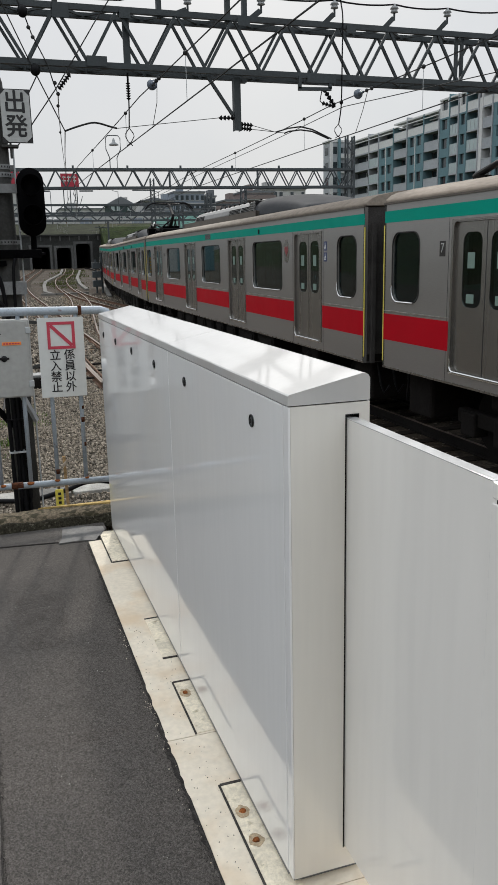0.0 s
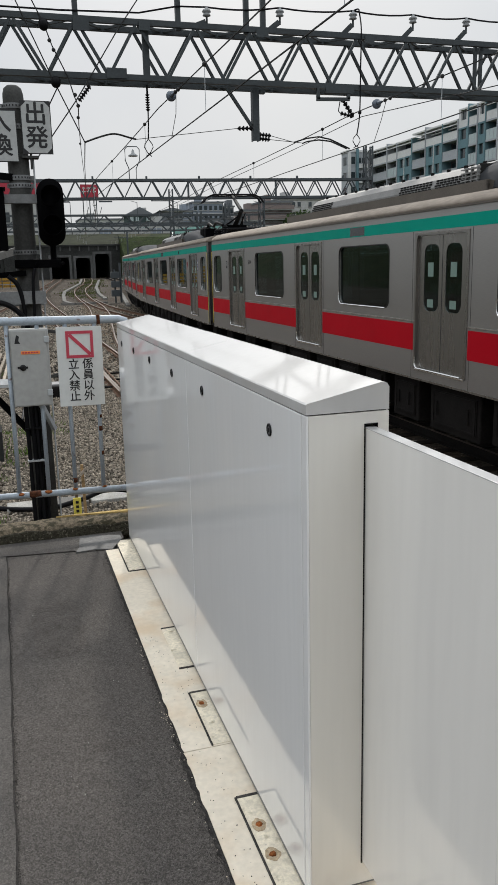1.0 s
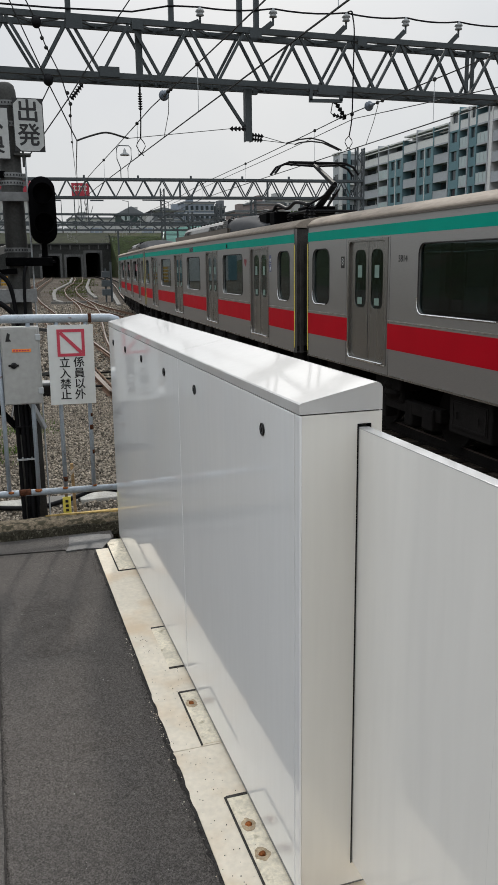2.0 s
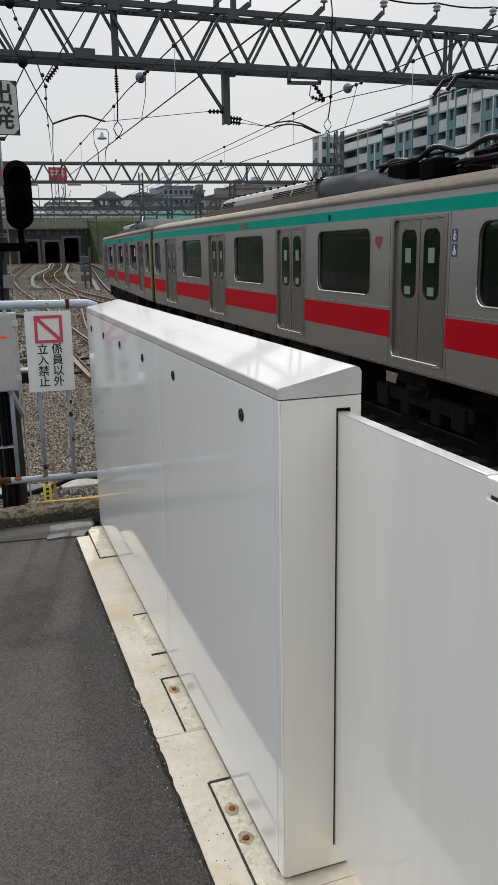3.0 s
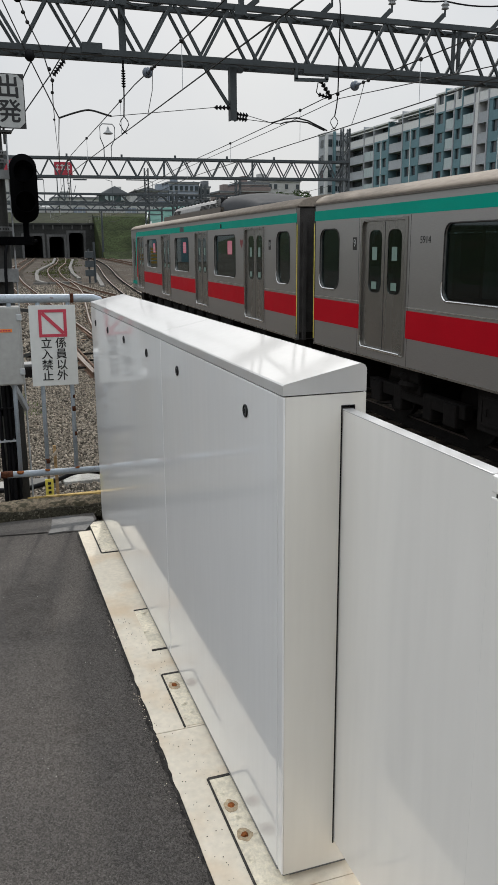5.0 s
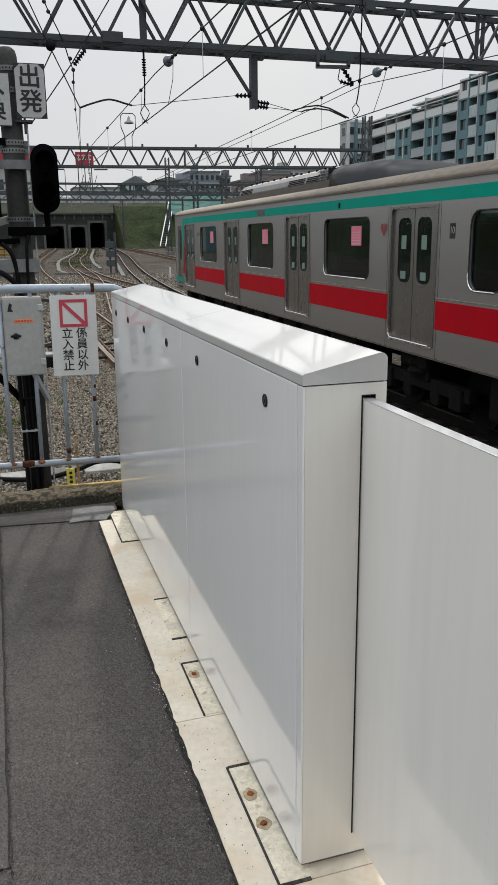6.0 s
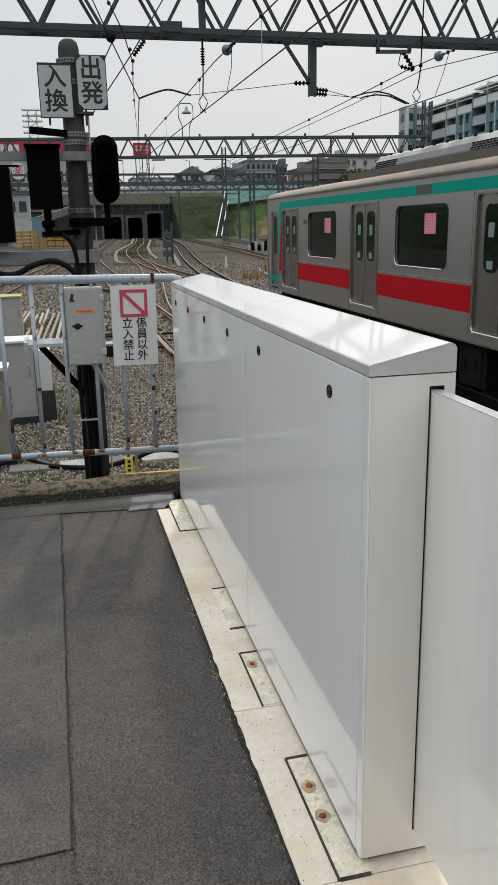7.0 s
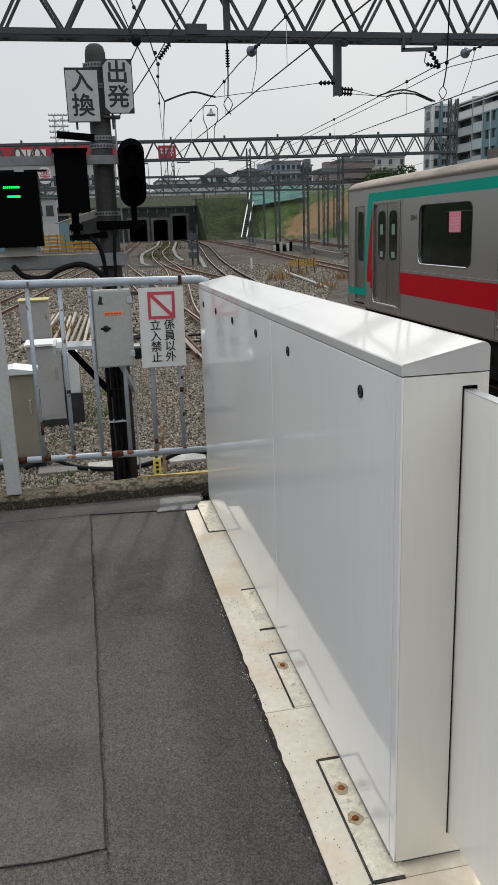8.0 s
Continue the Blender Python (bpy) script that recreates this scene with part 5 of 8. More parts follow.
def blades(name, spots, material, label, h=(0.1, 0.3), spread=0.25, n=60, width=0.012):
    """Tufts of grass: crossed tapering blades."""
    bm = bmesh.new()
    for cx, cy, cz, k in spots:
        for i in range(n):
            a, r = random.uniform(0, 6.28), spread * k * math.sqrt(random.random())
            x, y, hh = cx + r * math.cos(a), cy + r * math.sin(a), random.uniform(*h) * k
            b, lean = random.uniform(0, 6.28), random.uniform(0.05, 0.5) * hh
            w = width * k
            v = [bm.verts.new((x - w * math.cos(b), y - w * math.sin(b), cz)), bm.verts.new((x + w * math.cos(b), y + w * math.sin(b), cz)),
                 bm.verts.new((x + lean * 0.4 * math.sin(b) + w * 0.7 * math.cos(b), y - lean * 0.4 * math.cos(b), cz + hh * 0.6)),
                 bm.verts.new((x + lean * math.sin(b), y - lean * math.cos(b), cz + hh))]
            bm.faces.new((v[0], v[1], v[2]))
            bm.faces.new((v[0], v[2], v[3]))
    return solid(name, bm, material, label, "grass", kind="stuff")


# ---- overhead line ----
GY = 14.0                                        # the near gantry


def build_gantry(y, x0, x1, zb, zt, pitch, depth, material, chord=0.09, web=0.045, phase=0.0, posts=(), label="grey-green lattice steel gantry spanning the tracks"):
    g = thing("overhead_gantry", label, "gantry", kind="")
    for yy in (y - depth / 2, y + depth / 2):
        for z in (zb, zt):
            bm = B(x0, x1, yy - chord / 2, yy + chord / 2, z - chord * 0.6, z - chord * 0.6 + 0.018)
            box(bm, x0, x1, yy - chord / 2, yy - chord / 2 + 0.016, z - chord * 0.6 + 0.019, z + chord * 0.6)
            part("chord", bm, material, g)
        x, k = x0 + phase, 0
        while x + pitch / 2 < x1:
            up = k % 2 == 0
            a, b = (x, yy, zb if up else zt), (x + pitch / 2, yy, zt if up else zb)
            part("diagonal", beam(bmesh.new(), a, b, web, web), material, g)
            x += pitch / 2
            k += 1
    x, k = x0 + phase, 0
    while x + pitch / 2 < x1:
        for z in (zb, zt):
            s = 1 if k % 2 else -1
            part("cross_bar", beam(bmesh.new(), (x, y - s * depth / 2, z), (x + pitch / 2, y + s * depth / 2, z), web * 0.8, web * 0.8), material, g)
        x += pitch / 2
        k += 1
    for px, pz0 in posts:
        lattice_post(g, px, y, pz0, zt + 0.1, 0.5, material)
    return g


def lattice_post(g, px, y, z0, z1, w, material):
    """A square lattice column: four legs and zigzag lacing."""
    h = w / 2
    for sx in (-h, h):
        for sy in (-h, h):
            part("leg", B(px + sx - 0.04, px + sx + 0.04, y + sy - 0.04, y + sy + 0.04, z0, z1), material, g)
    n = max(2, int((z1 - z0) / (w * 1.3)))
    for i in range(n):
        a, b = z0 + (z1 - z0) * i / n, z0 + (z1 - z0) * (i + 1) / n
        s = h if i % 2 else -h
        part("lacing_bar", beam(bmesh.new(), (px - s, y - h, a), (px + s, y - h, b), 0.05, 0.05), material, g)
        part("lacing_bar", beam(bmesh.new(), (px - h, y - s, a), (px - h, y + s, b), 0.05, 0.05), material, g)
        part("lacing_bar", beam(bmesh.new(), (px + h, y - s, a), (px + h, y + s, b), 0.05, 0.05), material, g)


def insulator(bm, a, b, r, n=4):
    """A ribbed insulator between two points."""
    a, b = Vector(a), Vector(b)
    rod(bm, a, b, r * 0.35, seg=8)
    for i in range(n):
        p = a.lerp(b, (i + 0.5) / n)
        d = (b - a) / n * 0.22
        rod(bm, p - d, p + d, r, r * 0.6, 10)
    return bm


def build_near_gantry():
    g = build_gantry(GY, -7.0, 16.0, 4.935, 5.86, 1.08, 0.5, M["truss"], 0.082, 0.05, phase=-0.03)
    # splice plates
    for x, z, w, h in ((1.74, 4.99, 0.36, 0.17), (1.16, 5.78, 0.28, 0.24), (2.28, 5.80, 0.2, 0.16), (4.5, 5.80, 0.24, 0.14), (6.7, 5.80, 0.2, 0.14)):
        part("gusset", B(x - w / 2, x + w / 2, GY - 0.315, GY - 0.305, z - h / 2, z + h / 2), M["truss"], g)
    for x in (1.08, 2.92, 4.22, 4.55):
        part("stub_post", B(x - 0.045, x + 0.045, GY - 0.24, GY - 0.15, 5.78, 7.4), M["truss"], g)
    for x in (2.28, 2.34, 9.15, 9.28):
        part("upright", B(x - 0.03, x + 0.03, GY - 0.19, GY - 0.13, 4.93, 5.86), M["truss"], g)
    # angled insulator arms on the top chord and the feeder wire they carry
    tops = [(3.45, 6.16), (4.87, 6.24), (6.37, 6.28), (7.66, 6.29), (8.86, 6.30), (10.2, 6.32), (11.6, 6.33)]
    for x, z in tops:
        part("insulator_arm", beam(bmesh.new(), (x - 0.02, GY - 0.25, z - 0.22), (x - 0.22, GY - 0.2, 5.87), 0.07, 0.09), M["truss"], g)
        bm = rod(bmesh.new(), (x, GY - 0.25, z - 0.26), (x, GY - 0.25, z - 0.13), 0.02, seg=6)
        part("pin", bm, M["truss"], g)
        bm = lathe(bmesh.new(), [(0.025, -0.13), (0.075, -0.115), (0.06, -0.075), (0.035, -0.07), (0.085, -0.05), (0.065, -0.01), (0.03, 0.0), (0.03, 0.03), (0.001, 0.035)], (x, GY - 0.25, z), 14)
        part("insulator", bm, M["porcelain"], g, "white porcelain insulator", True)
    w = thing("feeder_wire", "black feeder cable along the gantry top on insulators", "overhead wire")
    pts = [(-3.0, GY - 0.25, 5.98), (0.8, GY - 0.25, 5.98), (2.2, GY - 0.25, 6.02), (2.9, GY - 0.25, 6.17)]
    for (xa, za), (xb, zb) in zip(tops, tops[1:]):
        for i in range(5):
            t = i / 5
            pts.append((xa + (xb - xa) * t, GY - 0.25, za + 0.03 + (zb - za) * t - 0.09 * t * (1 - t) * 4 * 0.5))
    pts.append((15, GY - 0.25, 6.34))
    part("cable", tube(bmesh.new(), pts, 0.016, 6), M["rubber"], w, smooth=True)
    w2 = thing("feeder_drop", "black feeder drop cable with loop clamp", "overhead wire")
    part("cable", tube(bmesh.new(), smooth([(6.37, GY - 0.26, 6.31), (6.47, GY - 0.27, 6.34), (6.50, GY - 0.27, 6.25), (6.51, GY - 0.33, 5.95), (6.50, GY - 0.33, 5.3), (6.50, GY - 0.30, 4.45), (6.49, GY - 0.2, 4.08)]), 0.014, 6), M["rubber"], w2, smooth=True)
    for cx, zt, zb in ((6.48, 4.08, 3.82),):
        for s in (-1, 1):
            part("loop", tube(bmesh.new(), [(cx, GY - 0.2, zt), (cx + s * 0.07, GY - 0.2, zt - 0.08), (cx + s * 0.08, GY - 0.2, zt - 0.13), (cx + s * 0.03, GY - 0.2, zt - 0.21), (cx - s * 0.06, GY - 0.2, zb)], 0.009, 5), M["rubber"], w2, smooth=True)
    part("clamp", ball(bmesh.new(), (6.50, GY - 0.30, 4.47), 0.04, 8), M["rubber"], w2)
    w3 = thing("feeder_drop", "insulated hanger with loop clamp over the near wire", "overhead wire")
    bm = rod(bmesh.new(), (2.33, GY, 4.88), (2.33, GY, 4.70), 0.02, seg=6)
    part("hanger", bm, M["rubber"], w3)
    part("insulator", insulator(bmesh.new(), (2.33, GY, 4.72), (2.33, GY, 4.42), 0.045, 7), M["rubber"], w3)
    part("cable", tube(bmesh.new(), [(2.33, GY, 4.42), (2.325, GY, 4.2), (2.31, GY, 3.93)], 0.013, 6), M["rubber"], w3)
    for s in (-1, 1):
        part("loop", tube(bmesh.new(), [(2.31, GY, 3.93), (2.31 + s * 0.07, GY, 3.84), (2.31 + s * 0.085, GY, 3.79), (2.31 + s * 0.03, GY, 3.69), (2.31 - s * 0.05, GY, 3.62)], 0.009, 5), M["rubber"], w3, smooth=True)
    # drop post between the tracks with pull-off arms
    d = thing("drop_post", "grey steel drop post hanging from the gantry with insulators", "drop post")
    bm = B(4.36, 4.49, GY - 0.07, GY - 0.055, 3.93, 4.885)
    box(bm, 4.36, 4.375, GY - 0.055, GY + 0.07, 3.93, 4.885)
    box(bm, 4.475, 4.49, GY - 0.055, GY + 0.07, 3.93, 4.885)
    part("post", bm, M["truss"], d)
    part("foot_plate", B(4.52, 4.62, GY - 0.05, GY + 0.05, 4.80, 4.885), M["truss"], d)
    part("knee_brace", beam(bmesh.new(), (3.85, GY, 4.90), (4.34, GY, 4.22), 0.055, 0.055), M["truss"], d)
    for a, b in (((4.36, GY, 4.17), (4.06, GY, 4.16)), ((4.50, GY, 4.06), (4.74, GY, 4.04)), ((4.50, GY, 3.985), (4.72, GY, 3.97))):
        part("insulator", insulator(bmesh.new(), a, b, 0.05, 4), M["rubber"], d, "dark ribbed insulator")
    a1 = thing("pull_off_arm", "thin curved steadying arm holding the contact wire", "steady arm")
    part("arm", tube(bmesh.new(), smooth([(1.13, GY, 3.85), (1.35, GY, 3.93), (1.6, GY, 4.0), (1.75, GY, 4.0), (1.95, GY, 3.95), (2.08, GY, 3.92)]), 0.018, 6), M["wire"], a1, smooth=True)
    part("pull_wire", tube(bmesh.new(), [(4.06, GY, 4.16), (2.08, GY, 3.92)], 0.006, 4), M["wire"], a1)
    a2 = thing("pull_off_arm", "thin curved steadying arm holding the contact wire", "steady arm")
    for o, x1 in ((0.0, 6.42), (0.06, 6.36)):
        part("arm", tube(bmesh.new(), [(5.22 + o * 3, GY, 3.93 - o * 0.3), (5.5, GY, 4.01 - o), (5.75, GY, 4.045 - o), (6.0, GY, 4.0 - o * 0.6), (6.2, GY, 3.92 - o * 0.5), (x1, GY, 3.83)], 0.015, 6), M["wire"], a2, smooth=True)
    part("pull_wire", tube(bmesh.new(), [(4.74, GY, 4.04), (5.22, GY, 3.93)], 0.006, 4), M["wire"], a2)
    part("pull_wire", tube(bmesh.new(), [(4.72, GY, 3.97), (5.4, GY, 3.92)], 0.006, 4), M["wire"], a2)
    # bracket plate and insulator string over the far track
    h = thing("wire_bracket", "grey U-shaped steel bracket under the gantry with insulator string", "wire bracket")
    part("plate", B(5.78, 6.38, GY - 0.30, GY - 0.24, 4.81, 4.93), M["truss"], h)
    bm = beam(bmesh.new(), (5.63, GY - 0.27, 4.92), (5.63, GY - 0.27, 4.69), 0.06, 0.06)
    beam(bm, (5.60, GY - 0.27, 4.69), (6.29, GY - 0.27, 4.71), 0.06, 0.06)
    beam(bm, (6.27, GY - 0.27, 4.71), (6.27, GY - 0.27, 4.82), 0.06, 0.06)
    part("frame", bm, M["truss"], h)
    part("insulator", insulator(bmesh.new(), (6.17, GY - 0.2, 4.72), (6.50, GY, 4.44), 0.05, 5), M["rubber"], h)
    part("insulator", insulator(bmesh.new(), (6.22, GY, 4.50), (6.50, GY, 4.44), 0.045, 4), M["rubber"], h)
    part("link", tube(bmesh.new(), [(6.13, GY - 0.2, 4.72), (6.13, GY - 0.1, 4.52), (6.22, GY, 4.50)], 0.010, 5), M["rubber"], h)


def build_wires():
    """Contact and messenger wires over the two near tracks, with droppers."""
    spans = [-30, GY, 42.3, 86, 128]
    for key, x_near in (("near", 2.53), ("train", 6.45)):
        w = thing("overhead_wire", "contact wire hung on droppers from a messenger wire", "overhead wire", group="overhead line")
        def xw(y):
            return x_near if y < 22 else x_near + (spline(TRACKS[key], y) - spline(TRACKS[key], 22)) * (1 if y > 30 else (y - 22) / 8)
        def zc(y):
            return 3.8 + (rail_z(y) + 1.1)
        def zm(y):
            for a, b in zip(spans, spans[1:]):
                if a <= y <= b:
                    t = (y - a) / (b - a)
                    return zc(y) + 0.68 - (0.20 if a > 0 else 0.10) * 4 * t * (1 - t)
            return zc(y) + 0.7
        ys = [-28 + 2.0 * i for i in range(78)]
        part("contact_wire", tube(bmesh.new(), [(xw(y), y, zc(y)) for y in ys], 0.010, 5), M["wire"], w)
        part("messenger_wire", tube(bmesh.new(), [(xw(y), y, zm(y)) for y in ys], 0.010, 5), M["wire"], w)
        if key == "train":
            part("messenger_wire", tube(bmesh.new(), [(xw(y) + 0.24, y, zm(y) - 0.03 - 0.07 * max(0.0, GY - y)) for y in ys], 0.008, 5), M["wire"], w)
        y = 5.5
        while y < 120:
            a, b = (xw(y), y, zc(y)), (xw(y), y, zm(y))
            part("dropper", rod(bmesh.new(), a, b, 0.005, seg=5), M["galv_plain"], w)
            part("clamp", ball(bmesh.new(), b, 0.036, 8), M["wire"], w)
            y += 5.0 if y < 40 else 7.0
        by = 12.85
        bm = ball(bmesh.new(), (xw(by), by, zm(by)), 0.09, 16, (1, 0.75, 1))
        rod(bm, (xw(by), by, zm(by)), (xw(by), by - 0.22, zm(by - 0.22)), 0.05, 0.02, 10)
        part("strain_insulator", bm, M["strain"], w, "blue-grey round strain insulator", True)
        for dy in (-0.55, -0.35):
            part("clamp", ball(bmesh.new(), (xw(by), by + dy, zm(by + dy)), 0.035, 8), M["wire"], w)
        part("jumper", tube(bmesh.new(), [(xw(by), by - 0.4, zm(by - 0.4)), (xw(by) + 0.05, by - 0.1, zm(by) - 0.3), (xw(by), by + 0.1, zc(by))], 0.006, 5), M["wire"], w)
    # stays and tie wires at the gantry's left
    s = thing("stay_wire", "black stay wires with ball insulators below the gantry", "overhead wire")
    for pts in ([(0.10, GY - 0.3, 6.6), (0.52, GY - 0.3, 5.74), (0.64, GY - 0.3, 5.38), (0.88, GY - 0.3, 4.88), (0.96, GY - 0.3, 4.58), (1.02, GY - 0.3, 4.42), (1.465, 18, 4.82), (2.335, 26, 5.30), (3.218, 34, 5.92), (6.148, 60, 7.1)],
                [(-0.02, GY - 0.3, 6.3), (0.60, GY - 0.3, 4.87), (1.13, GY, 3.85)],
                [(1.13, GY, 3.85), (1.976, 22, 4.385), (2.852, 30, 4.737), (4.494, 45, 5.345), (6.122, 60, 5.766), (8.298, 80, 6.229)],
                [(2.38, GY - 0.3, 6.5), (1.768, GY - 0.3, 5.665), (1.308, GY - 0.3, 4.974), (1.0, GY - 0.3, 4.519), (0.492, GY - 0.3, 3.852), (0.25, GY - 0.3, 3.53)],
                [(0.73, GY - 0.3, 4.80), (0.45, GY - 0.25, 4.30), (0.2, GY - 0.25, 3.9)]):
        part("cable", tube(bmesh.new(), pts, 0.011, 5), M["wire"], s)
    for p, r in (((0.52, GY - 0.3, 5.72), 0.09), ((0.66, GY - 0.3, 4.80), 0.09), ((0.03, GY - 0.3, 6.15), 0.07)):
        part("ball_insulator", ball(bmesh.new(), p, r, 12, (1, 1, 1.15)), M["rubber"], s, "dark ball insulator", True)
    for p in ((0.60, GY - 0.3, 5.47), (0.66, GY - 0.3, 5.32), (0.98, GY - 0.3, 4.6), (1.02, GY - 0.3, 4.42), (1.25, 16, 4.62), (2.0, 23, 5.12)):
        part("clamp", ball(bmesh.new(), p, 0.035, 8), M["wire"], s)
    part("insulator", insulator(bmesh.new(), (1.04, GY - 0.3, 4.50), (1.25, GY - 0.3, 4.76), 0.05, 6), M["rubber"], s)
    # signal lamp bell on the far gantry
    l = thing("gantry_lamp", "pale bell-shaped lamp in a wire hoop above a gantry", "lamp")
    part("bell", lathe(bmesh.new(), [(0.02, 0.34), (0.07, 0.24), (0.09, 0.13), (0.24, 0.03), (0.255, -0.02), (0.20, -0.035)], (6.74, 42.2, 7.33), 14), M["porcelain"], l, smooth=True)
    part("hoop", tube(bmesh.new(), [(6.49, 42.2, 6.0), (6.49, 42.2, 6.69), (6.32, 42.2, 7.11), (6.32, 42.2, 7.66), (6.44, 42.2, 7.79), (6.96, 42.2, 7.79), (7.08, 42.2, 7.66), (7.08, 42.2, 7.11), (6.87, 42.2, 6.69), (6.87, 42.2, 6.0)], 0.026, 5), M["truss_far"], l)


# ---- the train ----
CW, HL = 1.40, 9.76
WINDOW_YS = ((-4.94, 1.92), (0.0, 1.92), (4.94, 1.92))


def foot_glint(x, y, z, w, h, r, up, t):
    """Bright strip laid as an opening's highlight: up one jamb, round the lower corner and along the bottom."""
    pts = [(x, y + w / 2, z - h / 2 + up), (x, y + w / 2, z - h / 2 + r)]
    for i in range(1, 6):
        a = radians(90 * i / 5)
        pts.append((x, y + w / 2 - r + r * math.cos(a), z - h / 2 + r - r * math.sin(a)))
    return tube(bmesh.new(), pts + [(x, y - w / 2 + r * 0.9, z - h / 2)], t, 6)


def car_side(car, sx, cab):
    """One side wall: skin with openings, doors, windows, bands and trims. sx: -1 the side that faces the platform, 1 the other."""
    def X(a, b):
        return (min(sx * a, sx * b), max(sx * a, sx * b))
    xo = X(CW, CW - 0.05)
    DOORS = (-7.13, -2.36, 2.55, 7.56) if cab else (-7.33, -2.68, 2.25, 7.29)
    WINDOWS = ((-4.76, 1.92), (0.10, 1.92), (5.07, 1.92)) if cab else ((-4.98, 1.94), (-0.21, 1.94), (4.70, 2.0))
    ends = [(-HL + (0.76 if cab else 0.68), 0.77)] + ([] if cab else [(HL - 0.62, 0.77)])
    holes = sorted([(y - 0.66, y + 0.66, 1.16, 3.02) for y in DOORS] + [(y - w / 2, y + w / 2, 1.98, 2.95) for y, w in (*WINDOWS, *ends)] + ([(HL - 1.02, HL - 0.46, 1.16, 3.02)] if cab else []))
    us = sorted({-HL, HL, *(v for h in holes for v in h[:2])})
    bm = grid_plate(us, [1.0, 1.16, 1.98, 2.95, 3.02, 3.34], lambda y, z: any(a < y < b and z0 < z < z1 for a, b, z0, z1 in holes), lambda y, z: (sx * CW, y, z), (-sx * 0.05, 0, 0))
    wall = part("side_wall", bm, M["steel"], car, "brushed stainless side")
    for y, w in (*WINDOWS, *ends):
        rad = 0.13 if w > 1 else 0.17
        fr = part("window_frame", plate_hole(bmesh.new(), xo[0] + 0.002, xo[1] - 0.002, y, 2.465, w, 0.97, w - 0.02, 0.95, rad), M["steel"], car)
        part("surround", ring_rr(bmesh.new(), sx * (CW + 0.001), y, 2.465, w - 0.02, 0.95, rad, 0.010), M["bellows"], fr, "dark rubber window surround")
        # frame's sky reflection is built as a bright strip on its lower edge
        part("trim", foot_glint(sx * (CW + 0.006), y, 2.465, w - 0.005, 0.965, rad + 0.01, 0.24, 0.013), M["bright"], fr, "bright strip laid as window frame highlight")
        part("pane", B(*X(CW - 0.03, CW - 0.036), y - w / 2, y + w / 2, 1.98, 2.95), M["glass"], fr, "dark green tinted glass")
        if w > 1:
            part("mullion", B(*X(CW - 0.04, CW - 0.06), y + 0.22, y + 0.26, 1.98, 2.95), M["ink"], fr)
    for y in DOORS:
        d = part("door", B(*X(CW - 0.062, CW - 0.066), y - 0.655, y + 0.655, 2.96, 3.07), M["steel_door"], car, "double sliding doors, closed")
        for s in (-1, 1):
            cy = y + s * 0.328
            part("leaf", plate_hole(bmesh.new(), *X(CW - 0.028, CW - 0.055), cy, 2.09, 0.648, 1.855, 0.40, 0.90, 0.12, -s * 0.04, 0.355), M["steel_door"], d)
            part("pane", B(*X(CW - 0.036, CW - 0.042), cy - s * 0.04 - 0.22, cy - s * 0.04 + 0.22, 1.96, 2.93), M["glass"], d)
            for zz, ww, hh in ((2.56, 0.15, 0.19), (2.10, 0.16, 0.11)):
                part("sticker", B(*X(CW - 0.032, CW - 0.0345), cy - ww / 2 + 0.02 - s * 0.03, cy + ww / 2 + 0.02 - s * 0.03, zz - hh / 2, zz + hh / 2), M["sticker"], d, "pale notice on the door glass")
        part("seal", B(*X(CW - 0.026, CW - 0.05), y - 0.006, y + 0.006, 1.17, 3.0), M["ink"], d)
        part("sill", B(*X(CW + 0.012, CW - 0.06), y - 0.66, y + 0.66, 1.135, 1.162, 0.004), M["bright"], d, "bright door sill")
        jamb = part("jamb", plate_hole(bmesh.new(), *X(CW + 0.010, CW - 0.03), y, 2.107, 1.40, 1.90, 1.306, 1.862, 0.085, 0, -0.006), M["steel_door"], d)
        # same built-in highlight round the lower corner of the door opening
        part("trim", foot_glint(sx * (CW + 0.011), y, 2.101, 1.306, 1.862, 0.085, 0.16, 0.013), M["bright"], jamb, "bright rounded strip laid as door frame highlight")
        for s in (-1, 1):
            part("seam", B(*X(CW + 0.0015, CW - 0.002), y + s * 0.765 - 0.004, y + s * 0.765 + 0.004, 1.02, 3.08), M["ink"], wall)
    edges = [-HL] + [v for y in DOORS for v in (y - 0.71, y + 0.71)] + [HL - (1.36 if cab else 0)]
    for a, b in zip(edges[::2], edges[1::2]):
        part("red_band", B(*X(CW + 0.003, CW - 0.003), a + 0.012, b - 0.012, 1.42, 1.80), M["red_band"], wall, "red band")
        part("bead", B(*X(CW + 0.007, CW - 0.003), a + 0.012, b - 0.012, 1.835, 1.847), M["bright"], wall)
    part("green_band", B(*X(CW + 0.003, CW - 0.003), -HL + 0.01, HL - (1.30 if cab else 0.01), 3.085, 3.245), M["green_band"], wall, "green band")
    part("lower_bead", B(*X(CW + 0.006, CW - 0.003), -HL, HL, 1.0, 1.03), M["steel_door"], wall)
    part("gutter", B(*X(CW + 0.022, CW - 0.02), -HL, HL, 3.335, 3.36), M["roof_dark"], wall)
    if cab:
        lo_ = [(HL - 1.13 - 0.42 * (1 - i / 12) ** 1.5, 3.244 - 1.86 * i / 12) for i in range(13)]
        bm = prism(bmesh.new(), lo_ + [(min(y_ + 0.12 + 0.16 * (1 - i / 12), HL - 1.035), z_) for i, (y_, z_) in reversed(list(enumerate(lo_)))], *X(CW + 0.0035, CW - 0.003), "x")
        part("green_sweep", bm, M["green_band"], wall, "green band sweeping down at the cab")
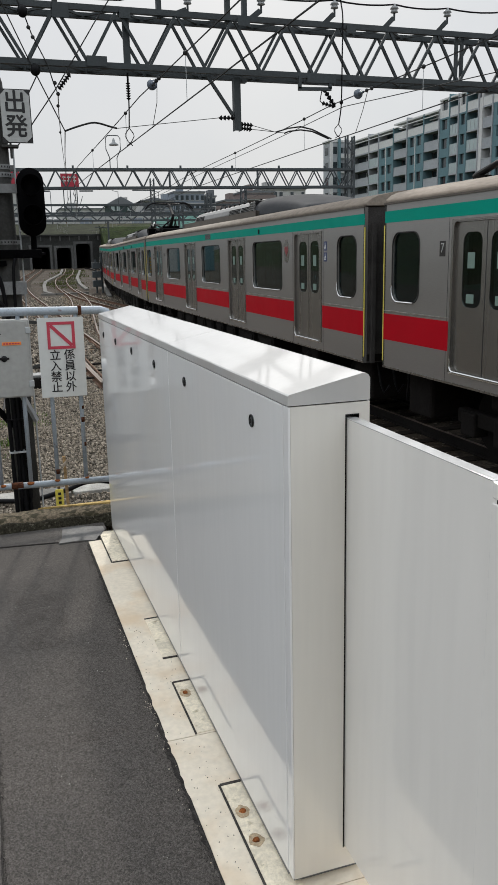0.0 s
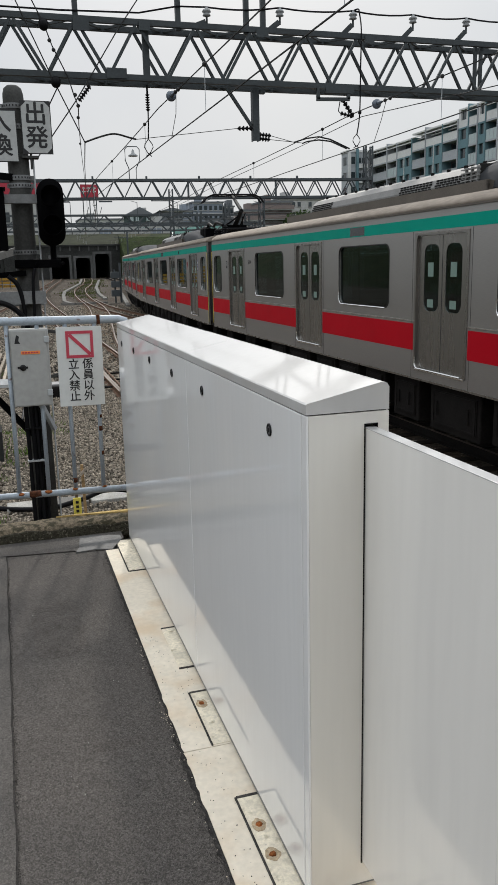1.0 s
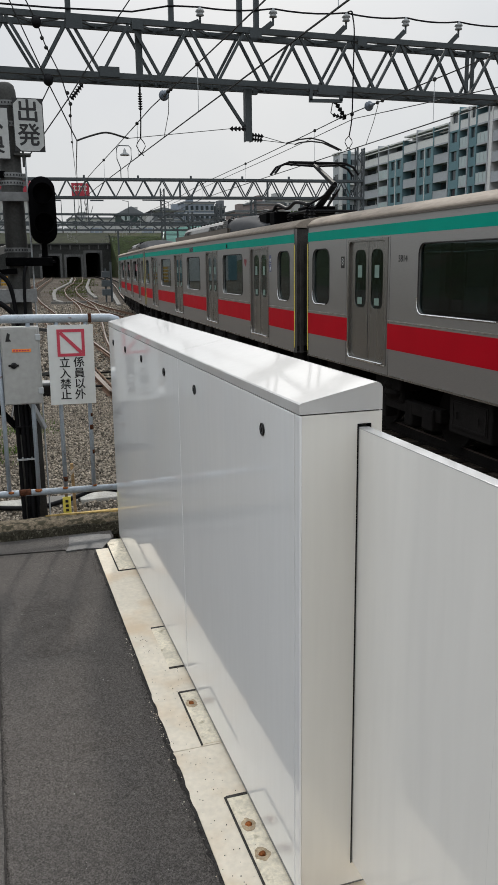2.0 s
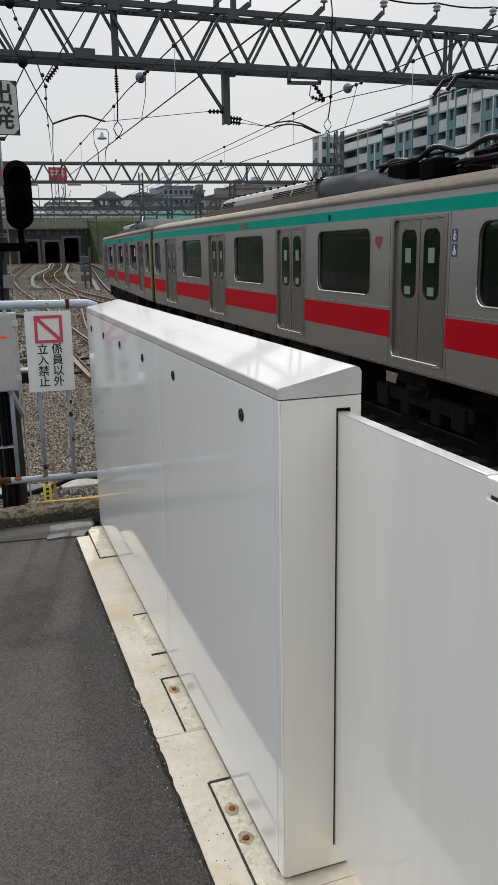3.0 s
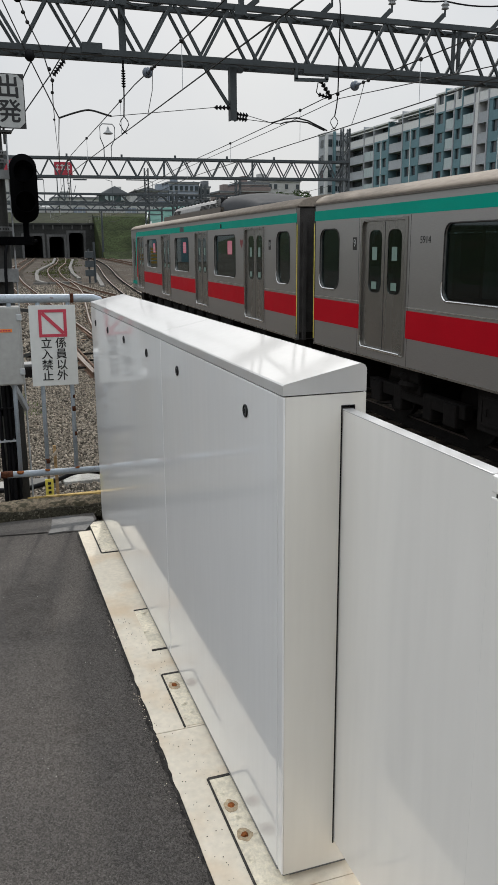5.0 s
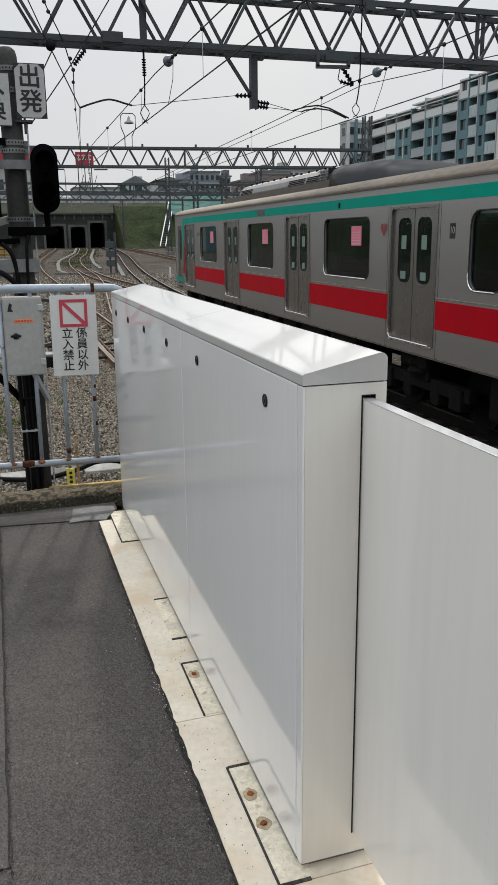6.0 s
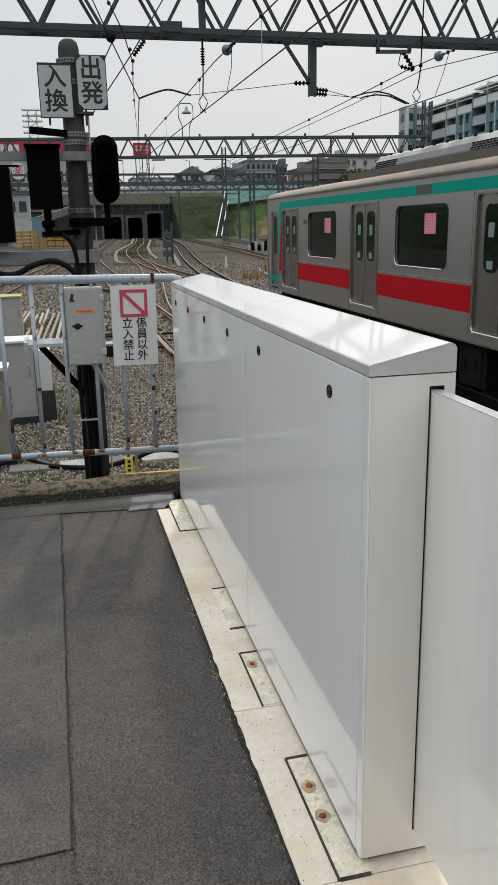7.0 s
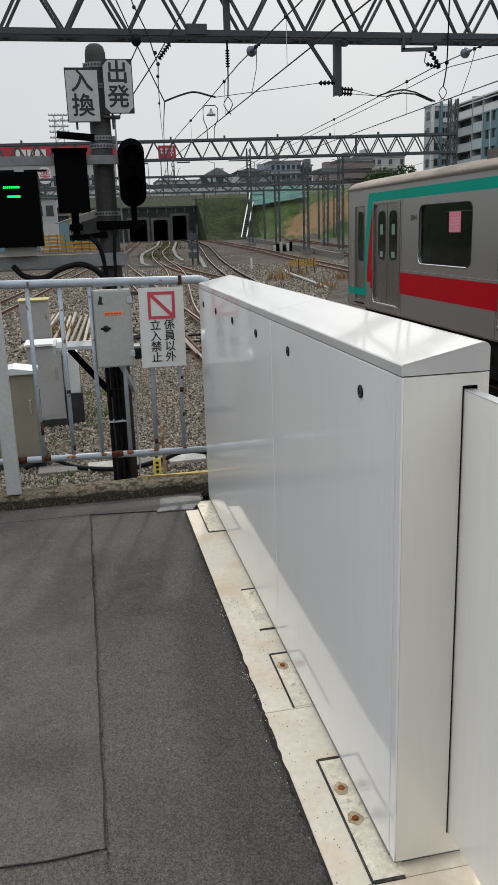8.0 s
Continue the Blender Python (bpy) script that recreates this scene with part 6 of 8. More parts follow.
        bm = prism(bmesh.new(), [(max(y_ - 0.02 - 0.31 * (i / 12), HL - 1.655), z_) for i, (y_, z_) in enumerate(lo_) if 1.41 < z_ < 3.05] + [(y_ - 0.015, z_) for y_, z_ in lo_[::-1] if 1.41 < z_ < 3.05], *X(CW + 0.0035, CW - 0.003), "x")
        part("red_sweep", bm, M["red_band"], wall, "red band beside the green sweep")
        part("green_step", B(*X(CW + 0.004, CW - 0.003), HL - 1.13, HL, 1.25, 1.385), M["green_band"], wall)
        cd = part("cab_door", plate_hole(bmesh.new(), *X(CW - 0.02, CW - 0.05), HL - 0.74, 2.09, 0.56, 1.86, 0.34, 0.98, 0.06, 0, 0.33), M["steel_door"], car, "crew door")
        part("pane", B(*X(CW - 0.032, CW - 0.038), HL - 0.92, HL - 0.56, 1.92, 2.92), M["glass"], cd)
        part("door_line", B(*X(CW + 0.002, CW - 0.004), HL - 1.035, HL - 1.022, 1.16, 3.02), M["ink"], cd)
        part("door_line", B(*X(CW + 0.002, CW - 0.004), HL - 0.458, HL - 0.445, 1.16, 3.02), M["ink"], cd)
        part("handle", B(*X(CW + 0.012, CW - 0.03), HL - 0.95, HL - 0.90, 1.86, 1.89), M["bright"], cd)
        part("step", B(*X(CW + 0.03, CW - 0.02), HL - 1.0, HL - 0.48, 1.075, 1.10), M["under"], cd)
        part("handrail", rod(bmesh.new(), (sx * (CW + 0.03), HL - 0.40, 1.3), (sx * (CW + 0.03), HL - 0.40, 2.5), 0.013), M["bright"], car)
    for e in ((-1,) if cab else (-1, 1)):
        part("edge_strip", B(*X(CW + 0.006, CW - 0.003), e * HL - 0.012, e * HL + 0.012, 1.10, 3.05), M["yellow"], wall, "yellow edge strip")
    part("display", B(*X(CW + 0.004, CW - 0.003), -0.28 + 0.0, 0.28, 3.10, 3.235), M["display"], wall, "dark destination display")
    for y in (-4.5,):
        part("door_lamp", B(*X(CW + 0.03, CW), y - 0.02, y + 0.02, 3.11, 3.20, 0.006), M["ink"], wall)


def build_car(name, label, cab=False, panto=0, number="", digit="", pink=False, heart=False, cables=False):
    c = thing("train_car", label, "train car", group="train cars")
    for sx in (-1, 1):
        car_side(c, sx, cab)
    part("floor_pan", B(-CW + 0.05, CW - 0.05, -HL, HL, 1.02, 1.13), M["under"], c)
    part("floor", B(-CW + 0.05, CW - 0.05, -HL + 0.05, HL - 0.05, 1.131, 1.155), M["carfloor"], c)
    part("ceiling_lining", B(-CW + 0.05, CW - 0.05, -HL + 0.05, HL - 0.05, 3.16, 3.20), M["inside"], c)
    for sx in (-1, 1):
        for y, w in WINDOW_YS:
            x0, x1 = sorted((sx * (CW - 0.07), sx * (CW - 0.55)))
            part("bench", B(x0, x1, y - 1.6, y + 1.6, 1.45, 1.62, 0.03), M["seat"], c, "dark green-grey bench seat")
            x0, x1 = sorted((sx * (CW - 0.07), sx * (CW - 0.17)))
            part("bench_back", B(x0, x1, y - 1.6, y + 1.6, 1.64, 2.05, 0.03), M["seat"], c)
            x0, x1 = sorted((sx * (CW - 0.07), sx * (CW - 0.40)))
            part("luggage_rack", B(x0, x1, y - 1.6, y + 1.6, 2.86, 2.89), M["steel_door"], c)
    for x in (-0.62, 0.62):
        part("ceiling_light", B(x - 0.07, x + 0.07, -HL + 0.6, HL - (1.8 if cab else 0.6), 3.12, 3.158), M["tube"], c, "white ceiling light strip")
    for y in (-5, -2.5, 0, 2.5, 5):
        for x in (-0.45, 0.45):
            part("grab_pole", rod(bmesh.new(), (x, y, 1.156), (x, y, 3.158), 0.017, seg=6), M["bright"], c)
    DY = (-7.13, -2.36, 2.55, 7.56) if cab else (-7.33, -2.68, 2.25, 7.29)
    for y in DY:
        for sx in (-1, 1):
            for s in (-1, 1):
                x0, x1 = sorted((sx * (CW - 0.07), sx * (CW - 0.58)))
                part("partition", B(x0, x1, y + s * 0.74 - 0.012, y + s * 0.74 + 0.012, 1.30, 2.25, 0.01), M["inside"], c, "pale seat-end partition")
                part("grab_pole", rod(bmesh.new(), (sx * (CW - 0.58), y + s * 0.74, 1.16), (sx * (CW - 0.58), y + s * 0.74, 3.15), 0.017, seg=6), M["bright"], c)
    for y in (-6.1, -3.7, -1.2, 1.2, 3.6, 6.0):
        part("hanging_poster", B(-0.42, 0.42, y - 0.004, y + 0.004, 2.86, 3.14), M["sticker"], c, "pale hanging poster")
    for sx in (-1, 1):
        for y, w in WINDOW_YS:
            part("strap_rail", rod(bmesh.new(), (sx * 0.85, y - 1.6, 2.82), (sx * 0.85, y + 1.6, 2.82), 0.014, seg=5), M["bright"], c)
    for e in (-1, 1):
        if not (cab and e == 1):
            for x0, x1 in ((-CW + 0.06, -0.45), (0.45, CW - 0.06)):
                part("end_lining", B(x0, x1, min(e * (HL - 0.055), e * (HL - 0.075)), max(e * (HL - 0.055), e * (HL - 0.075)), 1.16, 3.155), M["inside"], c)
    # ends
    for e in (-1, 1):
        y0, y1 = sorted((e * HL, e * (HL - 0.05)))
        bm = bmesh.new()
        box(bm, -CW, -0.42, y0 + 0.001, y1 - 0.001, 1.0, 3.34)
        box(bm, 0.42, CW, y0 + 0.001, y1 - 0.001, 1.0, 3.34)
        box(bm, -0.42, 0.42, y0 + 0.001, y1 - 0.001, 3.02, 3.34)
        if e == 1 and cab:
            box(bm, -0.42, 0.42, y0 + 0.001, y1 - 0.001, 1.0, 3.02)
        # ends between cars take the dark bellows colour for the gap's shade
        ew = part("end_wall", bm, M["steel_door"] if cab and e == 1 else M["bellows"], c)
        if not (cab and e == 1):
            bm = bmesh.new()
            for i in range(4):
                a = e * (HL + 0.01 + 0.058 * i)
                b = e * (HL + 0.05 + 0.058 * i)
                w = 0.62 if i % 2 else 0.66
                for x0, x1, z0, z1 in ((-w, -0.46, 1.08, 3.16), (0.46, w, 1.08, 3.16), (-w, w, 3.05, 3.20)):
                    box(bm, x0, x1, min(a, b), max(a, b), z0, z1)
            part("gangway", bm, M["bellows"], c, "dark gangway bellows")
            # post darkened likewise, the gap's shade being in its colour
            part("end_post", B(-CW + 0.10, -CW + 0.16, min(e * HL, e * (HL + 0.07)), max(e * HL, e * (HL + 0.07)), 1.0, 3.1), M["bellows"], c)
            part("coupler", B(-0.15, 0.15, min(e * HL, e * (HL + 0.24)), max(e * HL, e * (HL + 0.24)), 0.72, 0.98), M["under"], c)
    # roof
    half = [(CW - 0.01, 3.362), (CW - 0.03, 3.41), (CW - 0.09, 3.46), (CW - 0.2, 3.505), (CW - 0.5, 3.565), (CW - 0.9, 3.60), (0, 3.61)]
    bm = prism(bmesh.new(), [(-x, z) for x, z in half] + [(x, z) for x, z in half[-2::-1]], -HL - 0.03, HL + 0.03)
    rf = part("roof", bm, M["roof"], c, "dusty beige-grey roof", True)
    for p in rf.data.polygons:
        p.use_smooth = abs(p.normal.y) < 0.5
    bm = bmesh.new()
    for sx in (-1, 1):
        x0, x1 = sorted((sx * 1.02, sx * 1.06))
        box(bm, x0, x1, -3.2, 4.4, 3.53, 3.665)
        for y in (-3.2, 4.36):
            x0, x1 = sorted((sx * 0.95, sx * 1.06))
            box(bm, x0, x1, y, y + 0.04, 3.53, 3.655)
    part("roof_fairing", bm, M["roof_dark"], c, "brown roof side fairing")
    # air conditioner: arched box with louvred ends
    arch = [(0.98, 3.60), (0.98, 3.70), (0.94, 3.80), (0.84, 3.885), (0.6, 3.955), (0.3, 3.985), (0, 3.99)]
    out = [(-x, z) for x, z in arch] + [(x, z) for x, z in arch[-2::-1]]
    ac = part("air_conditioner", prism(bmesh.new(), out, -2.8, 3.2), M["acgrey"], c, "grey arched roof air conditioner")
    bm = bmesh.new()
    for y0 in (-2.72, -1.62, 2.1):
        for i in range(10):
            for k in range(4):
                z = 3.68 + k * 0.035
                x = 0.985 if z < 3.71 else 0.985 - (z - 3.70) * 0.42
                for sx in (-1, 1):
                    beam(bm, (sx * x, y0 + i * 0.10 + 0.02 * (k % 2), z), (sx * x, y0 + i * 0.10 + 0.065 + 0.02 * (k % 2), z), 0.02, 0.02)
    tagged(part("louvre", bm, M["slot"], ac, "dark louvre slots"), kind="stuff")
    for k in range(5):
        for x0 in (-0.93, 0.55):
            part("louvre", B(x0, x0 + 0.38, -2.806, -2.79, 3.66 + k * 0.032, 3.68 + k * 0.032), M["slot"], ac)
    for i in range(13):
        for x in (-0.72, 0.72):
            part("lifting_lug", B(x - 0.018, x + 0.018, -2.6 + i * 0.46, -2.55 + i * 0.46, 3.90, 3.955), M["under"], ac)
    part("end_grille", B(-0.95, 0.95, -2.84, -2.81, 3.62, 3.90, 0.01), M["slot"], ac, "black louvred end grille")
    for k in range(6):
        part("grille_bar", B(-1.0, -0.955, -2.86, -2.45, 3.60 + k * 0.048, 3.615 + k * 0.048), M["acgrey"], ac)
    for y in (-2.84, -2.70, -2.56):
        part("grille_bar", B(-1.002, -0.958, y - 0.008, y + 0.008, 3.60, 3.87), M["acgrey"], ac)
    # smooth dark cowl that falls away from the unit's end
    bm, rings = bmesh.new(), []
    for i in range(9):
        f_ = i / 8
        hz = 0.42 * (1 - f_ ** 2.2) + 0.02
        wx = 1.0 - 0.12 * f_
        rings.append([bm.verts.new((wx * math.cos(radians(a_)), -2.86 - 3.3 * f_, 3.56 + hz * math.sin(radians(a_)) ** 0.6)) for a_ in range(0, 181, 15)])
    for a_, b_ in zip(rings, rings[1:]):
        for j_ in range(12):
            bm.faces.new((a_[j_], a_[j_ + 1], b_[j_ + 1], b_[j_]))
    bm.faces.new(rings[0])
    bm.faces.new(rings[-1][::-1])
    bmesh.ops.recalc_face_normals(bm, faces=bm.faces[:])
    part("roof_cowl", bm, M["cowl"], c, "smooth dark grey roof cowl", True)
    # running gear
    for by in (-6.9, 6.9):
        bm = bmesh.new()
        for x in (-0.98, 0.98):
            box(bm, x - 0.07, x + 0.07, by - 1.35, by + 1.35, 0.42, 0.62, 0.02)
            box(bm, x - 0.12, x + 0.12, by - 0.30, by + 0.30, 0.55, 0.98, 0.05)
            for s in (-1.05, 1.05):
                box(bm, x - 0.12, x + 0.12, by + s - 0.16, by + s + 0.16, 0.28, 0.6, 0.03)
        box(bm, -0.95, 0.95, by - 0.25, by + 0.25, 0.45, 0.75)
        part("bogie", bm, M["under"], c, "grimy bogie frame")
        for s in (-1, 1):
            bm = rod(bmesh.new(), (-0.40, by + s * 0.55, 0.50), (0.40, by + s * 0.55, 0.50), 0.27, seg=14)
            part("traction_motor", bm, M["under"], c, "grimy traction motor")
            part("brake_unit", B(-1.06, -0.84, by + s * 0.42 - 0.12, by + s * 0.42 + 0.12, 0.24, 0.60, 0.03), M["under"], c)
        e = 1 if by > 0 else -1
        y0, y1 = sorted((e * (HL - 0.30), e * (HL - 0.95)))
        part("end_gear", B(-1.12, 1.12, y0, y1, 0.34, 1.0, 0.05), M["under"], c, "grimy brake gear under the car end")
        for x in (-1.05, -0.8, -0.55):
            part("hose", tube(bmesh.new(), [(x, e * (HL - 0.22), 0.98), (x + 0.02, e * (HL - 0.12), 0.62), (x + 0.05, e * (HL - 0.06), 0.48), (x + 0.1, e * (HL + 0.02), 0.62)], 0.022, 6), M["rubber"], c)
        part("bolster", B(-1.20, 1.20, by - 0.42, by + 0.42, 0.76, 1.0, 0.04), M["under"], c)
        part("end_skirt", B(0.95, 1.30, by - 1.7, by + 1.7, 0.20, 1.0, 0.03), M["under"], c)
        part("air_spring", lathe(bmesh.new(), [(0.26, 0.0), (0.30, 0.06), (0.26, 0.12), (0.30, 0.18), (0.26, 0.24)], (-0.95, by, 0.64), 16), M["under"], c)
        for s in (-1.05, 1.05):
            bm = rod(bmesh.new(), (-0.95, 0, 0), (0.95, 0, 0), 0.07, seg=10)
            for x in (-0.56, 0.56):
                mm = pose(x, 0, 0, 0, 90, 0)
                lathe(bm, [(0.43, -0.06), (0.46, -0.06), (0.44, -0.03), (0.43, 0.06), (0.36, 0.055), (0.33, 0.02), (0.14, 0.03), (0.13, 0.07), (0.07, 0.07)], None, 24, mm)
            for k in range(6):
                a = radians(60 * k)
                box(bm, -0.62, -0.60, 0.24 * math.cos(a) - 0.03, 0.24 * math.cos(a) + 0.03, 0.24 * math.sin(a) - 0.03, 0.24 * math.sin(a) + 0.03)
            wh = part("wheelset", bm, M["under"], c, "steel wheelset")
            wh.matrix_basis = pose(0, by + s, 0.43)
            WHEELS.append((wh, by + s))
    random.seed(11)
    y = -5.0
    while y < 4.6:
        w = random.uniform(0.7, 1.7)
        z0 = random.uniform(0.30, 0.45)
        for sx in (-1, 1):
            x0, x1 = sorted((sx * 1.28, sx * random.uniform(0.3, 0.6)))
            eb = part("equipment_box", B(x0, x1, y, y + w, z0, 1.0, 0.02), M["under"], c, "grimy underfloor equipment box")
            if sx < 0:
                cv = part("cover", B(-1.296, -1.281, y + 0.08, y + w - 0.08, z0 + 0.08, 0.9, 0.005), M["under"], eb)
                bm = bmesh.new()
                for a_, b_ in ((y + 0.1, y + 0.13), (y + w - 0.13, y + w - 0.1)):
                    box(bm, -1.306, -1.295, a_, b_, z0 + 0.10, 0.88)
                for a_, b_ in ((z0 + 0.10, z0 + 0.125), (0.855, 0.88)):
                    box(bm, -1.305, -1.295, y + 0.1, y + w - 0.1, a_, b_)
                for yy in (y + 0.24, y + w - 0.24):
                    rod(bm, (-1.32, yy, z0 + 0.22), (-1.32, yy, 0.76), 0.012, seg=6)
                part("handle", bm, M["under"], cv)
        y += w + random.uniform(0.12, 0.4)
    bm = bmesh.new()
    for x in (-1.1, 1.1):
        rod(bm, (x, -5.2, 0.96), (x, 5.2, 0.96), 0.03, seg=6)
    part("pipe", bm, M["under"], c)
    # markings on the platform side
    side = Matrix(((0, 0, -1, 0), (-1, 0, 0, 0), (0, 1, 0, 0), (0, 0, 0, 1)))
    def mark(y, z):
        return Matrix.Translation((-CW - 0.0025, y, z)) @ side
    if number:
        letters(number, 0.135, mark(6.27 - (0.0 if cab else 0.13), 2.74), M["ink"], c, "lettering")
    dy = -8.2 if cab else 8.2
    if digit:
        part("number_plate", B(-CW - 0.004, -CW + 0.002, dy - 0.065, dy + 0.065, 2.61, 2.80), M["bellows"], c, "dark car number plate")
        letters(digit, 0.17 if len(digit) == 1 else 0.12, Matrix.Translation((-CW - 0.0055, dy, 2.71)) @ side, M["signgrey"], c, "lettering")
    else:
        part("notice_plate", B(-CW - 0.004, -CW + 0.002, -8.32, -8.24, 2.56, 2.72), M["steel_door"], c)
    if heart and not cab:
        for z in (2.80, 2.62):
            am = part("access_mark", B(-CW - 0.004, -CW + 0.002, -8.25, -8.13, z - 0.075, z + 0.075), M["blue"], c, "small blue accessibility mark")
            bm = ball(bmesh.new(), (-CW - 0.0045, -8.19, z + 0.045), 0.014, 8, (0.1, 1, 1))
            box(bm, -CW - 0.0055, -CW - 0.0042, -8.202, -8.178, z - 0.03, z + 0.03)
            box(bm, -CW - 0.0055, -CW - 0.0042, -8.222, -8.18, z - 0.05, z - 0.035)
            wheel = [(-CW - 0.0052, -8.193 + 0.032 * math.cos(radians(30 * q)), z - 0.022 + 0.032 * math.sin(radians(30 * q))) for q in range(13)]
            tube(bm, wheel, 0.005, 4)
            part("pictogram", bm, M["signwhite"], am)
    if heart:
        if heart == 2:
            bm = lathe(bmesh.new(), [(0.17, 0), (0.165, 0.002), (0.001, 0.0025)], None, 20, Matrix.Translation((-CW - 0.001, -6.22, 2.74)) @ pose(0, 0, 0, 0, -90, 0) @ Matrix.Diagonal((1.35, 0.9, 1, 1)))
            part("priority_mark", bm, M["steel_door"], c, "grey oval sticker")
        pts = []
        for i in range(24):
            a = 2 * math.pi * i / 24
            pts.append((-6.22 + 0.0070 * 16 * math.sin(a) ** 3, 2.75 + 0.0068 * (13 * math.cos(a) - 5 * math.cos(2 * a) - 2 * math.cos(3 * a) - math.cos(4 * a))))
        part("priority_mark", prism(bmesh.new(), pts, -CW - 0.005, -CW - 0.0036, "x"), M["heart"], c, "faded red heart-shaped priority-seat mark")
    if pink:
        for y, w in WINDOW_YS:
            y += 0.13
            part("notice", B(-CW + 0.026, -CW + 0.029, y - 0.53, y - 0.13, 2.50, 2.81), M["pink"], c, "pink notice inside the window")
            bm = bmesh.new()
            for k in range(5):
                box(bm, -CW + 0.0245, -CW + 0.0258, y - 0.49, y - 0.17, 2.53 + k * 0.045, 2.536 + k * 0.045)
            part("print", bm, M["signwhite"], c)
    if panto:
        build_pantograph(c, panto)
    if cables:
        bm = tube(bmesh.new(), [(-0.3, 9.2, 3.68), (-0.35, 8.6, 3.80), (-0.3, 8.0, 3.82), (-0.4, 7.4, 3.80), (-0.5, 6.8, 3.90), (-0.45, 6.2, 3.84), (-0.3, 5.4, 3.70)], 0.045, 7)
        part("roof_cable", bm, M["rubber"], c, "black roof cable", True)
        bm = bmesh.new()
        for y in (9.0, 8.2, 7.4, 6.6, 5.8):
            box(bm, -0.4, -0.2, y - 0.06, y + 0.06, 3.58, 3.77 if y < 9 else 3.68)
        part("cable_cleat", bm, M["under"], c)
    return c


def build_pantograph(c, y):
    """Single-arm current collector, raised, on the roof at y."""
    p = part("pantograph", tube(bmesh.new(), [(-0.55, y - 0.6, 3.78), (-0.55, y + 0.6, 3.78), (0.55, y + 0.6, 3.78), (0.55, y - 0.6, 3.78), (-0.55, y - 0.6, 3.78)], 0.035, 6), M["rubber"], c, "raised black single-arm pantograph")
    bm = bmesh.new()
    for x in (-0.55, 0.55):
        for yy in (y - 0.55, y + 0.55):
            insulator(bm, (x, yy, 3.58), (x, yy, 3.76), 0.07, 3)
    part("insulator", bm, M["rubber"], p)
    part("spring_box", B(-0.35, 0.35, y + 0.05, y + 0.6, 3.76, 3.93, 0.03), M["black"], p)
    part("lower_arm", rod(bmesh.new(), (0, y + 0.35, 3.86), (0, y - 0.75, 4.30), 0.085, 0.06), M["rubber"], p)
    part("control_rod", rod(bmesh.new(), (0.12, y + 0.1, 3.84), (0.12, y - 0.72, 4.22), 0.02), M["rubber"], p)
    part("upper_arm", rod(bmesh.new(), (0, y - 0.75, 4.30), (0, y + 0.45, 4.82), 0.06, 0.045), M["rubber"], p)
    bm = bmesh.new()
    for s in (-0.16, 0.16):
        tube(bm, [(-0.98, y + 0.45 + s, 4.62), (-0.85, y + 0.45 + s, 4.78), (-0.65, y + 0.45 + s, 4.86), (0.65, y + 0.45 + s, 4.86), (0.85, y + 0.45 + s, 4.78), (0.98, y + 0.45 + s, 4.62)], 0.028, 6)
    beam(bm, (-0.5, y + 0.29, 4.84), (-0.5, y + 0.61, 4.84), 0.04, 0.04)
    beam(bm, (0.5, y + 0.29, 4.84), (0.5, y + 0.61, 4.84), 0.04, 0.04)
    part("collector_head", bm, M["rubber"], p)
    bm = tube(bmesh.new(), [(-0.5, y + 0.5, 3.8), (-0.6, y + 1.0, 3.72), (-0.45, y + 1.5, 3.76), (-0.5, y + 2.0, 3.68), (-0.3, y + 2.5, 3.70)], 0.035, 6)
    part("cable", bm, M["rubber"], p)
    part("arrester", insulator(bmesh.new(), (-0.6, y + 1.35, 3.6), (-0.6, y + 1.35, 3.92), 0.09, 4), M["rubber"], p)
    part("switch_box", B(-0.3, 0.4, y + 1.2, y + 1.9, 3.6, 3.82, 0.03), M["black"], p)
    part("switch_box", B(-0.75, -0.25, y + 1.7, y + 2.3, 3.58, 3.90, 0.03), M["black"], p)
    part("switch_box", B(-0.85, -0.45, y + 0.75, y + 1.15, 3.58, 3.86, 0.03), M["black"], p)
    for yy in (y - 0.9, y + 2.55, y + 2.9):
        part("arrester", insulator(bmesh.new(), (-0.55, yy, 3.6), (-0.55, yy, 3.88), 0.08, 4), M["rubber"], p)
    part("cable", tube(bmesh.new(), smooth([(-0.62, y - 0.9, 3.88), (-0.7, y - 0.3, 3.98), (-0.66, y + 0.4, 3.90), (-0.7, y + 1.0, 4.02), (-0.6, y + 1.7, 3.92), (-0.58, y + 2.4, 3.98), (-0.55, y + 2.9, 3.88)]), 0.04, 7), M["rubber"], p, "", True)
    part("bus_bar", tube(bmesh.new(), [(-0.62, y + 0.2, 3.95), (-0.62, y + 2.9, 3.93)], 0.025, 6), M["rubber"], p)
    for s in (-0.3, 0.3):
        part("spring_rod", rod(bmesh.new(), (s, y + 0.5, 3.90), (s * 0.3, y - 0.5, 4.12), 0.03), M["rubber"], p)
        part("horn_stay", rod(bmesh.new(), (0, y + 0.42, 4.80), (s * 2.4, y + 0.45, 4.84), 0.022), M["rubber"], p)


WHEELS = []
V0, DECEL = 8.845, 0.526                           # metres a second at the start; braking
GAP_A = 9.377                                     # where the first car joint stands at the start
PITCH = 20.0


def run(t):
    return V0 * t - 0.5 * DECEL * t * t


_ARC = [(-60.0, -60.0)]
while _ARC[-1][1] < 140:
    s_, y_ = _ARC[-1]
    _ARC.append((s_ + math.hypot(0.5, spline(TRACKS["train"], y_ + 0.5) - spline(TRACKS["train"], y_)), y_ + 0.5))


